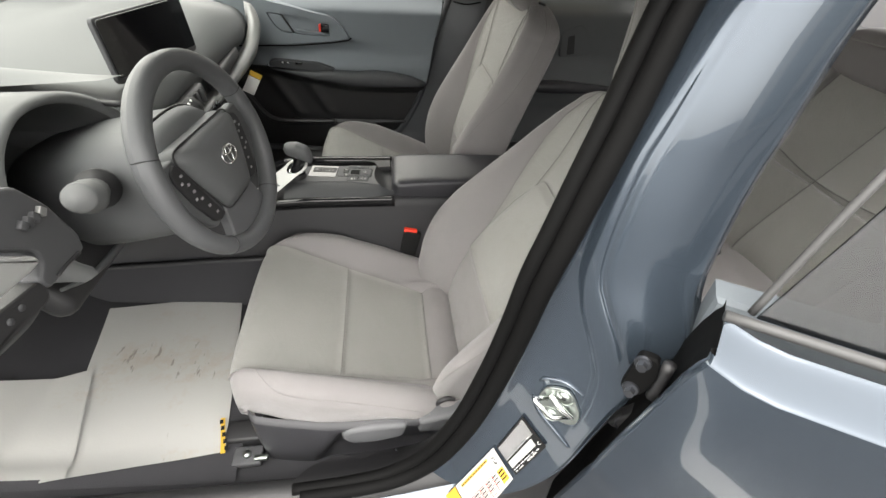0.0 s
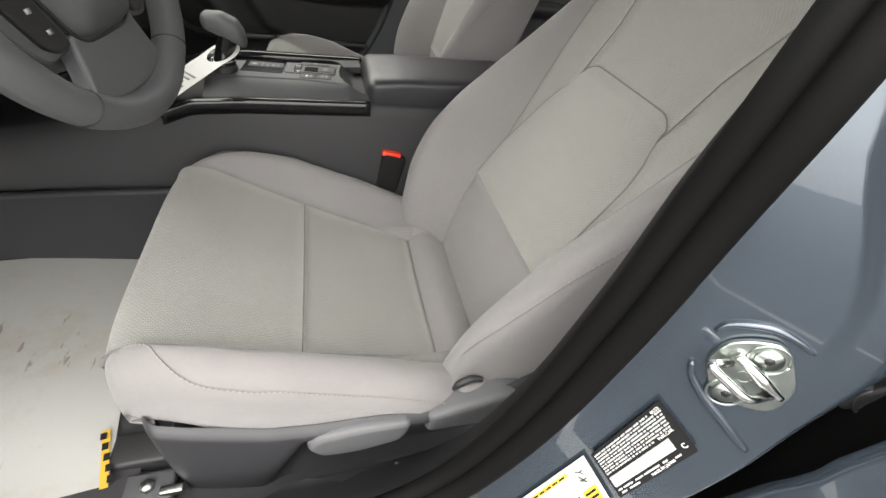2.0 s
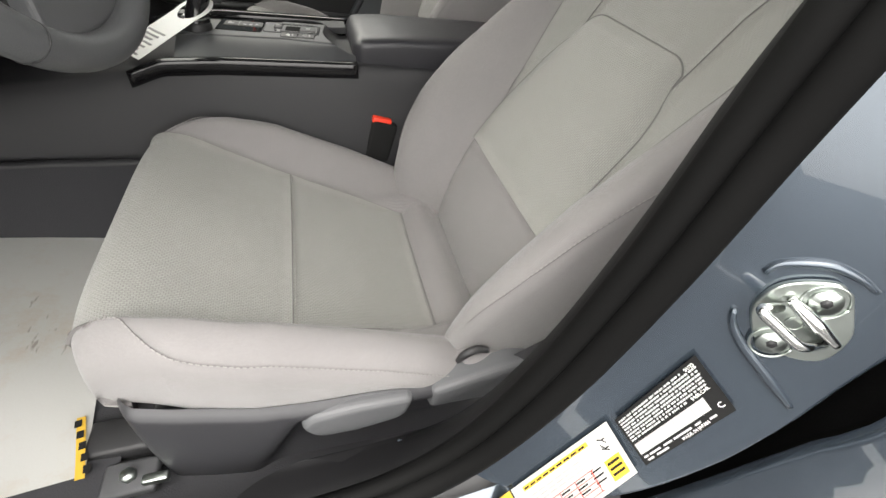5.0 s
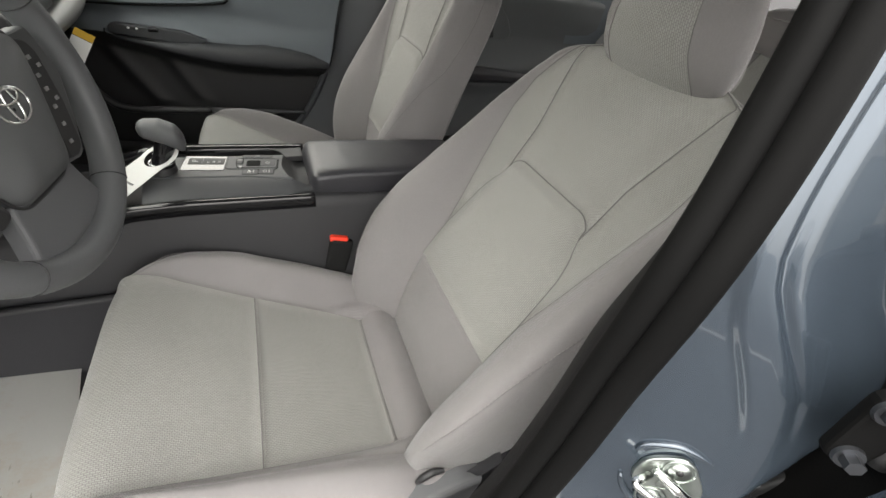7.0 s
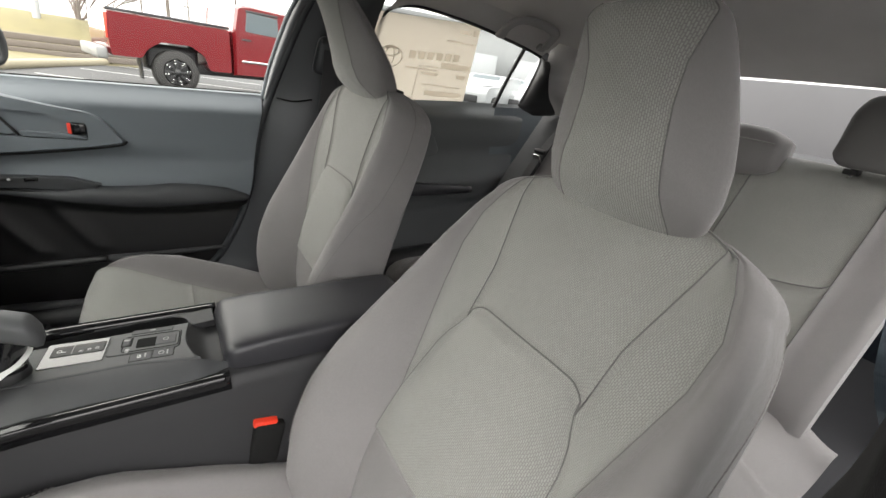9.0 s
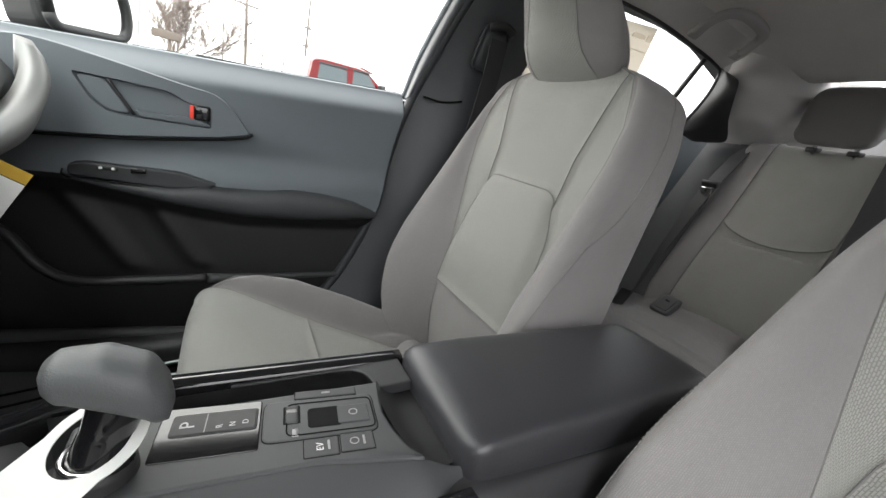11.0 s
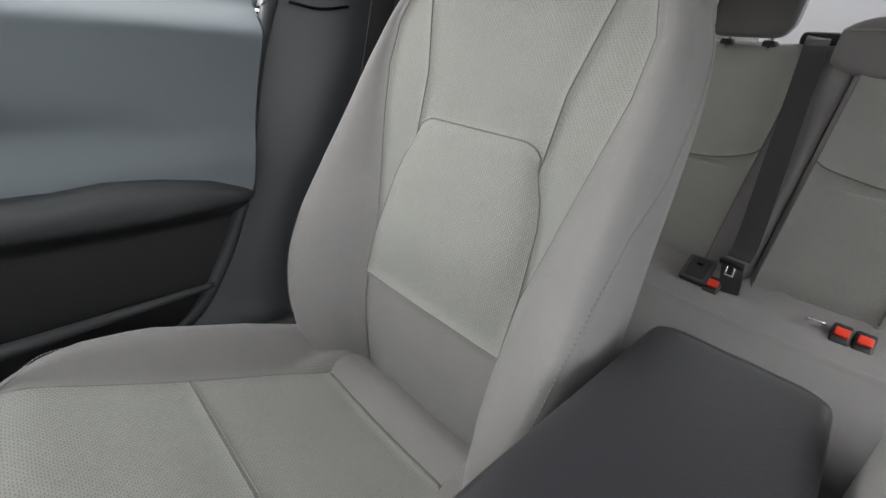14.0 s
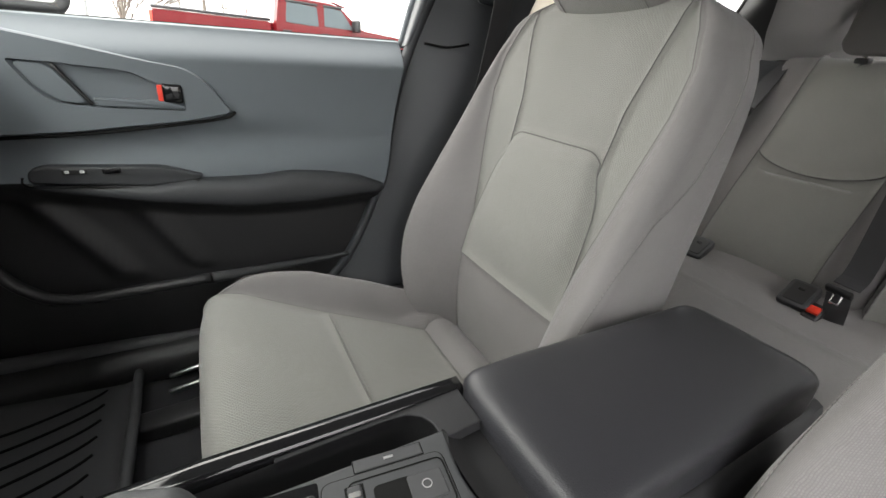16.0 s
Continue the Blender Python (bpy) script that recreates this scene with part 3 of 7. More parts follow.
    for s, line, edge in zip((1, -1), lines, rears):
        part("headrest_seam", seam_line(line, 0.0008), SEAMDARK, head)
        part("stitching", stitches(line, (-0.0012, -s * 0.0020, 0), 0.005, 0.0009), THREAD, head)
        part("headrest_piping", seam_line(edge, 0.0016), PIPE, head)
        part("post", tube([(0.075, s * 0.06, 0.60), (0.018, s * 0.06, 0.665)], 0.006, 6, 10), CHROME, head, "chrome headrest post")
        part("post_guide", box((0.03, 0.034, 0.012), pose(0.062, s * 0.06, 0.672), 0.004), DARK, head)
    # plastic base and side trim
    base = new("seat_base")
    base.parent = seat
    part("pedestal", box((0.40, 0.42, 0.06), pose(0.10, 0, 0.355), 0.02, 3), DARK, base)
    side = []
    for x in np.r_[np.linspace(-0.098, -0.07, 8), np.linspace(-0.06, 0.42, 44)]:
        top_z = np.interp(x, [-0.10, 0.0, 0.1, 0.25, 0.34, 0.42], [0.486, 0.474, 0.458, 0.450, 0.462, 0.50])
        bot_z = np.interp(x, [-0.10, 0.0, 0.30, 0.42], [0.300, 0.275, 0.270, 0.33])
        reach = np.interp(x, [-0.10, -0.04, 0.05, 0.30, 0.42], [0.240, 0.252, 0.264, 0.266, 0.258])
        row = []
        for t in np.linspace(0, 1, 41):
            zz = top_z + (bot_z - top_z) * t
            lip = -0.010 * (1 - ss(0.0, 0.06, t))
            cup = 0.036 * ss(0.045, 0.085, x + 0.10 * (t - 0.5)) * ss(0.43, 0.40, x) * ss(0.10, 0.19, t) * ss(0.93, 0.62, t)
            nose = 0.05 * (1 - math.sqrt(max(0.0, 1 - max(0.0, (-0.07 - x) / 0.028) ** 2)))
            row.append((x, outer * (reach + lip + 0.005 * math.sin(t * math.pi) - cup - nose), zz))
        side.append(row)
    part("side_shield", sheet(np.array(side), flip=outer > 0), SHIELD, base, "charcoal plastic side shield")
    if outer < 0:
        lev = rounded([(0.090, 0.426), (0.106, 0.393), (0.160, 0.389), (0.221, 0.402), (0.234, 0.449), (0.160, 0.453), (0.104, 0.447)], 0.016, 6)
        part("height_lever", slab(lev, axes((0, -0.272, 0), (1, 0, 0), (0, 0, 1)), 0.030, 0.010, 4), LEVER, base)
        lev = rounded([(0.252, 0.408), (0.254, 0.449), (0.362, 0.476), (0.392, 0.470), (0.372, 0.402)], 0.010, 6)
        part("recline_lever", slab(lev, axes((0, -0.270, 0), (1, 0, 0), (0, 0, 1)), 0.030, 0.010, 4), LEVER, base)
    for y in (-0.19, 0.19):
        part("seat_rail", box((0.62, 0.05, 0.035), pose(0.13 - slide, y, 0.335), 0.006), DARK, base)
    part("rail_end", box((0.062, 0.042, 0.016), pose(-0.122, outer * 0.246, 0.336), 0.004), PLASTIC, base)
    part("rail_clip", box((0.030, 0.012, 0.012), pose(-0.090, outer * 0.256, 0.346), 0.003), STEEL, base)
    part("rail_bolt", tube([(-0.122, outer * 0.246, 0.343), (-0.122, outer * 0.246, 0.352)], 0.009, 4, 6), STEEL, base)
    if outer > 0:
        for y, z in ((0.315, 0.345), (0.273, 0.338)):
            part("rail_guide", box((0.075, 0.009, 0.010), pose(-0.180, y, z, 0, -6, 0), 0.003), STEEL, base, "bright steel rail end")
    if outer < 0:
        part("hinge_strap", tube([(0.296, -0.238, 0.462), (0.300, -0.243, 0.482), (0.316, -0.243, 0.490), (0.332, -0.243, 0.484)], [0.004, 0.0055, 0.0055, 0.004], 16, 10), DARK, base, "black strap at the backrest's hinge")
    return seat


YC = 0.3645
front_seat(-YC, 0.0, 30.5, "light grey cloth driver's bucket seat, leaning well back", -1)
front_seat(YC, 0.10, 15.0, "light grey cloth passenger bucket seat, set upright and slid back", 1)
# ---- body shell ----
def floor_z(x):
    return np.interp(x, [-0.95, -0.72, -0.56, -0.11, 0.6, 1.0, 2.2], [0.80, 0.52, 0.40, 0.318, 0.30, 0.30, 0.30])


xs = np.r_[np.linspace(-0.95, -0.5, 20), np.linspace(-0.45, 2.2, 30)]
F = np.array([[(x, y, floor_z(x)) for y in np.linspace(-0.70, 0.80, 24)] for x in xs])
floor = tagged(part("floor", sheet(F), CARPET), "black carpeted car floor", "floor", kind="structure")
under = tagged(part("underbody", box((3.4, 1.5, 0.05), pose(0.6, 0.0, 0.24), 0.01), DARK), "dark underbody panel", "underbody", kind="structure")

# roof: headliner and outer skin
def roof_z(x, y):
    top = np.interp(x, [-0.15, 0.2, 0.6, 1.0, 1.4, 1.75, 2.1], [1.318, 1.356, 1.368, 1.350, 1.262, 1.105, 0.98])
    return top - (0.045 - 0.032 * ss(0.95, 1.3, x)) * (abs(y) / 0.64) ** 3.0


xs, ys = np.linspace(-0.15, 1.62, 60), np.linspace(-0.66, 0.66, 40)
H = np.array([[(x, y, roof_z(x, y)) for y in ys] for x in xs])
tagged(part("headliner", sheet(H, flip=True), HEADLINER), "pale grey woven headliner", "ceiling", kind="structure")
H2 = np.array([[(x, y * 1.03, roof_z(x, y) + 0.05 - 0.02 * (abs(y) / 0.66) ** 4) for y in ys] for x in np.linspace(-0.2, 1.68, 60)])
tagged(part("roof", sheet(H2), PAINT), "slate blue painted car roof", "roof", kind="structure")

for sgn in (-1, 1):
    R_ = np.array([[(x, sgn * 0.655, roof_z(x, 0.655) - 0.001), (x, sgn * 0.70, roof_z(x, 0.66) - 0.012), (x, sgn * 0.715, roof_z(x, 0.66) + 0.035)] for x in np.linspace(-0.2, 1.62, 40)])
    tagged(part("roof_rail", sheet(R_, flip=sgn < 0), PLASTIC), "charcoal roof rail above the doors", "trim", kind="structure")

# windscreen header and pillars at the front
for s in (-1, 1):
    pil = thing("windscreen_pillar", "dark trimmed windscreen pillar", "pillar", "windscreen pillars", kind="structure")
    part("pillar_trim", tube([(-1.05, s * 0.74, 1.0), (-0.55, s * 0.70, 1.17), (-0.12, s * 0.64, 1.31)], [0.045, 0.04, 0.035], 20, 10), PLASTIC, pil)
W = np.array([[(-1.12 + 0.98 * t, y, 0.99 + 0.345 * t + 0.03 * math.sin(math.pi * t)) for y in np.linspace(-0.70 + 0.06 * t, 0.70 - 0.06 * t, 12)] for t in np.linspace(0, 1, 12)])
ws = tagged(part("windscreen", sheet(W), LAMINATED), "clear laminated windscreen", "windscreen", kind="structure")
Hd = np.array([[(-1.9 + 0.8 * t, y, 0.80 + 0.17 * t**0.7 - 0.05 * (y / 0.8) ** 2) for y in np.linspace(-0.8, 0.8, 12)] for t in np.linspace(0, 1, 10)])
tagged(part("bonnet", sheet(Hd), PAINT), "slate blue painted bonnet", "bonnet", kind="structure")

# driver's sill and door opening
sill = thing("door_sill", "black plastic scuff plate along the door sill", "sill", kind="structure")
rows = []
for x in np.linspace(-0.95, 0.34, 40):
    z0 = np.interp(x, [-0.95, -0.2, 0.05, 0.19, 0.34], [0.46, 0.395, 0.385, 0.40, 0.43])
    rows.append([(x, -0.675, z0 - 0.10), (x, -0.680, z0 - 0.02), (x, -0.690, z0), (x, -0.71, z0 + 0.006), (x, -0.735, z0 - 0.004), (x, -0.742, z0 - 0.02)])
part("scuff_plate", sheet(np.array(rows), flip=False), DARK, sill)
rows = [[(r[5][0], -0.742, r[5][2]), (r[5][0], -0.80, r[5][2] - 0.03), (r[5][0], -0.84, r[5][2] - 0.06), (r[5][0], -0.85, r[5][2] - 0.2)] for r in rows]
part("painted_sill", sheet(np.array(rows)), PAINT, sill)

PILLAR = mat("pillar_plastic", (0.0065, 0.0065, 0.0072), 0.6, grain=0.4, grain_scale=900, spec=0.15)
# driver-side centre pillar: trim, weatherstrip, painted jamb
SEAL = [(0.02, -0.735, 0.425), (0.12, -0.732, 0.424), (0.20, -0.730, 0.440), (0.27, -0.730, 0.50), (0.325, -0.732, 0.62), (0.362, -0.730, 0.75), (0.384, -0.726, 0.85), (0.397, -0.727, 0.94), (0.415, -0.720, 1.0),
        (0.440, -0.705, 1.07), (0.465, -0.687, 1.13), (0.500, -0.660, 1.22), (0.540, -0.640, 1.31)]
bp = thing("centre_pillar", "slate blue painted door jamb with black weatherstrip", "pillar", "centre pillars", kind="structure")
sp = curve(SEAL, 60)
part("weatherstrip", tube([(x + 0.004, y - 0.006, z) for x, y, z in SEAL], [0.013, 0.014, 0.014, 0.014], 70, 12), RUBBER_AND_SHADE, bp, "black rubber weatherstrip")
part("seal_lip", tube([(x - 0.012, y + 0.008, z + 0.004) for x, y, z in SEAL], [0.0105, 0.011, 0.011, 0.011], 70, 10), RUBBER_AND_SHADE, bp)
inner = []
for k, p in enumerate(sp):
    u = ss(0.6, 1.2, p[2])
    edge = np.array([(-0.016, 0.012, 0.004), (-0.010, 0.024, 0.006), (0.008, 0.042, 0.003), (0.034 - 0.012 * u, 0.056 - 0.010 * u, 0.0), (0.080, 0.064 - 0.008 * u, 0.0), (0.13, 0.045, 0.0)])
    edge[:, 1] *= 1 - 0.34 * ss(0.84, 1.02, p[2])
    inner.append(p + curve(edge, 22))
part("pillar_trim", sheet(np.array(inner)), PILLAR, bp, "charcoal plastic pillar trim")
def jamb_plane(x, z):
    """Across-car place of the flat of the jamb."""
    return -0.763 + (-0.60 * (x - 0.377) + 0.20 * (z - 0.597)) / 0.77


HT = [0.45, 0.60, 0.66, 0.72, 0.77, 0.82, 0.87, 0.90, 0.95, 1.0, 1.1, 1.2, 1.3]
jamb = []
for k, p in enumerate(sp[8:]):
    z = p[2]
    wide = np.interp(z, HT, [0.135, 0.142, 0.141, 0.139, 0.138, 0.144, 0.170, 0.184, 0.178, 0.172, 0.150, 0.125, 0.105])
    r1 = np.interp(z, HT, [0.112, 0.118, 0.116, 0.112, 0.108, 0.100, 0.078, 0.064, 0.050, 0.042, 0.027, 0.020, 0.016])
    r2 = np.interp(z, HT, [0.122, 0.132, 0.130, 0.126, 0.123, 0.122, 0.110, 0.093, 0.068, 0.056, 0.039, 0.030, 0.025])
    row = []
    for dx in np.r_[np.linspace(0.010, r1 - 0.005, 12), np.linspace(r1 - 0.004, r1 + 0.004, 7), np.linspace(r1 + 0.005, r2 - 0.004, 5), np.linspace(r2 - 0.003, r2 + 0.005, 7), np.linspace(r2 + 0.007, wide, 22)]:
        flat = jamb_plane(p[0] + dx, z)
        flat = flat + (p[1] - 0.012 - flat) * ss(0.03, 0.008, dx)
        flat += -0.006 * ss(r1 - 0.004, r1 + 0.003, dx) * ss(0.68, 0.80, z) + 0.004 * bump_at(dx, r2, 0.0035) * ss(0.80, 0.90, z)
        flat += (0.30 * max(0.0, dx - r2) + 3.2 * max(0.0, dx - r2 - 0.02) ** 2) * ss(0.80, 0.87, z)
        flat += 0.010 * ss(wide - 0.012, wide, dx) + 0.06 * max(0.0, z - 0.92)
        row.append((p[0] + dx, flat, z))
    jamb.append(np.array(row))
part("painted_jamb", sheet(np.array(jamb), flip=True), PAINT, bp)
low_rows = [r for r in jamb if r[0][2] < 0.86]
high_rows = jamb[len(low_rows) - 1:]
# lower return is coloured black to stand for shade in the gap
part("jamb_return", sheet(np.array([[r[-1], r[-1] + np.array((0.004, 0.006, 0)), r[-1] + np.array((0.008, 0.02, 0)), r[-1] + np.array((0.010, 0.05, 0))] for r in low_rows]), flip=True), RUBBER_AND_SHADE, bp, "jamb return coloured black for the gap's shade")
part("jamb_return", sheet(np.array([[r[-1], r[-1] + np.array((0.010, 0.004, 0)), r[-1] + np.array((0.022, 0.03, 0)), r[-1] + np.array((0.03, 0.10, 0))] for r in high_rows]), flip=True), PAINT, bp)
# ---- front passenger door ----
def belt_z(x):
    return 0.985 + 0.042 * (0.466 - x)


def pad_z(x):
    """The line under the armrest, where slate trim meets black."""
    return np.interp(x, [-0.75, -0.235, -0.147, -0.05, 0.076, 0.211, 0.37], [0.80, 0.762, 0.738, 0.714, 0.688, 0.678, 0.676])


def door_y(x, z):
    """The trim's inner face: across the car at a place along and up it."""
    b = belt_z(x)
    zb = pad_z(x)
    y = 0.737 + 0.058 * ss(b - 0.055, b + 0.005, z)
    y = y + 0.014 * bump_at(z, 0.815 - 0.06 * x, 0.028) * ss(0.35, 0.10, x)
    y = y - 0.010 * ss(0.80, 0.74, z)
    y = y + 0.045 * ss(zb, zb - 0.05, z)
    for x0, x1 in ((-0.237, -0.135), (-0.101, -0.010)):
        line = x0 + (x1 - x0) * (0.71 - z) / 0.175
        y = y - 0.016 * bump_at(x, line, 0.020) * ss(zb - 0.01, zb - 0.05, z) * ss(0.53, 0.56, z)
    return y


def door_rear(z):
    return np.interp(z, [0.30, 0.42, 0.46, 0.55, 0.70, 0.85, 0.985], [0.20, 0.27, 0.30, 0.345, 0.400, 0.430, 0.466])


door = thing("front_door", "closed slate-grey front passenger door with moulded trim", "car door", "passenger doors")
rows, low = [], []
for v in np.linspace(0, 1, 80):
    row = []
    for u in np.linspace(0, 1, 100):
        z0 = 0.672 + v * 0.313
        x = -0.75 + u * (door_rear(z0) + 0.75)
        z = z0 + (belt_z(x) - 0.985) * ss(0.5, 1.0, v) + (pad_z(x) - 0.672) * (1 - v) ** 2
        row.append((x, door_y(x, z), z))
    rows.append(row)
for v in np.linspace(0, 1, 70):
    row = []
    for u in np.linspace(0, 1, 100):
        z0 = 0.36 + v * 0.312
        x = -0.75 + u * (door_rear(z0) + 0.75)
        z = z0 + (pad_z(x) - 0.672) * v**2
        row.append((x, door_y(x, z), z))
    low.append(row)
part("door_trim", sheet(np.array(rows), flip=False), SOFT, door)
part("lower_trim", sheet(np.array(low), flip=False), DARK, door, "black lower door trim")
capr = [[(r[0], r[1], r[2]), (r[0], r[1] + 0.012, r[2] + 0.003), (r[0], r[1] + 0.022, r[2] - 0.004)] for r in rows[-1]]
part("belt_cap", sheet(np.array(capr)), SOFT, door)
part("belt_strip", sheet(np.array([[(r[0], r[1] + 0.020, r[2] - 0.010), (r[0], r[1] + 0.024, r[2] + 0.005), (r[0], r[1] + 0.034, r[2] + 0.003)] for r in rows[-1]])), RUBBER_AND_SHADE, door)
edge = [(door_rear(z), door_y(door_rear(z), z), z) for z in np.linspace(0.36, 0.98, 40)]
part("rear_edge", sheet(np.array([[p, (p[0] + 0.004, p[1] + 0.006, p[2]), (p[0] + 0.006, p[1] + 0.04, p[2])] for p in edge])), DARK, door)
# pad of the armrest
arm = []
for x in np.linspace(-0.235, 0.394, 70):
    ztop = np.interp(x, [-0.235, -0.15, -0.054, 0.0, 0.05, 0.13, 0.19, 0.26, 0.33, 0.394], [0.760, 0.752, 0.741, 0.746, 0.742, 0.738, 0.741, 0.732, 0.716, 0.688])
    zbot = np.interp(x, [-0.235, -0.147, -0.05, 0.076, 0.211, 0.37, 0.394], [0.752, 0.728, 0.703, 0.677, 0.667, 0.668, 0.670])
    out = np.interp(x, [-0.235, -0.20, -0.05, 0.1, 0.3, 0.37, 0.394], [0.006, 0.020, 0.036, 0.042, 0.040, 0.030, 0.012])
    cy, cz, hz = 0.738, (ztop + zbot) / 2, (ztop - zbot) / 2
    arm.append([(x, cy + 0.01 - (out + 0.01) * (max(0.0, math.cos(a)) ** 0.5), cz + hz * math.copysign(abs(math.sin(a)) ** 0.8, math.sin(a))) for a in np.linspace(-math.pi, math.pi, 29)[:-1]])
part("armrest", loft(arm), ARMPAD, door, "padded charcoal armrest")
pl = rounded([(-0.222, 0.762), (-0.219, 0.783), (-0.200, 0.788), (-0.035, 0.773), (0.030, 0.750), (0.02, 0.742), (-0.055, 0.739), (-0.15, 0.752)], 0.012, 5)
part("switch_plate", slab(pl, axes((0, 0.716, 0), (1, 0, 0), (0, 0, 1)), 0.026, 0.004, 3), ARMPAD, door)
part("plate_gap", tube([(-0.228, 0.722, 0.772), (-0.222, 0.7135, 0.759), (-0.15, 0.7135, 0.749), (-0.055, 0.7135, 0.7365), (0.02, 0.7135, 0.7405)], 0.0018, 30, 6), INK, door)
part("switch_bezel", box((0.034, 0.004, 0.010), pose(-0.158, 0.7155, 0.777, 0, 4, 0), 0.002), DARK, door)
for x, c, w in ((-0.168, WHITE, 0.006), (-0.148, WHITE, 0.006), (-0.108, PIANO, 0.026)):
    part("window_switch", box((w, 0.004, 0.005 if w < 0.01 else 0.009), pose(x, 0.7135 + (0.001 if w > 0.01 else 0), 0.777 - 0.07 * (x + 0.16)), 0.001), c, door)


def sunk_plate(outline, hole, frame_m, chamfer, deep):
    """A raised plate with rounded outline and a real recess: the plate, and the recess."""
    n1, n2 = len(outline), len(hole)
    c1, c2 = np.mean(outline, axis=0), np.mean(hole, axis=0)
    bm = bmesh.new()
    vo = [bm.verts.new((x, y, 0)) for x, y in outline]
    vi = [bm.verts.new((x, y, 0)) for x, y in hole]
    eds = [bm.edges.new((v[i], v[(i + 1) % len(v)])) for v in (vo, vi) for i in range(len(v))]
    bmesh.ops.triangle_fill(bm, edges=eds, use_beauty=True)
    low1 = [bm.verts.new((c1[0] + (x - c1[0]) * (1 + chamfer), c1[1] + (y - c1[1]) * (1 + chamfer * 2.2), -0.007)) for x, y in outline]
    low2 = [bm.verts.new((c1[0] + (x - c1[0]) * (1 + chamfer), c1[1] + (y - c1[1]) * (1 + chamfer * 2.2), -0.03)) for x, y in outline]
    for a, b in ((vo, low1), (low1, low2)):
        for i in range(n1):
            bm.faces.new((a[i], a[(i + 1) % n1], b[(i + 1) % n1], b[i]))
    bmesh.ops.recalc_face_normals(bm, faces=bm.faces)
    bmesh.ops.transform(bm, matrix=frame_m, verts=bm.verts)
    cup_ = bmesh.new()
    loops = [[cup_.verts.new((c2[0] + (x - c2[0]) * k, c2[1] + (y - c2[1]) * k, d)) for x, y in hole] for k, d in ((1.0, 0.0), (0.985, -0.003), (0.93, -deep))]
    for a, b in zip(loops, loops[1:]):
        for i in range(n2):
            cup_.faces.new((a[i], b[i], b[(i + 1) % n2], a[(i + 1) % n2]))
    cup_.faces.new(loops[-1])
    bmesh.ops.recalc_face_normals(cup_, faces=cup_.faces)
    bmesh.ops.transform(cup_, matrix=frame_m, verts=cup_.verts)
    return bm, cup_


# handle bezel: a raised wedge with a cup, the pull and the lock
def side_on(y):
    return axes((0, y, 0), (1, 0, 0), (0, 0, 1))


bz = rounded([(-0.42, 0.842), (-0.38, 0.990), (-0.25, 1.000), (-0.203, 0.992), (-0.107, 0.969), (-0.021, 0.947), (0.035, 0.936), (0.065, 0.911), (0.097, 0.860), (0.029, 0.850), (-0.139, 0.841)],
             [0.02, 0.04, 0.03, 0.03, 0.03, 0.03, 0.03, 0.02, 0.010, 0.02, 0.02], 6)
cup = rounded([(-0.194, 0.951), (-0.144, 0.946), (-0.042, 0.932), (-0.016, 0.914), (0.027, 0.909), (0.025, 0.866), (-0.104, 0.877), (-0.149, 0.883), (-0.174, 0.908)], [0.006, 0.02, 0.02, 0.012, 0.006, 0.006, 0.02, 0.02, 0.02], 5)
plate_, recess_ = sunk_plate(bz, cup, side_on(0.721), 0.016, 0.013)
part("handle_bezel", plate_, SOFT, door, "slate wedge round the door handle")
part("handle_cup", recess_, SOFT, door, "dark recessed handle cup")
part("bezel_line", tube([(-0.42, 0.727, 0.836), (-0.139, 0.727, 0.835), (0.029, 0.727, 0.844), (0.098, 0.727, 0.853), (0.104, 0.727, 0.860)], 0.0028, 30, 6), INK, door)
ins = rounded([(-0.190, 0.948), (-0.146, 0.943), (-0.110, 0.882), (-0.146, 0.886), (-0.170, 0.908)], 0.012, 5)
part("grip_insert", slab(ins, side_on(0.724), 0.008, 0.003, 3), SOFT, door)
part("cup_shadow_gap", tube([(-0.142, 0.7245, 0.943), (-0.106, 0.7245, 0.881)], 0.003, 8, 6), DARK, door)
pull_ = rounded([(-0.104, 0.892), (-0.004, 0.885), (0.024, 0.872), (0.022, 0.868), (-0.098, 0.879)], 0.004, 4)
part("door_handle", slab(pull_, side_on(0.719), 0.010, 0.003, 3), SOFT, door)
part("lock_knob", box((0.030, 0.012, 0.030), pose(0.010, 0.722, 0.896, 0, 4, 0), 0.004, 3), PIANO, door)
part("lock_flag", box((0.008, 0.008, 0.026), pose(-0.008, 0.722, 0.897, 0, 4, 0), 0.001), RED, door, "small red lock indicator")
# pocket lip along the bottom
lip = [(-0.42, 0.715, 0.70), (-0.33, 0.712, 0.655), (-0.285, 0.708, 0.585), (-0.23, 0.706, 0.548), (-0.10, 0.706, 0.540), (0.0, 0.708, 0.537)]
part("pocket_lip", tube(lip, 0.011, 40, 8), DARK, door)
part("kick_strip", tube([(0.0, 0.716, 0.532), (0.12, 0.735, 0.520), (0.305, 0.765, 0.503)], [0.012, 0.009, 0.006], 20, 8), PLASTIC, door)
part("lower_strip", tube([(-0.6, 0.735, 0.445), (-0.2, 0.735, 0.405), (0.0, 0.737, 0.385), (0.2, 0.745, 0.40)], 0.016, 20, 8), PLASTIC, door)
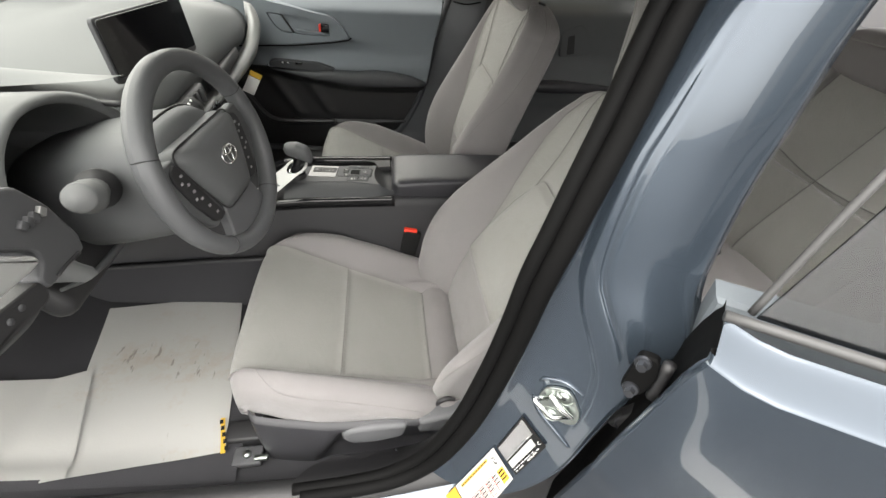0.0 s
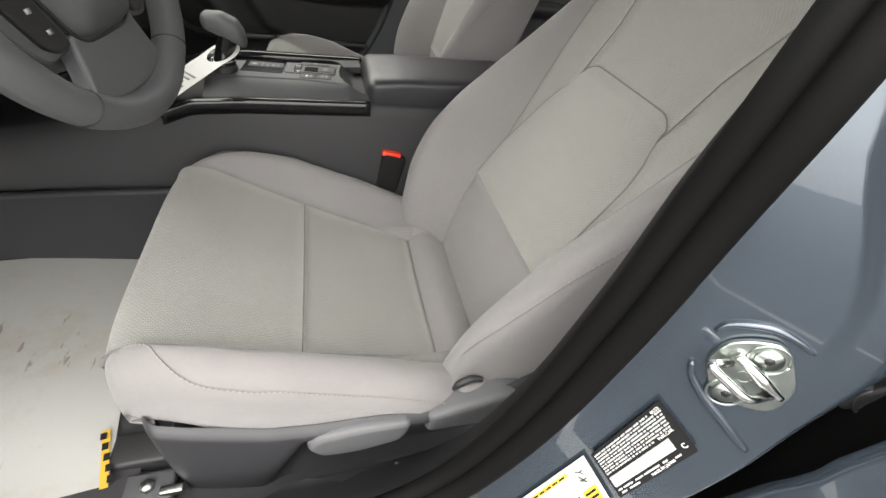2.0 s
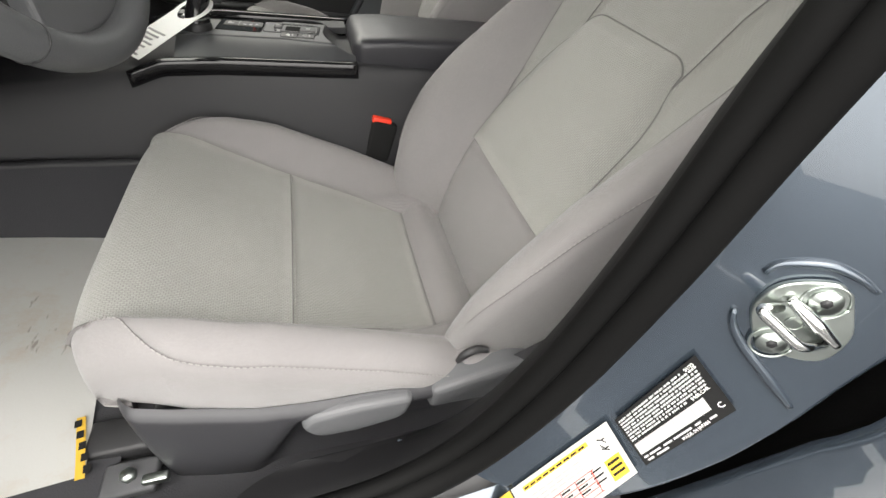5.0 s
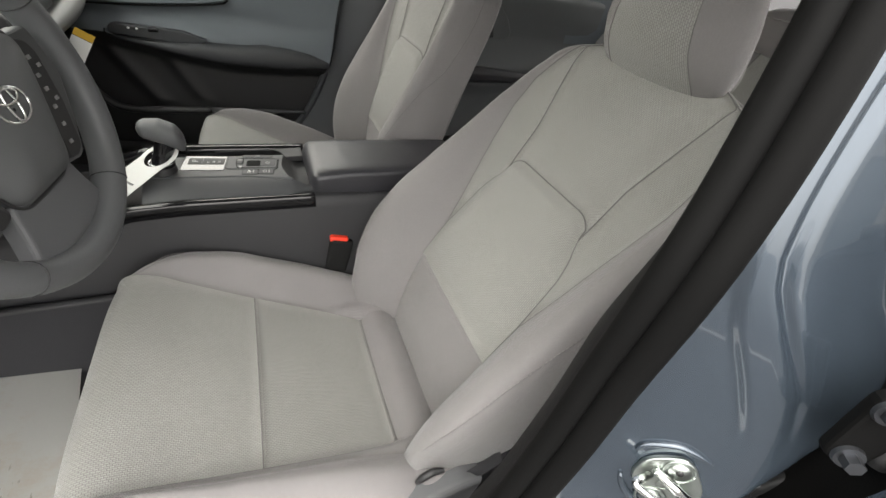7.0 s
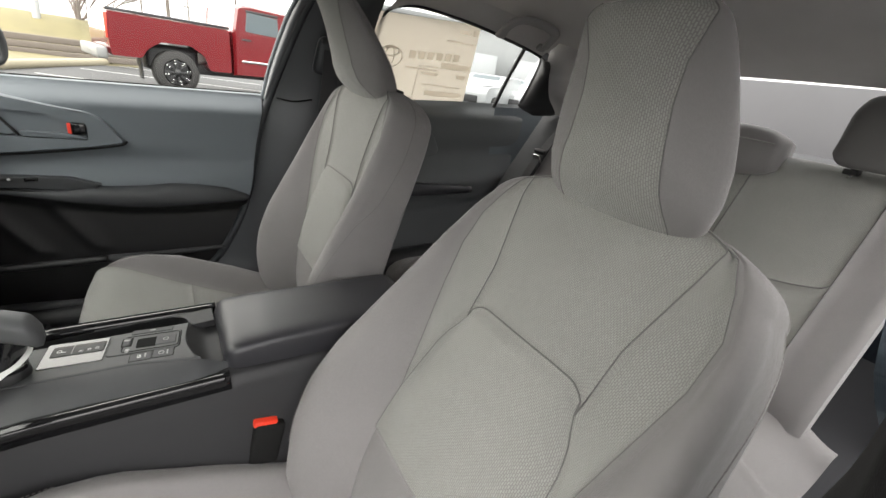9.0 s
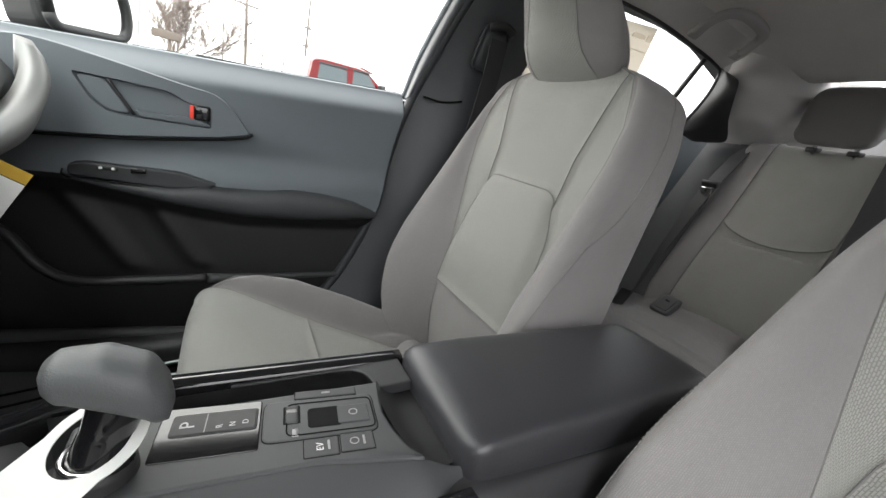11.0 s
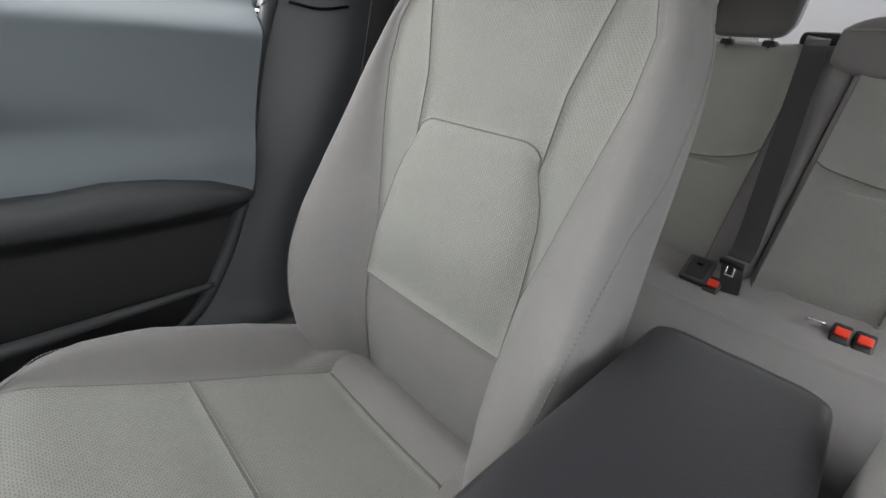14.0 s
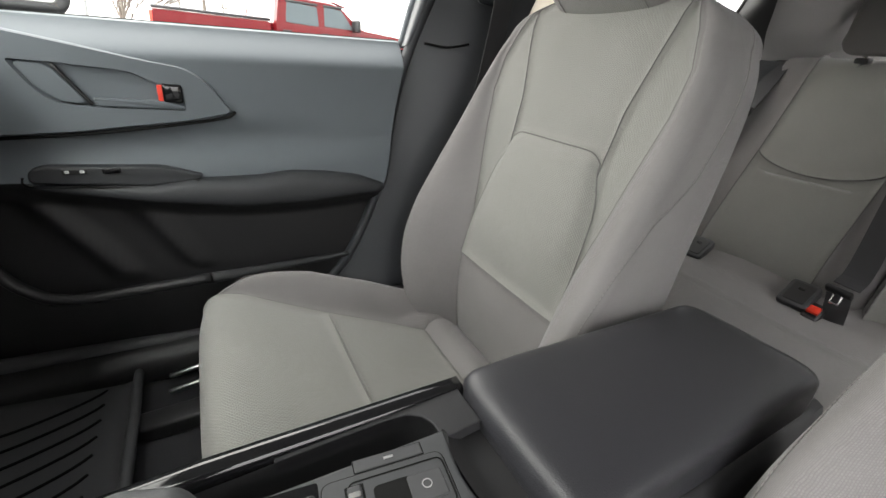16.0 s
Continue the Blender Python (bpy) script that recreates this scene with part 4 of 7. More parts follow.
# glass and frame
fr = [(0.470, 0.797, 0.975), (0.498, 0.772, 1.08), (0.540, 0.725, 1.20), (0.566, 0.690, 1.262), (0.545, 0.672, 1.296), (0.46, 0.664, 1.302), (0.20, 0.664, 1.290), (-0.10, 0.675, 1.262), (-0.40, 0.70, 1.175), (-0.62, 0.74, 1.06)]
part("window_frame", tube(fr, [0.008, 0.009, 0.009, 0.009], 80, 10), SOFT, door)
g = []
for u in np.linspace(0, 1, 14):
    row = []
    for v in np.linspace(0, 1, 8):
        x = -0.60 + u * (0.475 + 0.09 * v + 0.60) * (1.0)
        top = np.interp(x, [-0.62, -0.4, -0.1, 0.2, 0.6], [1.06, 1.175, 1.262, 1.29, 1.30])
        z = 0.975 + v * (top - 0.975)
        row.append((x, 0.800 - 0.135 * ((z - 0.975) / 0.32) ** 1.2, z))
    g.append(row)
gl = part("window_glass", sheet(np.array(g)), GLASS, door, "clear side window glass")
gl.visible_shadow = False

# passenger-side centre pillar with belt
SEALP = [(0.02, 0.755, 0.385), (0.18, 0.770, 0.40), (0.27, 0.772, 0.455), (0.335, 0.772, 0.545), (0.385, 0.770, 0.65), (0.415, 0.768, 0.76), (0.445, 0.768, 0.88), (0.485, 0.768, 0.985),
         (0.530, 0.735, 1.10), (0.575, 0.695, 1.21), (0.608, 0.668, 1.275), (0.60, 0.652, 1.306), (0.50, 0.642, 1.322), (0.2, 0.640, 1.315), (-0.10, 0.652, 1.285)]
FRAMETRIM = mat("door_frame_trim", (0.085, 0.09, 0.096), 0.42, grain=0.3, grain_scale=900)
CPILLAR = mat("charcoal_pillar_trim", (0.044, 0.047, 0.052), 0.45, grain=0.4, grain_scale=900)
cpp = thing("centre_pillar", "black trimmed centre pillar with a seat belt", "pillar", "centre pillars", kind="structure")
part("weatherstrip", tube(SEALP, 0.012, 110, 10), CPILLAR, cpp, "charcoal rubber weatherstrip")
sp2 = curve(SEALP[1:10] + [(0.612, 0.664, 1.278), (0.635, 0.640, 1.345)], 64)
pt = []
for k, p in enumerate(sp2):
    h = p[2]
    far = np.interp(h, [0.40, 0.7, 0.97, 1.1, 1.30], [0.34, 0.28, 0.26, 0.25, 0.19])
    row = []
    for t in np.linspace(0, 1, 20):
        inb = np.interp(h, [0.4, 0.8, 1.0, 1.3], [0.05, 0.050, 0.050, 0.030]) * math.sin(min(1, t * 1.6) * math.pi / 2)
        row.append((p[0] + 0.006 + far * t, p[1] - 0.004 - inb + 0.03 * max(0, t - 0.75) * 4 * 0.6, h + 0.01 * t))
    pt.append(row)
part("pillar_trim", sheet(np.array(pt), flip=True), CPILLAR, cpp)
fa, fb = curve(fr[:6], 40), curve(SEALP[7:13], 40)
part("frame_panel", sheet(np.array([[p, 0.6 * p + 0.4 * q + np.array((-0.008, -0.018, 0)), 0.15 * p + 0.85 * q + np.array((-0.012, -0.016, 0)), q + np.array((-0.006, -0.008, 0))] for p, q in zip(fa, fb)])), FRAMETRIM, cpp)
part("trim_break", tube([(0.497, 0.725, 0.985), (0.545, 0.712, 0.978), (0.60, 0.712, 0.985)], 0.0025, 12, 6), RUBBER_AND_SHADE, cpp)
part("belt_slot", box((0.07, 0.02, 0.11), pose(0.64, 0.672, 1.11, 14, 12, -4), 0.02, 3), CPILLAR, cpp)
part("seat_belt", ribbon([(0.645, 0.640, 1.13), (0.632, 0.652, 1.00), (0.60, 0.672, 0.80), (0.56, 0.69, 0.55), (0.54, 0.70, 0.40)], (1, 0, 0.2), 0.047, 0.0016), WEB, cpp, "black belt webbing")
part("belt_guide", tube([(0.615, 0.642, 1.155), (0.650, 0.632, 1.160), (0.680, 0.640, 1.15)], 0.010, 12, 8), DARK, cpp)

# sill on the passenger side
tagged(part("sill_passenger", tube([(-0.7, 0.72, 0.385), (0.2, 0.735, 0.345), (1.2, 0.74, 0.35)], [0.05, 0.045, 0.05], 30, 10), DARK), "black plastic sill trim", "sill", kind="structure")
WALL = np.array([[(x, 0.86 - 0.05 * max(0, (z - 0.9)), z) for z in np.linspace(0.2, 0.97, 6)] for x in np.linspace(-1.9, 2.2, 12)])
tagged(part("outer_skin", sheet(WALL), PAINT), "slate blue painted outer body side", "body side", kind="structure")
tagged(part("firewall", box((0.04, 1.5, 0.75), pose(-1.0, 0, 0.62), 0.01), DARK), "black firewall behind the dashboard", "firewall", kind="structure")

# rear passenger door
rd = thing("rear_door", "closed slate-grey rear passenger door with moulded trim", "car door", "passenger doors")
rows = []
for v in np.linspace(0, 1, 50):
    row = []
    for u in np.linspace(0, 1, 50):
        z = 0.36 + v * 0.632
        x = 0.62 + u * (np.interp(z, [0.36, 0.6, 0.8, 0.98], [1.30, 1.42, 1.50, 1.52]) - 0.62)
        y = 0.735 + 0.045 * ss(0.93, 0.99, z) - 0.03 * bump_at(z, 0.68, 0.05) + 0.03 * ss(0.62, 0.55, z) + 0.012 * bump_at(z, 0.80, 0.04)
        row.append((x, y, z - 0.012 * (x - 0.9) * v))
    rows.append(row)
REARSOFT = mat("rear_door_trim", (0.098, 0.104, 0.106), 0.66, grain=0.3, grain_scale=1100)
part("door_trim", sheet(np.array(rows)), REARSOFT, rd)
hb = rounded([(0.95, 0.879), (1.031, 0.905), (1.072, 0.862), (1.097, 0.808), (1.081, 0.788), (0.959, 0.779)], 0.012, 5)
part("handle_bezel", slab(hb, axes((0, 0.733, 0), (1, 0, 0), (0, 0, 1)), 0.010, 0.004, 3), REARSOFT, rd)
part("door_handle", slab(rounded([(0.981, 0.859), (1.008, 0.865), (1.021, 0.793), (0.988, 0.788)], 0.004, 4), axes((0, 0.7325, 0), (1, 0, 0), (0, 0, 1)), 0.006, 0.001), DARK, rd)
part("armrest", tube([(0.66, 0.715, 0.675), (0.95, 0.70, 0.668), (1.26, 0.715, 0.640)], [0.022, 0.03, 0.016], 24, 12), LEATHER, rd)
frm = [(0.775, 0.775, 0.985), (0.80, 0.722, 1.16), (0.828, 0.672, 1.255), (0.90, 0.622, 1.278), (1.04, 0.602, 1.262), (1.16, 0.600, 1.242), (1.26, 0.602, 1.220), (1.354, 0.604, 1.199), (1.440, 0.614, 1.178), (1.452, 0.617, 1.160), (1.436, 0.628, 1.092), (1.457, 0.707, 0.993)]
part("window_frame", tube(frm, 0.006, 80, 10), DARK, rd)
part("quarter_bar", tube([(1.331, 0.717, 0.978), (1.340, 0.664, 1.09), (1.355, 0.610, 1.198)], 0.0075, 16, 8), DARK, rd)
# cloth between the window's top edge and the ceiling
side_top = []
for p in curve(frm[2:9], 40):
    q = np.array((p[0] + 0.01, 0.530, roof_z(p[0] + 0.01, 0.530) - 0.003))
    side_top.append([p, 0.75 * p + 0.25 * q + np.array((0, -0.008, 0.0)), 0.4 * p + 0.6 * q + np.array((0, -0.010, 0.0)), q])
tagged(part("side_headliner", sheet(np.array(side_top)), HEADLINER), "grey woven lining above the rear side window", "ceiling", kind="structure")
g = []
for u in np.linspace(0, 1, 14):
    row = []
    for v in np.linspace(0, 1, 8):
        x = 0.77 + u * (0.70 + 0.06 * v)
        top = np.interp(x, [0.77, 0.85, 1.05, 1.2, 1.35, 1.48, 1.55], [1.26, 1.295, 1.306, 1.296, 1.264, 1.212, 1.16])
        z = 0.97 + v * (top - 0.97)
        row.append((x, 0.790 - 0.125 * (z - 0.97) / 0.32, z))
    g.append(row)
gl = part("window_glass", sheet(np.array(g)), REARGLASS, rd, "lightly tinted side window glass")
gl.visible_shadow = False
near = curve([(1.446, 0.614, 1.180), (1.452, 0.617, 1.155), (1.436, 0.628, 1.092), (1.450, 0.690, 1.010), (1.455, 0.708, 0.985), (1.503, 0.680, 0.956)], 30)
far_ = curve([(1.458, 0.575, 1.161), (1.428, 0.535, 1.140), (1.424, 0.530, 1.100), (1.468, 0.555, 1.035), (1.562, 0.600, 0.970), (1.533, 0.640, 0.957)], 30)
strip_ = [[(1 - t) * p + t * q + np.array((-0.022, -0.010, 0)) * math.sin(math.pi * t) for t in np.linspace(0, 1, 9)] for p, q in zip(near, far_)]
part("corner_trim", sheet(np.array(strip_), flip=True), DARK, rd, "black trim behind the quarter window")
LININGTRIM = mat("pillar_lining", (0.42, 0.408, 0.40), 0.85, grain=0.4, grain_scale=900)
lining = []
for t in np.linspace(0, 1, 20):
    x0, y0 = np.interp(t, [0, 0.15, 0.35, 0.6, 0.8, 1.0], [1.60, 1.565, 1.48, 1.438, 1.458, 1.45]), np.interp(t, [0, 0.15, 0.35, 0.6, 0.8, 1.0], [0.60, 0.59, 0.552, 0.528, 0.560, 0.54])
    z = 0.94 + t * (roof_z(1.46, 0.53) - 0.94)
    lining.append([(x0 + 0.016, y0 + 0.045, z), (x0 + 0.012, y0 + 0.006, z), (x0 + 0.04, y0 - 0.040, z), (x0 + 0.10, y0 - 0.085, z), (1.74, 0.40, z)])
part("pillar_lining", sheet(np.array(lining), flip=True), LININGTRIM, rd)

# price sheet stuck inside the rear window
st = thing("window_sticker", "large cream price sheet stuck on rear window glass", "sticker")
def on_glass(x, z):
    return Vector((x, 0.782 - 0.125 * (z - 0.97) / 0.32, z))
sx = axes(on_glass(0.765, 0.99), (1, 0, 0), on_glass(0.765, 1.25) - on_glass(0.765, 0.99))
PAPER2 = mat("cream_paper", (0.55, 0.52, 0.47), 0.8, var=0.04)
nn = PAPER2.node_tree.nodes
tl = nn.new("ShaderNodeBsdfTranslucent")
tl.inputs["Color"].default_value = (0.66, 0.63, 0.58, 1)
mx = nn.new("ShaderNodeMixShader")
mx.inputs[0].default_value = 0.7
PAPER2.node_tree.links.new(nn["Principled BSDF"].outputs[0], mx.inputs[1])
PAPER2.node_tree.links.new(tl.outputs[0], mx.inputs[2])
PAPER2.node_tree.links.new(mx.outputs[0], nn["Material Output"].inputs["Surface"])
part("sheet", slab([(0.0, 0.0), (0.452, 0.0), (0.430, 0.285), (0.0, 0.285)], sx, 0.0012, 0), PAPER2, st)
TAN = mat("tan_ink", (0.46, 0.43, 0.39), 0.8)
for m_ in (TAN,):
    nn = m_.node_tree.nodes
    tl = nn.new("ShaderNodeBsdfTranslucent")
    tl.inputs["Color"].default_value = (0.90, 0.88, 0.85, 1)
    mx = nn.new("ShaderNodeMixShader")
    mx.inputs[0].default_value = 0.98
    for a_, b_ in ((nn["Principled BSDF"].outputs[0], mx.inputs[1]), (tl.outputs[0], mx.inputs[2]), (mx.outputs[0], nn["Material Output"].inputs["Surface"])):
        m_.node_tree.links.new(a_, b_)
def print_bar(x, y, w, h):
    part("print_bar", slab([(x, y), (x + w, y - 0.06 * w), (x + w, y + h - 0.06 * w), (x, y + h)], Matrix.Translation((0, -0.0026, 0)) @ sx, 0.0008, 0), TAN, st)


for k in range(6):
    print_bar(0.170 + 0.036 * k, 0.152, 0.026, 0.026)
for x, y, w, h in ((0.165, 0.118, 0.13, 0.006), (0.217, 0.128, 0.22, 0.003), (0.217, 0.010, 0.003, 0.116), (0.305, 0.128, 0.125, 0.018), (0.235, 0.098, 0.07, 0.010), (0.385, 0.088, 0.040, 0.016), (0.245, 0.060, 0.17, 0.004), (0.265, 0.020, 0.165, 0.020), (0.305, 0.220, 0.12, 0.005), (0.345, 0.250, 0.05, 0.012), (0.405, 0.245, 0.018, 0.020)):
    print_bar(x, y, w, h)
for rx, ry, cy in ((0.046, 0.035, 0.0), (0.016, 0.034, 0.0), (0.031, 0.014, 0.017)):
    part("badge_ring", tube([tuple(Matrix.Translation((0, -0.0030, 0)) @ sx @ Vector((0.100 + rx * math.cos(q), 0.150 + cy + ry * math.sin(q), 0))) for q in np.linspace(0, 2 * np.pi, 36)], 0.0022, 36, 6, False), TAN, st)
# ---- rear seat ----
RB = [(1.285, 0.440), (1.305, 0.50), (1.375, 0.62), (1.445, 0.735), (1.52, 0.85), (1.585, 0.945), (1.625, 0.975), (1.67, 0.965)]


def rear_back(y0, y1, label, seams):
    seat = thing("rear_seat_back", label, "car seat", "rear seat backs")
    prof = curve(RB, 61)
    ys = np.linspace(y0, y1, 49)
    P = np.zeros((61, 49, 3))
    for i, (x, z) in enumerate(prof):
        for j, y in enumerate(ys):
            t = (y - y0) / (y1 - y0)
            e = min(t, 1 - t) * (y1 - y0)
            rnd = 0.012 * (1 - min(1.0, e / 0.02)) ** 2
            dish = 0.020 * ss(0.0, 0.10, e) * bump_at(z, 0.72, 0.25)
            pillow = -0.010 * bump_at(z, 0.60, 0.12) * ss(0.02, 0.08, e)
            P[i, j] = (x + rnd + dish + pillow, y, z - 0.3 * rnd)
    mid = [int(round((s - y0) / (y1 - y0) * 48)) for s in seams]
    rowh = int(np.argmin(np.abs(prof[:, 1] - 0.735)))
    swell = np.cos(np.linspace(-1, 1, 11) * math.pi / 2) ** 0.7
    for j in range(49):
        sag = math.sin(math.pi * min(1, max(0, (j - min(mid)) / (max(mid) - min(mid))))) ** 0.6
        P[rowh - 5:rowh + 6, j, 2] += -0.040 * sag * swell
        P[rowh - 5:rowh + 6, j, 0] += -0.026 * sag * swell
    G = grooved(P, [(rowh, min(mid), max(mid))], [(k, 0, 60) for k in mid], 0.006, 0.008)
    a, b = min(mid), max(mid)
    part("upper_panel", sheet(G[rowh:, a:b + 1]), KNIT, seat)
    part("lower_panel", sheet(G[:rowh + 1, a:b + 1]), KNIT, seat)
    if a > 0:
        part("side_panel", sheet(G[:, :a + 1]), PLAIN, seat)
    if b < 48:
        part("side_panel", sheet(G[:, b:]), PLAIN, seat)
    part("cross_seam", seam_line(G[rowh, a:b + 1], 0.002), SEAMDARK, seat)
    for k in mid:
        part("long_seam", seam_line(G[2:, k], 0.002), SEAMDARK if 0 < k < 48 else PIPE, seat)
    for e in (0, 48):
        edge = G[:, e]
        part("edge", sheet(np.array([[p, p + np.array((0.05, 0, -0.03))] for p in edge]), flip=e == 0), PLAIN, seat)
    return seat


rear_back(0.0725, 0.556, "grey cloth rear seat back, narrow folding section", (0.178, 0.465))
rear_back(-0.56, 0.070, "grey cloth rear seat back, wide folding section", (-0.45, -0.16, 0.056))
qp = np.array([[(x, 0.745 - 0.08 * ss(1.45, 1.8, x), z) for z in np.linspace(0.3, 0.975, 8)] for x in np.linspace(1.36, 2.1, 14)])
tagged(part("quarter_panel", sheet(qp, flip=True), SOFT), "charcoal trim beside the rear seat", "trim", kind="structure")
SH = thing("shelf_panel", "charcoal trim behind the rear seat", "trim", kind="structure")
part("shelf", box((0.60, 1.16, 0.03), pose(1.95, 0.0, 0.93), 0.01), PLASTIC, SH)
# side bolster between seat and rear door
sbo = thing("side_trim", "charcoal trim panel beside the rear seat", "trim", kind="structure")
rows = []
for t in np.linspace(0, 1, 24):
    x, z = np.interp(t, [0, 0.5, 1], [1.30, 1.44, 1.62]), np.interp(t, [0, 0.5, 1], [0.44, 0.70, 0.955])
    rows.append([(x + 0.01 - 0.03 * math.sin(a) - 0.04 * (1 - math.cos(a)), 0.530 + 0.125 * (1 - math.cos(a)), z + 0.01 * math.sin(a)) for a in np.linspace(0, math.pi / 2, 10)])
part("trim_panel", sheet(np.array(rows)), ARMPAD, sbo)
part("bolster_piping", seam_line(np.array([r[0] for r in rows]) + np.array((-0.004, -0.002, 0)), 0.0025), PIPE, sbo)

rc = thing("rear_cushion", "grey cloth rear bench cushion", "seat cushion")
prof = curve([(0.86, 0.33), (0.84, 0.38), (0.86, 0.425), (0.93, 0.445), (1.08, 0.436), (1.22, 0.428), (1.27, 0.438), (1.31, 0.462), (1.35, 0.46)], 50)
P = np.array([[(x, y, z - 0.04 * ss(0.50, 0.62, abs(y - 0.0)) + 0.012 * bump_at(abs(y), 0.33, 0.14)) for y in np.linspace(-0.62, 0.64, 70)] for x, z in prof])
G = grooved(P, [(28, 0, 69)], [(34, 0, 49)], 0.005, 0.008)
part("cushion_cover", sheet(G), PLAIN, rc)


def head_restraint(y0, y1, label):
    h = thing("rear_headrest", label, "headrest", "rear headrests")
    cy = (y0 + y1) / 2
    rings = []
    for t in np.linspace(-1, 1, 19):
        w = 1 - 0.30 * abs(t) ** 8
        y = cy + t * (y1 - y0) / 2
        ring = []
        for a in np.linspace(0, 2 * np.pi, 32, endpoint=False):
            c, s = math.cos(a), math.sin(a)
            ring.append((1.605 + 0.045 * w * math.copysign(abs(c) ** 0.6, c) + 0.03 * s, y, 1.066 + 0.083 * w * math.copysign(abs(s) ** 0.45, s)))
        rings.append(ring)
    # pad takes the darkened cloth, standing for shade at the rear
    part("pad", loft(rings), SHADEDCLOTH, h)
    for s in (-0.05, 0.05):
        part("post", tube([(1.605, cy + s, 0.955), (1.605, cy + s, 1.0)], 0.006, 5, 10), CHROME, h, "chrome headrest post")
        part("guide", box((0.035, 0.03, 0.014), pose(1.605, cy + s, 0.972), 0.004), DARK, h)
    return h


head_restraint(0.222, 0.410, "grey cloth rear headrest, coloured darker as in shade, with chrome posts")
head_restraint(-0.50, -0.32, "grey cloth rear headrest, coloured darker as in shade, with chrome posts")
hc = thing("rear_headrest", "low grey cloth headrest in the middle", "headrest", "rear headrests")
rings = []
for t in np.linspace(-1, 1, 21):
    w = 1 - 0.45 * abs(t) ** 5
    ring = []
    for a in np.linspace(0, 2 * np.pi, 28, endpoint=False):
        c, s = math.cos(a), math.sin(a)
        ring.append((1.60 + 0.05 * math.copysign(abs(c) ** 0.6, c), -0.045 + t * 0.17, 0.975 + 0.068 * w * math.copysign(abs(s) ** 0.5, s)))
    rings.append(ring)
part("pad", loft(rings), PLAIN, hc)
part("headrest_seam", tube([(1.552, -0.20, 1.008), (1.547, -0.045, 1.012), (1.552, 0.11, 1.008)], 0.0025, 20, 6), PIPE, hc)

# belts, buckles and anchor covers
mb = thing("middle_belt", "black middle seat belt with its tongue", "seat belt")
part("webbing", ribbon([(1.69, 0.178, 0.985), (1.635, 0.172, 0.992), (1.583, 0.165, 0.960), (1.43, 0.132, 0.740), (1.312, 0.106, 0.550), (1.262, 0.104, 0.512)], (0, 1, 0.12), 0.05, 0.002, 50), WEB, mb)
part("tongue_plate", box((0.012, 0.055, 0.022), pose(1.262, 0.112, 0.495, 0, -35, -8), 0.004), DARK, mb)
for s in (-0.008, 0.008):
    part("tongue", tube([(1.258, 0.110 + s, 0.490), (1.246, 0.108 + s, 0.470)], 0.003, 5, 8), CHROME, mb, "steel belt tongue")
part("tongue_tip", tube([(1.246, 0.098, 0.470), (1.246, 0.118, 0.470)], 0.003, 5, 8), CHROME, mb)
part("lower_web", ribbon([(1.262, 0.110, 0.492), (1.245, 0.10, 0.462), (1.238, 0.095, 0.430)], (0, 1, 0), 0.045, 0.003, 10), WEB, mb)
part("guide", box((0.05, 0.085, 0.035), pose(1.650, 0.168, 0.988), 0.012, 3), DARK, mb)
pbt = thing("outer_rear_belt", "black rear seat belt with a bright tongue", "seat belt")
part("webbing", ribbon([(1.61, 0.55, 0.965), (1.545, 0.548, 0.90), (1.469, 0.553, 0.815), (1.36, 0.575, 0.62), (1.27, 0.60, 0.44), (1.22, 0.61, 0.36)], (0.35, 1, 0.3), 0.048, 0.002, 50), WEB, pbt)
part("tongue_plate", box((0.014, 0.05, 0.02), pose(1.466, 0.550, 0.830, 0, -30, 10), 0.004), DARK, pbt)
part("tongue", box((0.007, 0.034, 0.040), pose(1.452, 0.546, 0.803, 0, -30, 10), 0.003), CHROME, pbt, "bright steel belt tongue")
for y, x in ((0.452, 1.268), (0.172, 1.240)):
    cv = thing("anchor_cover", "black child-seat anchor cover in the rear seat", "anchor cover", "anchor covers", at=(x, y, 0.458))
    tilt = pose(0, 0, 0, 0, -32, 0)
    part("bezel", slab(rounded([(-0.038, -0.032), (0.038, -0.032), (0.038, 0.032), (-0.038, 0.032)], 0.010, 5), Matrix.Translation((0, 0, 0.006)) @ tilt, 0.02, 0.004), PLASTIC, cv)
    part("flap", slab(rounded([(-0.029, -0.023), (0.029, -0.023), (0.029, 0.023), (-0.029, 0.023)], 0.006, 5), Matrix.Translation((0, 0, 0.0085)) @ tilt, 0.006, 0.001), DARK, cv)
    part("flap_pull", box((0.006, 0.014, 0.004), Matrix.Translation((0.008, 0, 0.014)) @ tilt, 0.001), PIANO, cv)
for y, n in ((0.128, 1), (-0.118, 2), (-0.155, 3)):
    bk = thing("belt_buckle", "black seat belt buckle with a red button", "buckle", "rear belt buckles", at=(1.232, y, 0.428))
    part("housing", box((0.055, 0.034, 0.026), pose(0, 0, 0.004, 0, -25, 0), 0.006, 3), DARK, bk)
    part("release_button", box((0.022, 0.024, 0.008), pose(-0.008, 0, 0.018, 0, -25, 0), 0.002), RED, bk, "red release button")

ring_ = thing("anchor_loop", "small steel anchor loop in the rear seat", "anchor")
part("loop", tube([(1.250, -0.058, 0.432), (1.226, -0.058, 0.450), (1.220, -0.066, 0.454), (1.220, -0.080, 0.454), (1.226, -0.088, 0.450), (1.250, -0.088, 0.432)], 0.0032, 30, 8), CHROME, ring_)
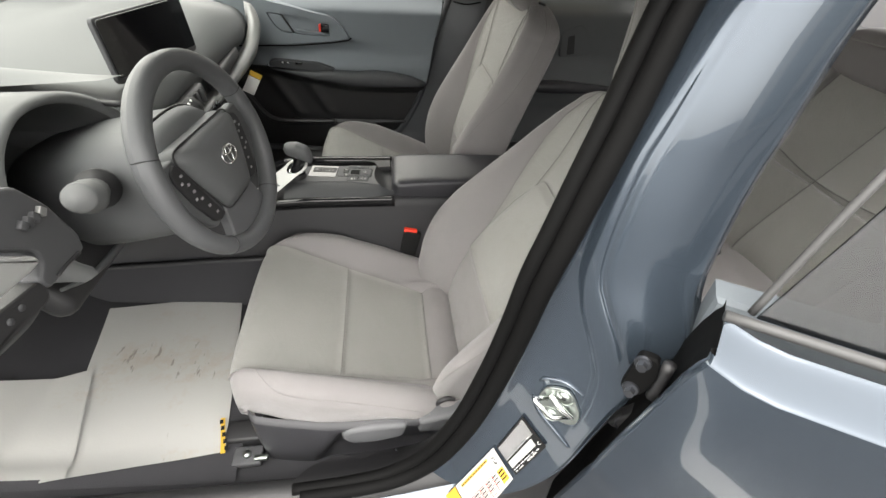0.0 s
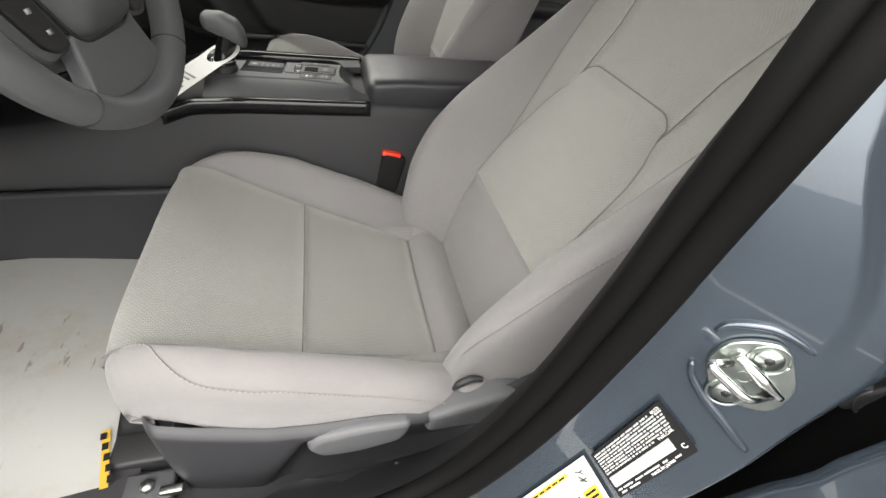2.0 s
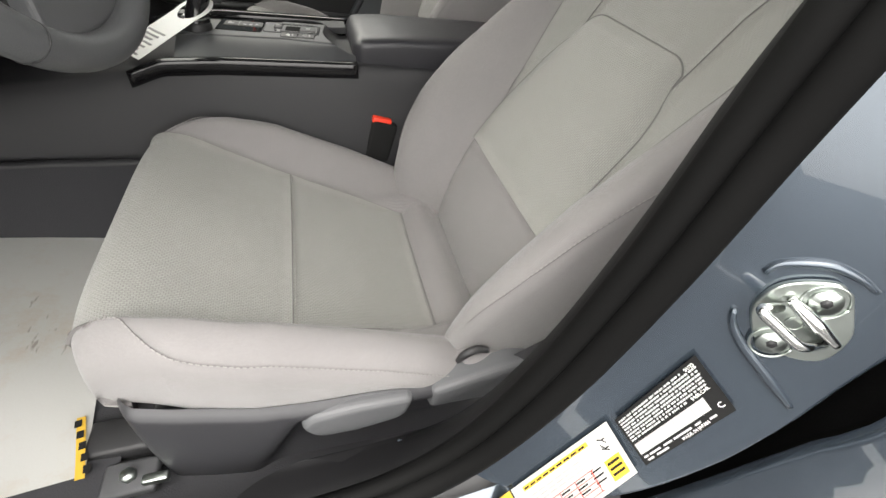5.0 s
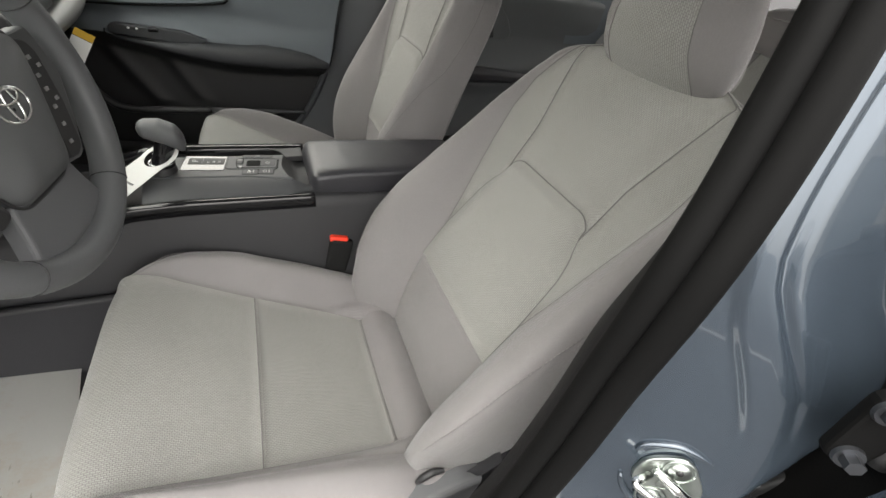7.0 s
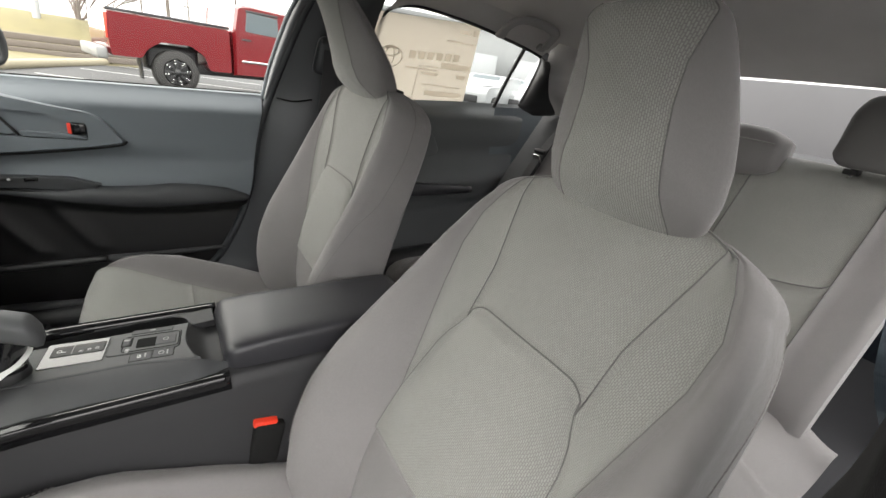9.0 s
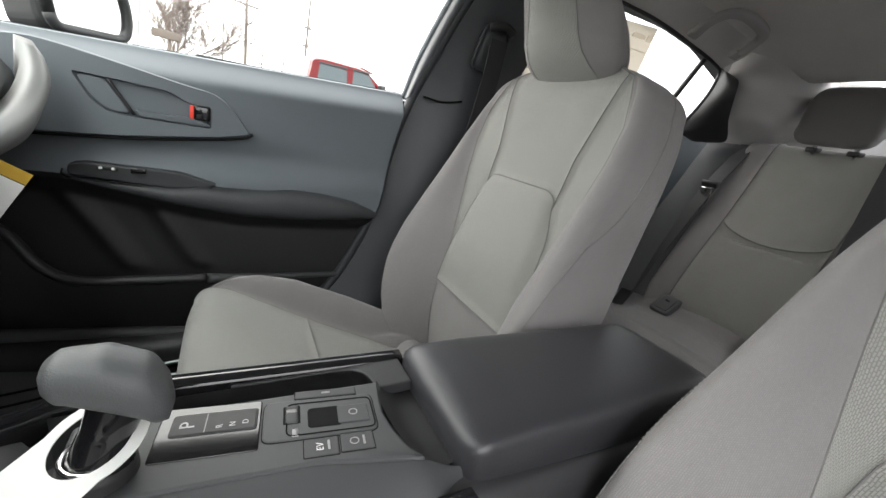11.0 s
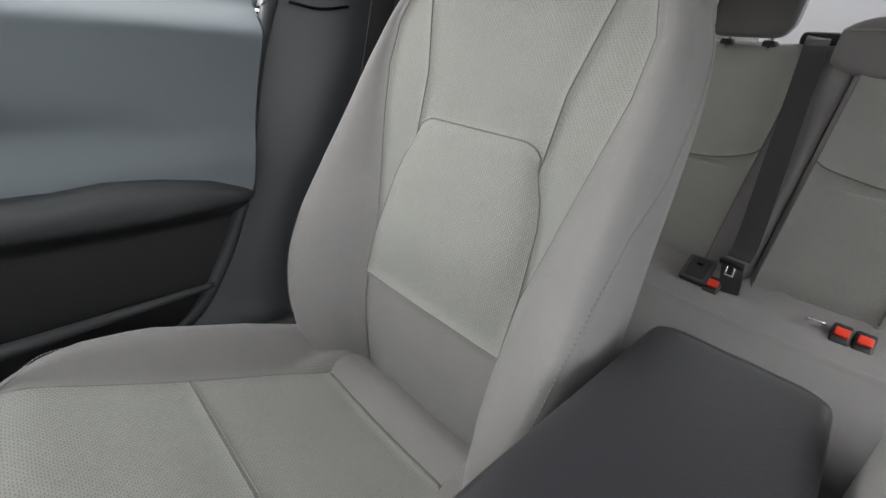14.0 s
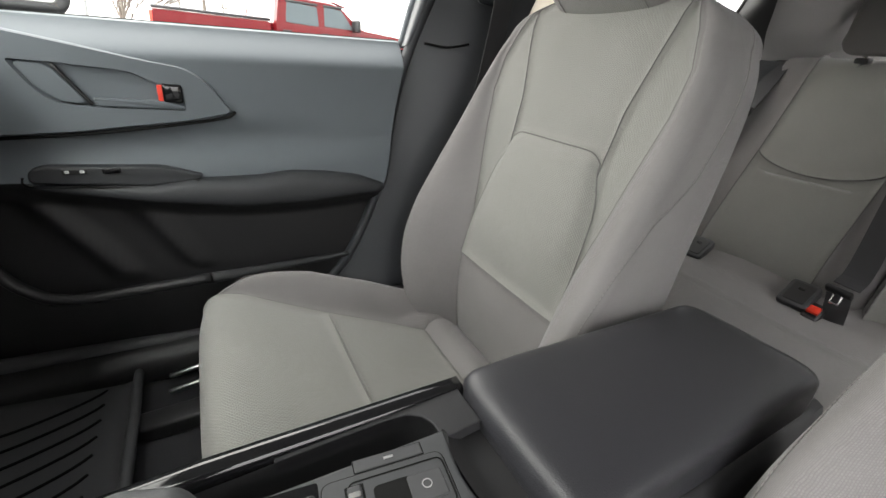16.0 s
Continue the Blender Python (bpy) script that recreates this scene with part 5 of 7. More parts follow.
# plain panels that close the body outside
for nm, m_, lab in (("rear_panel", box((0.05, 1.62, 0.75), pose(2.2, 0.02, 0.58), 0.02), "slate blue painted rear body panel"),
                    ("front_panel", box((0.05, 1.62, 0.62), pose(-1.92, 0.02, 0.50), 0.02), "slate blue painted front body panel"),
                    ("front_wing", box((0.95, 0.05, 0.66), pose(-1.45, -0.82, 0.54), 0.02), "slate blue painted front wing"),
                    ("rear_wing", box((0.62, 0.05, 0.72), pose(1.88, -0.80, 0.58), 0.02), "slate blue painted rear wing")):
    tagged(part(nm, m_, PAINT), lab, "body panel", kind="structure")
# rear pillar trim, side and hatch
REARTRIM = mat("rear_pillar_trim", (0.34, 0.33, 0.323), 0.8, grain=0.4, grain_scale=900)
rp = thing("rear_pillar", "grey rear pillar trim", "pillar", kind="structure")
rows = []
for t in np.linspace(0, 1, 16):
    rows.append([(1.60 + 0.15 * u, 0.600 - 0.28 * u + 0.03 * math.sin(u * 3), 0.93 + t * (roof_z(1.56 + 0.06 * u, 0.55) - 0.93 + 0.012)) for u in np.linspace(0, 1, 12)])
part("pillar_trim", sheet(np.array(rows), flip=True), REARTRIM, rp)
rows = [[(x, -y, z) for x, y, z in r] for r in rows]
part("pillar_trim", sheet(np.array(rows)), REARTRIM, rp)
hatch = thing("tailgate", "grey tailgate trim panel with rounded upper corners", "tailgate", kind="structure")
HATCHM = mat("hatch_trim", (0.10, 0.10, 0.105), 0.7, grain=0.3)
ol = rounded([(-0.56, 0.55), (-0.56, 0.98), (-0.44, 1.165), (0.44, 1.165), (0.56, 0.98), (0.56, 0.55)], [0.02, 0.08, 0.09, 0.09, 0.08, 0.02], 8)
part("tailgate_trim", slab(ol, axes((2.10, 0, 0), (0, 1, 0), (0, 0, 1)), 0.04, 0.008, 3), HATCHM, hatch)
gh = thing("grab_handle", "grey plastic ceiling grab handle above the rear door", "grab handle")
rings = []
GR = curve([(1.176, 0.535, 1.236), (1.180, 0.505, 1.262), (1.190, 0.466, 1.277), (1.232, 0.449, 1.278), (1.305, 0.451, 1.266), (1.346, 0.462, 1.253), (1.358, 0.488, 1.236), (1.360, 0.516, 1.214)], 46)
for i, p in enumerate(GR):
    t = GR[min(i + 1, 45)] - GR[max(i - 1, 0)]
    t /= np.linalg.norm(t)
    up = np.array((0.12, 0.42, 0.90))
    w = np.cross(t, up)
    w /= np.linalg.norm(w)
    n_ = np.cross(w, t)
    rings.append([p + w * 0.015 * math.copysign(abs(math.cos(a)) ** 0.7, math.cos(a)) + n_ * 0.009 * math.copysign(abs(math.sin(a)) ** 0.7, math.sin(a)) for a in np.linspace(0, 2 * np.pi, 16, endpoint=False)])
HANDLE = mat("grab_handle_plastic", (0.33, 0.32, 0.312), 0.6, grain=0.3, grain_scale=900)
part("grip", loft(rings), HANDLE, gh)
for p in ((1.180, 0.540, 1.238), (1.356, 0.528, 1.212)):
    part("mount", box((0.036, 0.026, 0.016), pose(*p, -40, 8, 0), 0.006, 3), HANDLE, gh)
gh.location = (0.0, -0.004, -0.010)
gf = thing("grab_handle", "pale grey ceiling grab handle above the front door", "grab handle")
part("grip", tube([(0.42, 0.60, 1.322), (0.43, 0.565, 1.318), (0.50, 0.55, 1.312), (0.57, 0.565, 1.318), (0.58, 0.60, 1.322)], 0.011, 40, 10), HEADLINER, gf)
# ---- centre console ----
con = thing("centre_console", "black centre console with gloss black rails", "console")
def con_section(x):
    top = np.interp(x, [-0.60, -0.40, -0.20, -0.10, 0.0, 0.23, 0.60], [0.60, 0.62, 0.640, 0.655, 0.662, 0.655, 0.625])
    hw = np.interp(x, [-0.60, -0.2, -0.1, 0.23, 0.60], [0.13, 0.11, 0.103, 0.100, 0.085])
    return top, hw


rings = []
for x in np.linspace(-0.62, 0.62, 50):
    top, hw = con_section(x)
    dip = top - 0.045 * float(ss(-0.10, -0.08, x) * (1 - ss(0.20, 0.22, x)))
    rings.append([(x, -hw - 0.030, 0.27), (x, -hw - 0.026, 0.50), (x, -hw - 0.012, 0.58), (x, -hw, top - 0.025), (x, -hw + 0.006, top - 0.004), (x, -hw + 0.014, top),
                  (x, 0.042, top), (x, 0.043, dip), (x, 0.084, dip), (x, hw - 0.014, top), (x, hw - 0.006, top - 0.004), (x, hw, top - 0.025), (x, hw + 0.012, 0.58), (x, hw + 0.026, 0.50), (x, hw + 0.030, 0.27)])
part("body", loft(rings), CONSOLE, con)
carpet_side = []
for x in np.linspace(-0.75, 0.25, 30):
    top, hw = con_section(max(-0.6, x))
    zc = np.interp(x, [-0.75, -0.27, -0.05, 0.25], [0.53, 0.515, 0.50, 0.47])
    carpet_side.append([(x, -hw - 0.045, zc), (x, -hw - 0.05, 0.40), (x, -hw - 0.06, 0.27)])
part("carpet_side", sheet(np.array(carpet_side)), CARPET, con)
part("side_edge", tube([(r[0][0], r[0][1] + 0.008, r[0][2]) for r in carpet_side], 0.008, 30, 8, False), CONSOLE, con)
for s in (-1, 1):
    rr = []
    for x in np.linspace(-0.13, 0.232, 40):
        top, hw = con_section(x)
        z = np.interp(x, [-0.13, -0.08, 0.0, 0.232], [0.668, 0.686, 0.688, 0.680]) - (0.020 if s < 0 else 0.0)
        y = s * (hw - 0.006)
        rr.append([(x, y + s * 0.008, z - (0.035 if s > 0 else 0.026)), (x, y + s * 0.008, z - 0.004), (x, y + s * 0.005, z), (x, y - s * 0.008, z - 0.001), (x, y - s * 0.011, z - 0.006), (x, y - s * 0.012, z - (0.035 if s > 0 else 0.026))])
    part("gloss_rail", loft(rr), PIANO, con, "gloss black side rail")
    if s > 0:
        part("rail_groove", tube([(-0.11, s * 0.104, 0.645), (0.0, s * 0.1035, 0.648), (0.236, s * 0.1015, 0.642)], 0.004, 20, 8), PIANO, con)
# sunken tray along the passenger side
edge = curve([(-0.085, 0.0815), (0.05, 0.0815), (0.150, 0.0805), (0.174, 0.074), (0.184, 0.060), (0.185, 0.040)], 40)
part("tray_wall", sheet(np.array([[(x, y, 0.676), (x, y, 0.66), (x - 0.001, y - 0.001, 0.632), (x - 0.006, y - 0.006, 0.626)] for x, y in edge])), DARK, con)
part("tray_floor", box((0.30, 0.050, 0.006), pose(0.060, 0.064, 0.625), 0.001), DARK, con)
cap = [(x, y) for x, y in edge[18:]] + [(0.226, 0.042), (0.226, 0.088), (edge[18][0], 0.088)]
part("tray_cap", slab(cap, pose(0, 0, 0.6775), 0.012, 0.0015), CONSOLE, con)
# top plate with switches
tp = rounded([(-0.06, -0.030), (0.111, -0.042), (0.200, -0.064), (0.190, -0.048), (0.183, -0.024), (0.181, 0.0), (0.184, 0.02), (0.192, 0.046), (-0.06, 0.054)], 0.006, 4)
part("top_plate", slab(tp, pose(0, 0, 0.6835, 0, 0.8, 0), 0.02, 0.003), TOPPLATE, con, "charcoal console top plate")
slope = []
for x in np.linspace(-0.06, 0.232, 28):
    y0 = np.interp(x, [-0.06, 0.111, 0.185, 0.232], [-0.030, -0.042, -0.062, -0.066])
    y1 = np.interp(x, [-0.06, 0.15, 0.205, 0.232], [-0.092, -0.092, -0.088, -0.076])
    slope.append([(x, y0 + (y1 - y0) * t, 0.6815 - 0.014 * x - 0.018 * t**1.5 - 0.016 * ss(0.19, 0.232, x)) for t in np.linspace(0, 1, 8)])
part("side_slope", sheet(np.array(slope), flip=True), TOPPLATE, con)


def on_top(x, y, h):
    return pose(x, y, 0.6835 - 0.014 * x + h, 0, 0.8, -7)


def plate_at(x, y, w, d, h, r=0.004, thick=0.004, bev=0.001):
    return slab(rounded([(-w / 2, -d / 2), (w / 2, -d / 2), (w / 2, d / 2), (-w / 2, d / 2)], r, 5), on_top(x, y, h), thick, bev)


part("switch_gap", plate_at(0.125, 0.009, 0.0985, 0.0525, 0.0004, 0.009), INK, con)
part("switch_panel", plate_at(0.125, 0.009, 0.096, 0.050, 0.0014, 0.008), TOPPLATE, con)
part("panel_rim", tube([tuple(on_top(0.134, 0.008, 0.0016) @ Vector((x, y, 0))) for x, y in rounded([(-0.038, -0.021), (0.037, -0.021), (0.037, 0.019), (-0.038, 0.019)], 0.006, 5)] + [tuple(on_top(0.134, 0.008, 0.0016) @ Vector((-0.038, -0.015, 0)))], 0.0007, 21, 5, False), INK, con)
part("switch_well", plate_at(0.128, 0.007, 0.030, 0.026, 0.0018, 0.005), INK, con)
part("park_switch", plate_at(0.153, 0.004, 0.028, 0.023, 0.0026, 0.002), PLASTIC, con)
part("brake_gap", plate_at(0.101, 0.017, 0.0155, 0.0245, 0.0016, 0.002), INK, con)
part("brake_switch", box((0.011, 0.022, 0.008), on_top(0.101, 0.017, -0.0008), 0.002), PLASTIC, con)
part("brake_switch_bar", box((0.009, 0.004, 0.009), on_top(0.101, 0.020, -0.0002), 0.001), SILVER, con)
for x, y, w, h in ((0.119, -0.027, 0.0275, 0.0195), (0.1485, -0.0295, 0.0275, 0.0195), (0.135, 0.0405, 0.056, 0.011)):
    part("button_gap", plate_at(x, y, w + 0.002, h + 0.002, 0.0004, 0.0015), INK, con)
    part("button", plate_at(x, y, w, h, 0.0012, 0.0012), PLASTIC, con)
# gear gate plate
part("gate_plate", plate_at(0.037, 0.019, 0.077, 0.060, 0.0012, 0.003), PIANO, con)
part("gate_window", plate_at(0.041, 0.0255, 0.066, 0.027, 0.0018, 0.004), DARK, con)
part("gate_display", plate_at(0.041, 0.0255, 0.0635, 0.0245, 0.0024, 0.003), DARK, con)
part("gate_divider", plate_at(0.034, 0.0265, 0.0008, 0.023, 0.0027, 0.0001, 0.001, 0), SILVER, con)


PALEPRINT = mat("pale_lettering", (0.45, 0.45, 0.45), 0.7)


def letters(word, size, m, material, parent, name="lettering"):
    cu = bpy.data.curves.new(name, "FONT")
    cu.body, cu.size, cu.extrude = word, size, 0.0001
    cu.align_x, cu.align_y = "CENTER", "CENTER"
    cu.materials.append(material)
    ob = new(name, cu)
    ob.parent = parent
    ob.matrix_basis = m
    return ob


letters("P", 0.016, on_top(0.021, 0.027, 0.0026) @ pose(0, 0, 0, 0, 0, 90), PALEPRINT, con)
for k, ch in enumerate("RND"):
    letters(ch, 0.007, on_top(0.044 + 0.010 * k, 0.019, 0.0026) @ pose(0, 0, 0, 0, 0, 90), PALEPRINT, con)
letters("EV", 0.008, on_top(0.118, -0.027, 0.0014) @ pose(0, 0, 0, 0, 0, 90), WHITE, con)
part("switch_mark", box((0.002, 0.010, 0.0004), on_top(0.125, -0.027, 0.0014), 0), GREYINK, con)
ring = [(0.0036 * math.cos(a), 0.0036 * math.sin(a), 0) for a in np.linspace(0, 2 * np.pi, 20)]
for x, y, h in ((0.146, -0.029, 0.0014), (0.153, 0.005, 0.0028)):
    m_ = on_top(x, y, h)
    part("switch_mark", tube([tuple(m_ @ Vector(p)) for p in ring], 0.0005, 20, 5, False), GREYINK, con)
part("switch_mark", box((0.002, 0.010, 0.0004), on_top(0.154, -0.030, 0.0014), 0), GREYINK, con)
part("switch_mark", box((0.008, 0.002, 0.0004), on_top(0.135, 0.0405, 0.0014), 0), GREYINK, con)
part("switch_mark", box((0.005, 0.009, 0.0004), on_top(0.101, -0.006, 0.0016), 0), GREYINK, con)
# slot ahead of the armrest
slot = []
for y in np.linspace(-0.060, 0.046, 20):
    d = 0.016 * (1 - (y / 0.075) ** 2)
    slot.append([(0.196 - d * 0.9, y, 0.682), (0.203 - d * 0.5, y, 0.670), (0.21, y, 0.662), (0.236, y, 0.662)])
part("slot", sheet(np.array(slot)), DARK, con)

# armrest lid
lid = thing("armrest_lid", "black padded console armrest lid", "armrest", at=(0, 0, -0.005))
rings = []
n = 44
for k, u in enumerate(np.linspace(-1, 1, 41)):
    x = 0.405 + 0.178 * math.copysign(abs(u), u)
    cyl = np.interp(x, [0.227, 0.583], [0.008, 0.0])
    hw = np.interp(x, [0.227, 0.583], [0.089, 0.080])
    edge = min(1.0, (1 - abs(u)) / 0.16)
    k2 = math.sqrt(max(0.0, 1 - (1 - edge) ** 2.4))
    hw2 = hw - 0.022 * (1 - k2)
    ztop = np.interp(x, [0.227, 0.30, 0.583], [0.698, 0.701, 0.694]) - 0.016 * (1 - k2)
    zbot = np.interp(x, [0.227, 0.583], [0.640, 0.632]) + 0.004 * (1 - k2)
    ring = []
    for a in np.linspace(0, 2 * np.pi, n, endpoint=False):
        c, s = math.cos(a), math.sin(a)
        yy = cyl + hw2 * math.copysign(abs(c) ** 0.28, c)
        zz = (ztop + zbot) / 2 + (ztop - zbot) / 2 * math.copysign(abs(s) ** 0.36, s)
        ring.append((x, yy, zz))
    rings.append(ring)
part("pad", loft(rings), LEATHER, lid)
part("hinge_tray", box((0.30, 0.135, 0.02), pose(0.41, 0.002, 0.634), 0.004), DARK, lid)
part("latch_line", tube([(0.228, -0.07, 0.648), (0.226, 0.0, 0.648), (0.228, 0.085, 0.650)], 0.002, 20, 6), SILVER, lid)

# shift lever
sh = thing("shift_lever", "black shift lever with a rounded leather grip", "shift lever")
rings = []
for t in np.linspace(0, 1, 24):
    x = -0.052 + 0.070 * t
    zc = np.interp(t, [0, 0.2, 0.5, 0.8, 1], [0.768, 0.767, 0.762, 0.751, 0.738])
    hz = np.interp(t, [0, 0.04, 0.12, 0.5, 0.85, 0.96, 1], [0.003, 0.010, 0.015, 0.021, 0.022, 0.015, 0.004])
    hy = np.interp(t, [0, 0.04, 0.12, 0.5, 0.85, 0.96, 1], [0.004, 0.012, 0.018, 0.022, 0.022, 0.016, 0.005])
    rings.append([(x, -0.004 + hy * math.copysign(abs(math.cos(a)) ** 0.75, math.cos(a)), zc + hz * math.copysign(abs(math.sin(a)) ** 0.75, math.sin(a))) for a in np.linspace(0, 2 * np.pi, 24, endpoint=False)])
part("grip", loft(rings), WHEELSKIN, sh)
part("stem", tube([(-0.030, -0.004, 0.69), (-0.022, -0.004, 0.72), (-0.010, -0.004, 0.75)], [0.022, 0.016, 0.018], 14, 18), PIANO, sh)
part("stem_ring", tube([(-0.030 + 0.0205 * math.cos(a), -0.004 + 0.0205 * math.sin(a), 0.702) for a in np.linspace(0, 2 * np.pi, 25)], 0.002, 25, 6, False), CHROME, sh)
part("boot", tube([(-0.032, -0.004, 0.672), (-0.030, -0.004, 0.697)], [0.026, 0.022], 5, 24), DARK, sh)

# card hung over the shift lever
card = thing("hang_tag", "white printed paper tag hung on the shift lever", "tag")
outer = [(0.036 * math.cos(a), 0.036 * math.sin(a)) for a in np.linspace(radians(-22), radians(202), 40)] + [(-0.034, -0.130), (0.034, -0.130)]
inner = [(0.0265 * math.cos(a), 0.0265 * math.sin(a)) for a in np.linspace(0, 2 * np.pi, 48, endpoint=False)]
bm = bmesh.new()
vo = [bm.verts.new((x, y, 0)) for x, y in outer]
vi = [bm.verts.new((x, y, 0)) for x, y in inner]
eds = [bm.edges.new((v[i], v[(i + 1) % len(v)])) for v in (vo, vi) for i in range(len(v))]
bmesh.ops.triangle_fill(bm, edges=eds, use_beauty=True)
ex = bmesh.ops.extrude_face_region(bm, geom=bm.faces[:])
bmesh.ops.translate(bm, verts=[v for v in ex["geom"] if isinstance(v, bmesh.types.BMVert)], vec=(0, 0, 0.0008))
bmesh.ops.recalc_face_normals(bm, faces=bm.faces)
TAGM = pose(-0.032, -0.003, 0.712) @ pose(0, 0, 0, 0, 0, -52) @ pose(0, 0, 0, 21, 0, 0)
bmesh.ops.transform(bm, matrix=TAGM, verts=bm.verts)
part("card", bm, WHITE, card)
for k in range(7):
    part("print_bar", box((0.05 - 0.012 * (k % 3), 0.004, 0.0004), TAGM @ pose(-0.004, -0.070 - 0.009 * k, 0.0012), 0), GREYINK, card)

# driver's buckle
bk = thing("belt_buckle", "black seat belt buckle with a red button", "buckle", at=(0.268, -0.113, 0.54))
part("housing", box((0.050, 0.032, 0.084), pose(0.001, 0, -0.024, 0, 14, 0), 0.007, 3), INK, bk)
part("release_button", box((0.038, 0.022, 0.012), pose(0.004, 0, 0.019, 0, 14, 0), 0.003), RED, bk, "red release button")
part("stalk", tube([(-0.004, 0, -0.04), (0.01, 0, -0.10)], 0.010, 6, 8), DARK, bk)
# ---- dashboard ----
dash = thing("dashboard", "grey moulded dashboard with a silver strip", "dashboard")
prof = curve([(-1.12, 0.97), (-0.90, 1.00), (-0.62, 1.010), (-0.42, 0.995), (-0.31, 0.978), (-0.255, 0.955), (-0.240, 0.915), (-0.262, 0.872), (-0.30, 0.83), (-0.345, 0.765), (-0.41, 0.725), (-0.60, 0.70)], 70)
ys = np.linspace(-0.74, 0.74, 110)
P = np.zeros((70, 110, 3))
for i, (x, z) in enumerate(prof):
    for j, y in enumerate(ys):
        dip = 0.02 * bump_at(y, 0.0, 0.25) * ss(-0.30, -0.26, x)
        endx = -0.03 * ss(0.55, 0.72, abs(y))
        hood = 0.035 * bump_at(y, 0.42, 0.18) * ss(-0.75, -0.45, x) * ss(-0.22, -0.30, x)
        hole = ss(0.16, 0.12, abs(y + 0.385)) * ss(-0.62, -0.50, x)
        P[i, j] = (x - dip + endx - 0.16 * hole * ss(0.72, 0.80, z), y, z + hood - 0.05 * hole * ss(0.9, 0.98, z))
part("pad", sheet(P, flip=True), DASHTOP, dash)
# hood over the driver's gauges: an arch with a dark throat
arch = []
for t in np.linspace(0, 1, 14):
    x = -0.255 - 0.42 * t
    row = []
    for a in np.linspace(radians(-28), radians(208), 33):
        r = 0.150 - 0.02 * t
        row.append((x - 0.045 * math.sin(a) * (1 - t), -0.395 + r * 1.05 * math.cos(a), 0.905 + 0.128 * math.sin(a) + 0.0 * t))
    arch.append(row)
A = np.array(arch)
part("gauge_throat", sheet(A, flip=False), DASH, dash, "dark gauge tunnel")
B = A.copy()
B[:, :, 1] = -0.395 + (A[:, :, 1] + 0.395) * 1.18
B[:, :, 2] = 0.905 + (A[:, :, 2] - 0.905) * 1.13
part("gauge_hood", sheet(np.array([A[0], (A[0] + B[0]) / 2 + np.array((0.012, 0, 0)), B[0], B[4], B[9], B[13]]), flip=True), DASH, dash)
part("hood_groove", tube([(-0.75, -0.235, 1.005), (-0.46, -0.245, 1.006), (-0.24, -0.262, 0.992)], 0.006, 30, 8), DARK, dash)
# pad between screen and groove, with its crease
cr = []
for t in np.linspace(0, 1, 16):
    x = -0.62 + 0.34 * t
    cr.append([(x, -0.23 + 0.08 * u, 1.008 + 0.045 * math.sin(u * math.pi) * (1 - t) + 0.016 * t * (1 - u)) for u in np.linspace(0, 1, 9)])
part("centre_ridge", sheet(np.array(cr), flip=True), DASH, dash)
# silver strip and vents across the passenger side
strip = [(-0.232, 0.66, 0.965), (-0.222, 0.635, 0.925), (-0.232, 0.57, 0.868), (-0.250, 0.42, 0.838), (-0.258, 0.22, 0.832), (-0.26, 0.08, 0.832)]
sc = curve(strip, 50)
rr = []
for k, p in enumerate(sc):
    w = np.interp(k / 49, [0, 0.2, 0.5, 1], [0.034, 0.032, 0.024, 0.016])
    rr.append([(p[0] - 0.012, p[1], p[2] + w * 0.9), (p[0] + 0.010, p[1], p[2] + w * 0.7), (p[0] + 0.022, p[1], p[2]), (p[0] + 0.010, p[1], p[2] - w * 0.8), (p[0] - 0.02, p[1], p[2] - w)])
part("silver_strip", loft(rr), SILVER, dash, "satin silver dash strip")
part("vent_slot", box((0.03, 0.30, 0.034), pose(-0.246, 0.30, 0.888, 0, -8, 3), 0.008), DARK, dash)
part("vent_slot", box((0.03, 0.16, 0.040), pose(-0.250, 0.02, 0.890, 0, -8, 3), 0.008), DARK, dash)
for y in (-0.03, 0.0, 0.03, 0.06):
    part("vent_vane", box((0.02, 0.004, 0.034), pose(-0.238, y, 0.890, 0, -8, 0), 0.001), PLASTIC, dash)
part("control_row", box((0.03, 0.20, 0.030), pose(-0.245, 0.05, 0.842, 0, -18, 0), 0.006), SILVER, dash)
for k in range(6):
    part("control_key", box((0.012, 0.024, 0.016), pose(-0.232, -0.02 + 0.028 * k, 0.842, 0, -18, 0), 0.002), PIANO, dash)
part("stack_panel", box((0.05, 0.24, 0.16), pose(-0.315, 0.02, 0.745, 0, -24, 0), 0.02, 3), DARK, dash)
part("glovebox", box((0.06, 0.40, 0.18), pose(-0.345, 0.42, 0.70, 0, -22, 0), 0.03, 3), DARK, dash)
part("knee_panel", box((0.05, 0.34, 0.09), pose(-0.330, -0.38, 0.785, 0, -30, 0), 0.022, 3), DARK, dash)
part("knee_edge", tube([(-0.285, -0.55, 0.815), (-0.285, -0.48, 0.785), (-0.290, -0.36, 0.775), (-0.295, -0.20, 0.80)], [0.003, 0.006, 0.006, 0.003], 24, 8), SHROUD, dash)
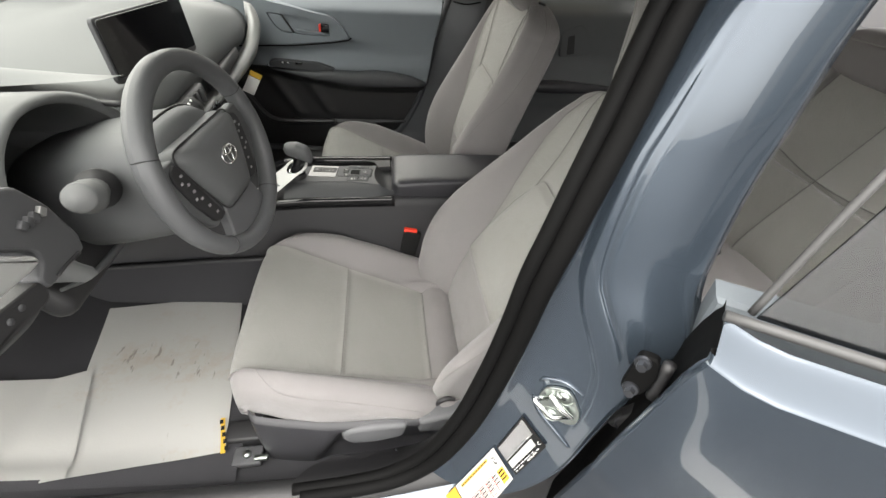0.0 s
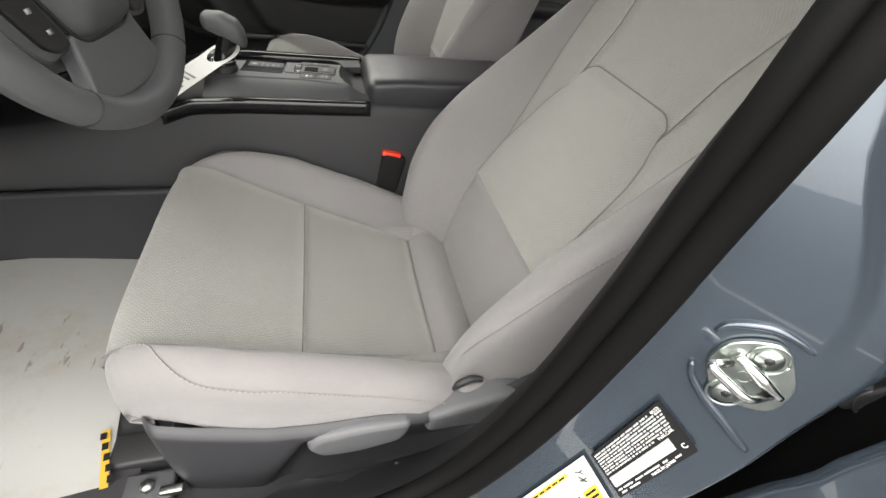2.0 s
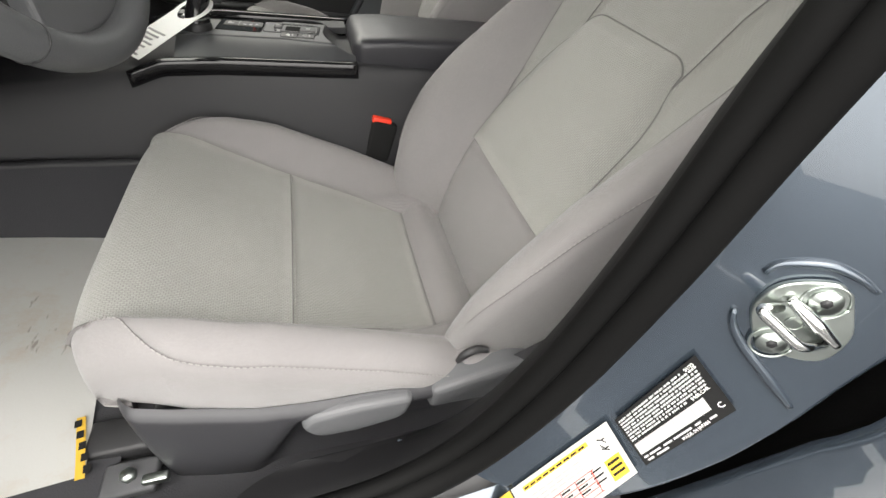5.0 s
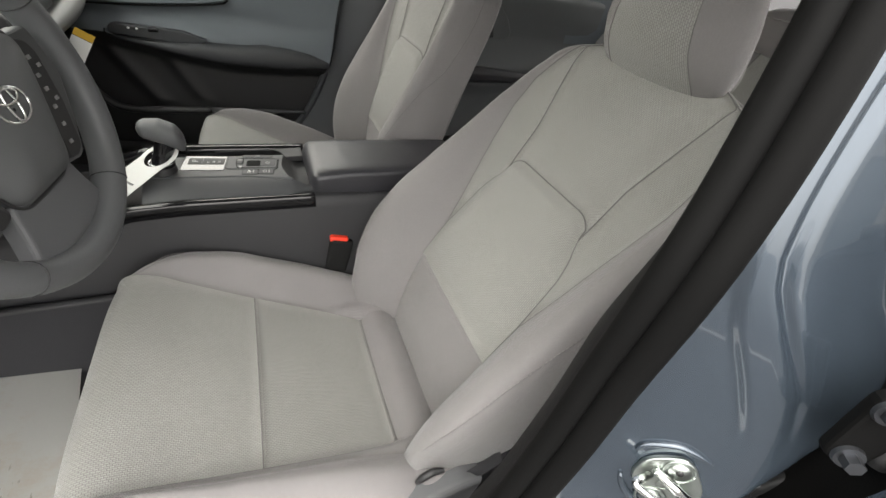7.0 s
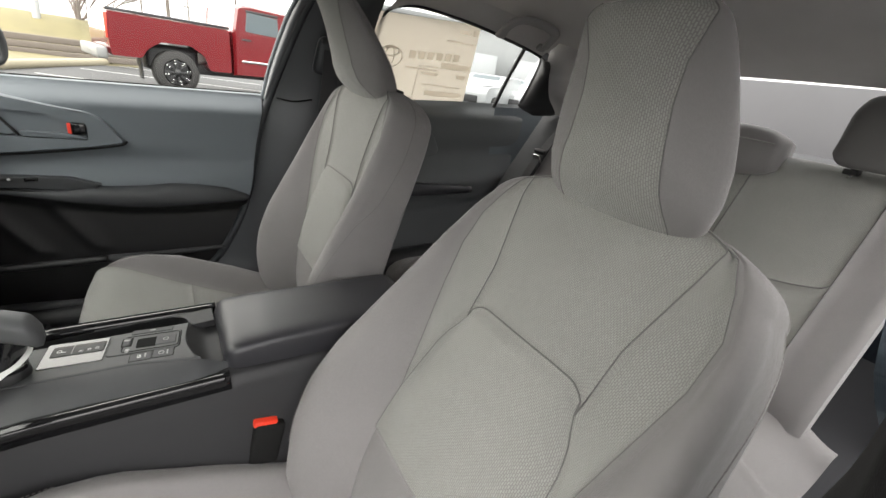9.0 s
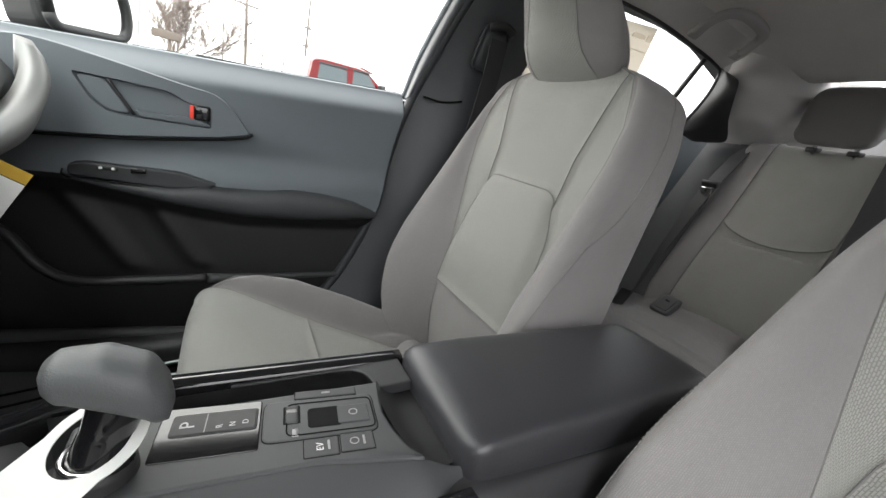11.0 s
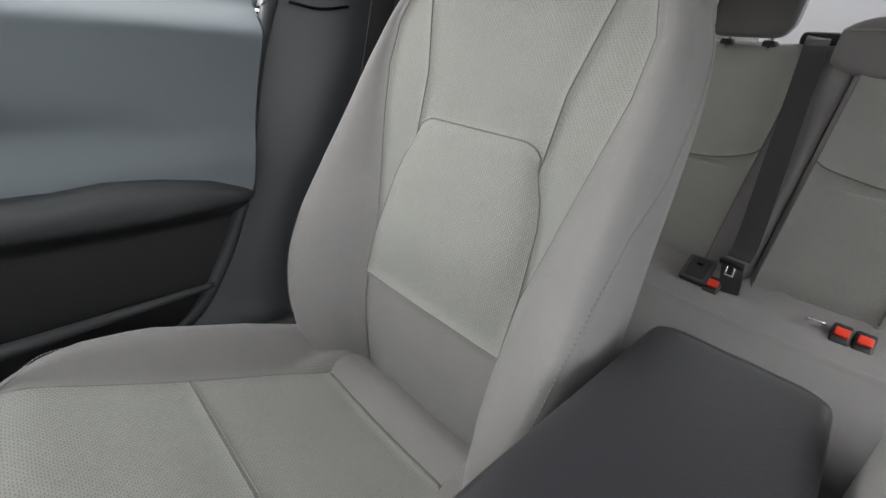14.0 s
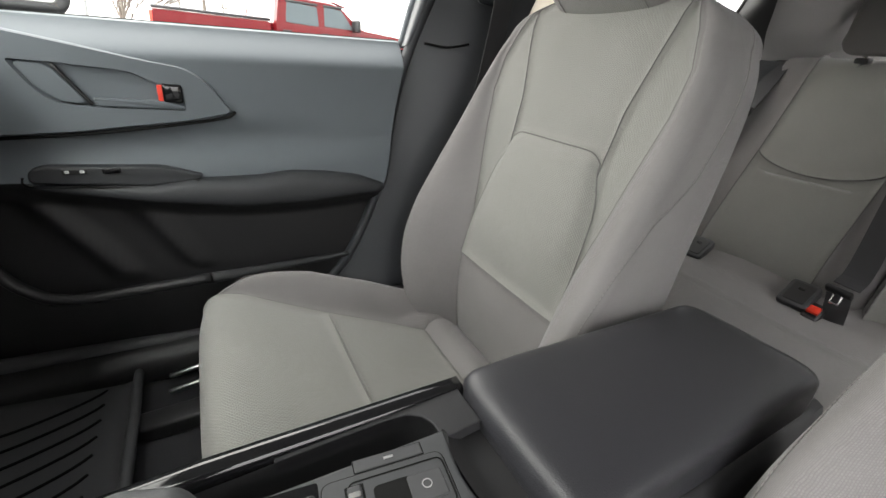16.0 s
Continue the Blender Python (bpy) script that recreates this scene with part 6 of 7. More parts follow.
# driver's end of the dashboard
EA = axes((-0.165, 0, 0), (0, 1, 0), (0, 0, 1))
part("end_panel", slab(rounded([(-0.6867, 1.0697), (-0.638, 1.0489), (-0.6153, 1.0106), (-0.6007, 0.9581), (-0.606, 0.9365), (-0.6798, 0.9374), (-0.6842, 0.9527), (-0.6663, 0.9688), (-0.667, 0.9828), (-0.7236, 1.0312)], 0.006, 4), EA, 0.035, 0.005, 3), PLASTIC, dash)
part("switch_row", slab(rounded([(-0.6675, 1.0174), (-0.6259, 1.0146), (-0.6235, 1.006), (-0.6612, 1.0065)], 0.002, 3), EA @ Matrix.Translation((0, 0, 0.002)), 0.008, 0.001), DARK, dash)
for k, (y, z) in enumerate([(-0.6623, 1.0148), (-0.6533, 1.0142), (-0.6441, 1.0135), (-0.6323, 1.0128)]):
    part("dash_switch", box((0.006, 0.010, 0.010), pose(-0.162, y, z, 38, 0, 0), 0.001), SILVER if k == 3 else PLASTIC, dash)
part("vent_blade", slab(rounded([(-0.7269, 1.0278), (-0.6712, 0.9807), (-0.6701, 0.9714), (-0.685, 0.9707), (-0.7449, 0.9781), (-0.7718, 0.9811)], 0.006, 4), EA @ Matrix.Translation((0, 0, 0.004)), 0.02, 0.006, 3), BRIGHTVENT, dash, "satin silver vent trim")
part("end_cap", slab(rounded([(-0.7767, 0.9712), (-0.7243, 0.9598), (-0.68, 0.9515), (-0.6784, 0.94), (-0.6828, 0.9287), (-0.6934, 0.9259), (-0.7685, 0.932), (-0.8086, 0.938)], 0.004, 4), EA @ Matrix.Translation((0, 0, -0.003)), 0.025, 0.004, 2), DARK, dash)
for y, z in [(-0.7184, 0.9487), (-0.7373, 0.9481)]:
    part("clip", tube([(-0.169, y, z), (-0.1665, y, z)], [0.0045, 0.0038], 3, 16), PLASTIC, dash)
part("end_crease", tube([(-0.1635, y, z) for y, z in [(-0.62, 0.9416), (-0.6423, 0.9437), (-0.6639, 0.9436)]], 0.0022, 12, 6), DARK, dash)

# screen
scr = thing("touch_screen", "wide black dashboard screen, switched off", "screen")
SM = axes((-0.300, -0.140, 0.984), (0.21, 0.98, -0.02), (-0.004, 0.0, 0.12))
ol = rounded([(0, 0), (0.285, 0), (0.280, 0.120), (0, 0.120)], 0.012, 6)
part("bezel", slab(ol, SM, 0.010, 0.003, 3), PLASTIC, scr)
ol = rounded([(0.005, 0.012), (0.279, 0.012), (0.275, 0.116), (0.005, 0.116)], 0.008, 6)
part("glass", slab(ol, SM @ Matrix.Translation((0, 0, 0.0025)), 0.004, 0.001), SCREEN, scr)

# steering wheel
C = Vector((-0.080, -0.347, 0.9275))
nrm = Vector((math.cos(0.2285) * math.cos(-0.147), math.cos(0.2285) * math.sin(-0.147), math.sin(0.2285)))
a_ = Vector((0, 0, 1)).cross(nrm).normalized()
b_ = nrm.cross(a_)
WM = Matrix((a_, b_, nrm)).transposed().to_4x4()
WM.translation = C
wheel = thing("steering_wheel", "black leather steering wheel with spoke switches", "steering wheel")


def wpt(x, y, z):
    return tuple(WM @ Vector((x, y, z)))


rings = []
for th in np.linspace(0, 2 * np.pi, 97)[:-1]:
    ring = []
    for q in np.linspace(0, 2 * np.pi, 16, endpoint=False):
        r = 0.1605 + 0.0165 * math.copysign(abs(math.cos(q)) ** 0.85, math.cos(q))
        ring.append(wpt(r * math.cos(th), r * math.sin(th), 0.0185 * math.copysign(abs(math.sin(q)) ** 0.85, math.sin(q))))
    rings.append(ring)
P = np.array(rings + rings[:1])
part("rim", sheet(np.transpose(P, (1, 0, 2))[np.r_[0:16, 0]], flip=False), WHEELSKIN, wheel)
for th in (radians(155), radians(25), radians(232), radians(308)):
    loop = [wpt((0.1605 + 0.0172 * math.cos(q)) * math.cos(th), (0.1605 + 0.0172 * math.cos(q)) * math.sin(th), 0.0192 * math.sin(q)) for q in np.linspace(0, 2 * np.pi, 20)]
    part("rim_seam", tube(loop, 0.0009, 20, 5, False), DARK, wheel)
hub = rounded([(-0.104, 0.058), (0.104, 0.058), (0.084, 0.0), (0.047, -0.082), (-0.047, -0.082), (-0.084, 0.0)], [0.03, 0.03, 0.02, 0.02, 0.02, 0.02], 7)
rows = []
for k, (sc_, h) in enumerate(((1.0, -0.03), (1.0, -0.008), (0.97, 0.006), (0.90, 0.017), (0.7, 0.026), (0.4, 0.030), (0.02, 0.031))):
    rows.append([wpt(x * sc_, y * sc_ - 0.004, h - 0.006) for x, y in hub])
part("airbag_pad", sheet(np.array(rows), wrap=True), SHROUD, wheel, "charcoal airbag cover")
part("pad_line", tube([wpt(x, y - 0.004, 0.0) for x, y in hub + hub[:1]], 0.0018, len(hub) + 1, 6, False), DARK, wheel)
for s in (-1, 1):
    ol = rounded([(s * 0.084, 0.044), (s * 0.150, 0.046), (s * 0.152, -0.004), (s * 0.118, -0.060), (s * 0.094, -0.090), (s * 0.050, -0.084)], 0.010, 5)
    part("spoke", slab(ol, WM @ Matrix.Translation((0, 0, -0.003)), 0.020, 0.005, 3), SHROUD, wheel)
    ol = rounded([(s * 0.101, 0.040), (s * 0.118, 0.034), (s * 0.124, 0.020), (s * 0.114, -0.030), (s * 0.094, -0.076), (s * 0.078, -0.084), (s * 0.060, -0.080)], 0.006, 5)
    part("switch_pod", slab(ol, WM @ Matrix.Translation((0, 0, 0.0015)), 0.008, 0.002), DARK, wheel, "black switch pod")
    for x, y in ((0.104, 0.020), (0.112, 0.010), (0.100, 0.002), (0.098, -0.012), (0.104, -0.024), (0.092, -0.030), (0.086, -0.048), (0.078, -0.066)):
        part("switch_mark", box((0.006, 0.004, 0.001), WM @ pose(s * x, y, 0.0020), 0), GREYINK, wheel)
ol = rounded([(-0.056, -0.074), (0.056, -0.074), (0.064, -0.105), (0.080, -0.146), (-0.080, -0.146), (-0.064, -0.105)], [0.01, 0.01, 0.02, 0.008, 0.008, 0.02], 6)
part("lower_spoke", slab(ol, WM @ Matrix.Translation((0, 0, 0.0)), 0.018, 0.005, 3), LEVER, wheel, "grey lower wheel spoke")
EM = WM @ Matrix.Translation((0, 0.0, 0.0262))
for rx, ry, cy in ((0.023, 0.0155, 0.0), (0.0075, 0.0150, 0.0), (0.0150, 0.0062, 0.0075)):
    part("badge", tube([tuple(EM @ Vector((rx * math.cos(q), cy + ry * math.sin(q), 0))) for q in np.linspace(0, 2 * np.pi, 40)], 0.0014, 40, 6, False), CHROME, wheel, "bright oval badge")
# column shroud and stalks
col = thing("steering_column", "grey plastic steering column cover with stalks", "steering column")
rings = []
for d, hw, hh in ((0.022, 0.060, 0.055), (0.026, 0.098, 0.088), (0.045, 0.108, 0.098), (0.12, 0.116, 0.100), (0.20, 0.118, 0.10), (0.30, 0.115, 0.095)):
    rings.append([wpt(hw * math.copysign(abs(math.cos(q)) ** 0.7, math.cos(q)), -0.012 + hh * math.copysign(abs(math.sin(q)) ** 0.7, math.sin(q)), -d) for q in np.linspace(0, 2 * np.pi, 40, endpoint=False)])
part("shroud", loft(rings), SHROUD, col)
part("shroud_line", tube([wpt(0.110 * math.copysign(abs(math.cos(q)) ** 0.7, math.cos(q)), -0.012 + 0.100 * math.copysign(abs(math.sin(q)) ** 0.7, math.sin(q)), -0.052) for q in np.linspace(0, 2 * np.pi, 41)], 0.0025, 41, 6, False), DARK, col)
part("stalk", tube([(-0.225, -0.455, 0.935), (-0.195, -0.505, 0.955), (-0.180, -0.545, 0.975)], [0.020, 0.018, 0.022], 16, 14), DASH, col)
part("stalk_tip", tube([(-0.183, -0.530, 0.967), (-0.174, -0.560, 0.983)], [0.024, 0.019], 6, 16), DASH, col)
part("stalk_collar", tube([(-0.222, -0.452, 0.934), (-0.208, -0.474, 0.945)], 0.030, 6, 18), DARK, col)
part("stalk", tube([(-0.215, -0.245, 0.905), (-0.205, -0.16, 0.915), (-0.195, -0.10, 0.925)], [0.018, 0.017, 0.022], 16, 14), DARK, col)
for k in range(3):
    part("stalk_mark", box((0.005, 0.008, 0.002), pose(-0.190, -0.150 + 0.018 * k, 0.938 + 0.002 * k, 0, 30, 0), 0), WHITE, col)

tg = thing("hang_tag", "white and yellow paper tag hanging from the dashboard", "tag")
tm = axes((-0.224, 0.452, 0.812), (0.72, 0.35, -0.60), (0.35, 0.25, 0.80))
part("card", slab([(-0.005, -0.055), (0.035, -0.055), (0.035, 0.0), (-0.005, 0.0)], tm, 0.001, 0), WHITE, tg)
part("header", slab([(-0.005, 0.001), (0.035, 0.001), (0.035, 0.018), (-0.005, 0.018)], tm, 0.001, 0), YELLOW, tg)
# ---- fittings on the driver's door jamb ----
def quad(name, pts, thick, material, parent, lift=0.0, label=""):
    """A thin plate on four points."""
    a, b, c, d = [Vector(p) for p in pts]
    nrm_ = (b - a).cross(d - a).normalized()
    if nrm_.y > 0:
        nrm_ = -nrm_
    v = [p + nrm_ * (lift + k) for k in (0.0, thick) for p in (a, b, c, d)]
    return part(name, mesh(v, [(3, 2, 1, 0), (4, 5, 6, 7), (0, 1, 5, 4), (1, 2, 6, 5), (2, 3, 7, 6), (3, 0, 4, 7)], False), material, parent, label)


def spot(pts, u, v):
    a, b, c, d = [Vector(p) for p in pts]
    return (1 - v) * ((1 - u) * a + u * b) + v * ((1 - u) * d + u * c)


def cell(pts, u0, v0, u1, v1):
    return [spot(pts, u0, v0), spot(pts, u1, v0), spot(pts, u1, v1), spot(pts, u0, v1)]


LABELPAPER = mat("label_paper", (0.38, 0.375, 0.36), 0.6, var=0.06, var_scale=30)
PALEINK = mat("pale_print", (0.42, 0.42, 0.42), 0.7)
JN = Vector((-0.60, -0.77, 0.2)).normalized()
BL = [Vector(p) + JN * 0.004 for p in ((0.3770, -0.7627, 0.5984), (0.4069, -0.7617, 0.6916), (0.4396, -0.7960, 0.6577), (0.4062, -0.7948, 0.5619))]
cl = thing("data_plate", "black printed data plate with a bar code strip", "label")
quad("plate", BL, 0.0006, INK, cl)
rnd = random.Random(4)
for k in range(8):
    u = 0.03
    while u < (0.80 if k == 0 else 0.70 if k == 7 else 0.93):
        w = rnd.uniform(0.012, 0.034)
        quad("print_bar", cell(BL, u, 0.058 + 0.058 * k, min(0.95, u + w), 0.088 + 0.058 * k), 0.0003, PALEINK, cl, 0.0008)
        u += w + rnd.choice((0.006, 0.006, 0.018))
BU, BV = (BL[1] - BL[0]).normalized(), (BL[3] - BL[0]).normalized()
for word, u, v in (("01/23", 0.90, 0.072), ("PASS.CAR", 0.845, 0.48), ("MADE IN JAPAN", 0.62, 0.925), ("C", 0.93, 0.80)):
    letters(word, 0.0072 if word == "C" else 0.0042, axes(spot(BL, u, v) + JN * 0.0016, BU, -BV), WHITE, cl)
quad("bar_code", cell(BL, 0.03, 0.56, 0.84, 0.78), 0.0004, LABELPAPER, cl, 0.0008)
for k in range(26):
    u = 0.05 + 0.029 * k
    quad("bar", cell(BL, u, 0.575, u + rnd.uniform(0.006, 0.016), 0.765), 0.0003, GREYINK, cl, 0.0013)
for u, w, v in ((0.04, 0.05, 0.84), (0.11, 0.13, 0.84), (0.28, 0.10, 0.84), (0.40, 0.20, 0.84), (0.64, 0.06, 0.84), (0.06, 0.07, 0.915), (0.17, 0.14, 0.915), (0.78, 0.07, 0.88)):
    quad("print_bar", cell(BL, u, v, u + w, v + 0.032), 0.0004, PALEINK, cl, 0.0008)
WL = [Vector(p) + JN * 0.004 for p in ((0.3162, -0.7563, 0.4402), (0.3721, -0.7602, 0.5929), (0.4029, -0.7957, 0.5489), (0.3514, -0.8015, 0.3720))]
tlb = thing("tyre_label", "white and yellow printed tyre information label", "label")
quad("plate", WL, 0.0006, LABELPAPER, tlb)
quad("header", cell(WL, 0.12, 0.07, 0.80, 0.145), 0.0004, YELLOW, tlb, 0.0008)
quad("side_box", cell(WL, 0.84, 0.52, 0.965, 0.90), 0.0004, YELLOW, tlb, 0.0008)
for k in range(9):
    quad("print_bar", cell(WL, 0.135 + 0.073 * k, 0.095, 0.188 + 0.073 * k, 0.122), 0.0003, INK, tlb, 0.0013)
for k in range(3):
    for j in range(6):
        quad("print_bar", cell(WL, 0.16 + 0.09 * j, 0.26 + 0.07 * k, 0.23 + 0.09 * j, 0.285 + 0.07 * k), 0.0003, GREYINK, tlb, 0.0008)
for k in range(5):
    quad("rule", cell(WL, 0.08, 0.50 + 0.1 * k, 0.74, 0.508 + 0.1 * k), 0.0003, RED, tlb, 0.0008)
    quad("rule", cell(WL, 0.08 + 0.16 * k, 0.50, 0.086 + 0.16 * k, 0.90), 0.0003, RED, tlb, 0.0008)
    for j in range(3):
        quad("print_bar", cell(WL, 0.11 + 0.15 * k, 0.54 + 0.1 * j, 0.20 + 0.15 * k, 0.565 + 0.1 * j), 0.0003, INK, tlb, 0.0008)
for k in range(3):
    quad("print_bar", cell(WL, 0.855, 0.57 + 0.10 * k, 0.95, 0.61 + 0.10 * k), 0.0003, INK, tlb, 0.0013)
for k, ch in enumerate("YK"):
    letters(ch, 0.011, axes(spot(WL, 0.90, 0.18 + 0.14 * k) + JN * 0.0015, Vector(WL[3]) - Vector(WL[0]), -(Vector(WL[1]) - Vector(WL[0]))) @ pose(0, 0, 0, 0, 0, 180), INK, tlb)
YL = [spot(WL, -0.36, 0.0), spot(WL, -0.02, 0.0), spot(WL, -0.02, 0.75), spot(WL, -0.36, 0.75)]
quad("caution_box", YL, 0.0006, YELLOW, tlb)

stk = thing("door_striker", "zinc-plated steel door striker with a bent hoop", "striker")
so = [Vector(p) for p in ((0.4197, -0.7635, 0.7433), (0.4262, -0.7628, 0.7653), (0.4382, -0.7697, 0.7748), (0.4520, -0.7792, 0.7796), (0.4590, -0.7865, 0.7723), (0.4691, -0.8012, 0.7463), (0.4643, -0.8041, 0.7206), (0.4489, -0.7937, 0.7144), (0.4294, -0.7776, 0.7179))]
SMx = axes(sum(so, Vector()) / 9, Vector((0.77, -0.60, 0.0)), Vector((0.1, 0.1, 1)))
loc = [SMx.inverted() @ p for p in so]
part("base_plate", slab(rounded([(p.x, p.y) for p in loc], 0.010, 5), SMx, 0.004, 0.0014, 3), STEEL, stk)


def disc(c, r0, r1, h0, h1, sides):
    """A low round boss standing on the striker's plate."""
    return tube([tuple(SMx @ Vector((c.x, c.y, h0))), tuple(SMx @ Vector((c.x, c.y, h1)))], [r0, r1], 3, sides)


def hoop_ring(c, r):
    return [tuple(SMx @ Vector((c.x + r * math.cos(a), c.y + r * math.sin(a), 0.0004))) for a in np.linspace(0, 2 * np.pi, 29)]


def bent(pts, r, n=6):
    """A polyline with rounded bends."""
    out_ = [Vector(pts[0])]
    for p0, p1, p2 in zip(pts, pts[1:], pts[2:]):
        a, b, c = Vector(p0), Vector(p1), Vector(p2)
        s, e = b + (a - b).normalized() * r, b + (c - b).normalized() * r
        for t in np.linspace(0, 1, n):
            out_.append((1 - t) ** 2 * s + 2 * t * (1 - t) * b + t * t * e)
    return [tuple(p) for p in out_ + [Vector(pts[-1])]]


hp = [Vector(p) for p in ((0.4303, -0.7720, 0.7521), (0.4064, -0.7738, 0.7577), (0.4305, -0.7965, 0.7412), (0.4558, -0.7957, 0.7372))]
part("hoop", tube(bent(hp, 0.007), 0.0036, 18, 12, False), CHROME, stk)
gb = [Vector(p) for p in ((0.4318, -0.7722, 0.7605), (0.4452, -0.7863, 0.7515), (0.4592, -0.8002, 0.7405))]
part("guard_bar", tube([gb[0], gb[1] + JN * 0.003, gb[2]], [0.0030, 0.0046, 0.0052, 0.0040, 0.0028], 20, 12), CHROME, stk)
for p in ((0.4489, -0.7807, 0.7644), (0.4369, -0.7822, 0.7229)):
    c = SMx.inverted() @ Vector(p)
    part("washer_ring", tube(hoop_ring(c, 0.0128), 0.0011, 29, 6, False), STEEL, stk)
    part("screw", disc(c, 0.0098, 0.0088, -0.001, 0.0020, 24), STEEL, stk)
    part("screw_socket", disc(c, 0.0036, 0.0036, 0.0016, 0.0023, 6), DARK, stk)
part("pilot_hole", tube(hoop_ring(SMx.inverted() @ Vector((0.4418, -0.7808, 0.7431)), 0.0052), 0.0006, 29, 5, False), STEEL, stk)
part("jamb_bead", tube([Vector(p) for p in ((0.4161, -0.7583, 0.7374), (0.4182, -0.7628, 0.7263), (0.4273, -0.7736, 0.7121), (0.4455, -0.7925, 0.6940), (0.4637, -0.8113, 0.6759))], [0.0022, 0.0036, 0.0040, 0.0040, 0.0024], 24, 10), PAINT, bp)
part("jamb_bead", tube([Vector(p) for p in ((0.4217, -0.7546, 0.7686), (0.4273, -0.7565, 0.7780), (0.4458, -0.7689, 0.7857), (0.4603, -0.7808, 0.7834), (0.4700, -0.7890, 0.7780))], [0.0020, 0.0032, 0.0032, 0.0020], 24, 10), PAINT, bp)


# ---- driver's floor ----
def lay(pts, lift=0.006, n=18):
    """A sheet of paper lying over the floor, from four corners."""
    (a, b, c, d) = [np.array(p) for p in pts]
    G = []
    for v in np.linspace(0, 1, n):
        row = []
        for u in np.linspace(0, 1, n):
            p = (1 - v) * ((1 - u) * a + u * b) + v * ((1 - u) * d + u * c)
            z = float(floor_z(p[0])) + lift + 0.003 * noise.noise(Vector((p[0] * 9, p[1] * 9, lift * 90))) + 0.02 * ss(-0.60, -0.66, p[1])
            row.append((p[0], p[1], z))
        G.append(row)
    return sheet(np.array(G), flip=True)


mt = thing("floor_mat", "black carpet floor mat under the paper", "floor mat")
G = np.array([[(x, y, floor_z(x) + 0.008 + 0.006 * math.sin(min(1, (min(y + 0.66, -0.15 - y)) / 0.02) * 1.57)) for y in np.linspace(-0.66, -0.15, 20)] for x in np.linspace(-0.62, -0.14, 24)])
part("mat", sheet(G), CARPET, mt)
ppr = thing("paper_mat", "white protective paper over the driver's floor, scuffed and dirty", "paper")
part("paper", lay([(-0.548, -0.205), (-0.235, -0.130), (-0.170, -0.60), (-0.47, -0.66)], 0.020), PAPER, ppr)
pp2 = thing("paper_mat", "white protective paper flap by the pedals, creased", "paper")
part("paper", lay([(-0.66, -0.47), (-0.50, -0.40), (-0.43, -0.655), (-0.70, -0.655)], 0.026), PAPER, pp2)
yb = thing("warning_tape", "yellow printed edge tape on the paper", "tape")
part("tape", lay([(-0.196, -0.525), (-0.187, -0.523), (-0.167, -0.605), (-0.176, -0.607)], 0.024, 6), YELLOW, yb)
for k in range(5):
    part("print_bar", lay([(-0.196 + 0.006 * k, -0.530 - 0.015 * k), (-0.189 + 0.006 * k, -0.528 - 0.015 * k), (-0.187 + 0.006 * k, -0.538 - 0.015 * k), (-0.194 + 0.006 * k, -0.540 - 0.015 * k)], 0.0255, 3), INK, yb)
# passenger's rubber tray mat
pm = thing("floor_mat", "black moulded rubber floor mat with a raised edge", "floor mat")
G = []
for x in np.linspace(-0.72, -0.165, 40):
    row = []
    for y in np.linspace(0.17, 0.70, 30):
        e = min(y - 0.17, 0.70 - y, -0.165 - x)
        row.append((x, y, floor_z(x) + 0.008 + 0.030 * (1 - ss(0.0, 0.022, e))))
    G.append(row)
TRAYM = mat("tray_rubber", (0.050, 0.051, 0.054), 0.6, grain=0.4, grain_scale=300)
part("tray", sheet(np.array(G)), TRAYM, pm)
for k in range(10):
    y = 0.680 - 0.041 * k
    pts = [(-0.222, y), (-0.240, y - 0.018), (-0.276, y - 0.042), (-0.34, y - 0.075), (-0.42, y - 0.10)]
    part("rib", tube([(x, max(yy, 0.20), floor_z(x) + 0.009) for x, yy in pts], 0.0026, 14, 6), INK, pm)
part("edge_bead", tube([(-0.165, 0.18, floor_z(-0.165) + 0.038), (-0.160, 0.45, floor_z(-0.16) + 0.040), (-0.165, 0.69, floor_z(-0.165) + 0.038)], 0.009, 20, 8), TRAYM, pm)

TRIMGREY = mat("grey_moulding", (0.055, 0.055, 0.055), 0.5, grain=0.2, grain_scale=600)
BOLT = mat("dark_bolt", (0.11, 0.115, 0.125), 0.30, metal=0.9)
# ---- open rear door on the driver's side ----
od = thing("rear_door", "open slate blue rear door on the driver's side", "car door")
th = radians(33)
DM = axes((0.515, -0.842, 0), (math.cos(th), -math.sin(th), 0), (0, 0, 1))  # x along the door, y up, z outwards
rows = []
for u in np.linspace(0, 1, 40):
    row = []
    for v in np.r_[np.linspace(0, 0.96, 30), np.linspace(0.965, 1, 22)]:
        z = 0.32 + v * 0.665
        x0 = np.interp(z, [0.3, 0.6, 0.8, 0.95, 1.0], [-0.055, -0.03, -0.010, 0.008, 0.03])
        out = 0.050 * math.sin(v * math.pi * 0.5) + 0.004 * bump_at(v, 0.55, 0.03) - 0.050 * ss(0.972, 1.0, v)
        out -= 0.02 * (1 - ss(0, 0.04, u))
        row.append(tuple(DM @ Vector((x0 + u * 1.0, z, out))))
    rows.append(row)
part("outer_skin", sheet(np.array(rows)), PAINT, od)
turn3 = DM.to_3x3()
part("front_edge", sheet(np.array([[p, tuple(Vector(p) + turn3 @ Vector((-0.004, 0, -0.004))), tuple(Vector(p) + turn3 @ Vector((-0.003, 0, -0.010)))] for p in rows[0][:40]])), PAINT, od)
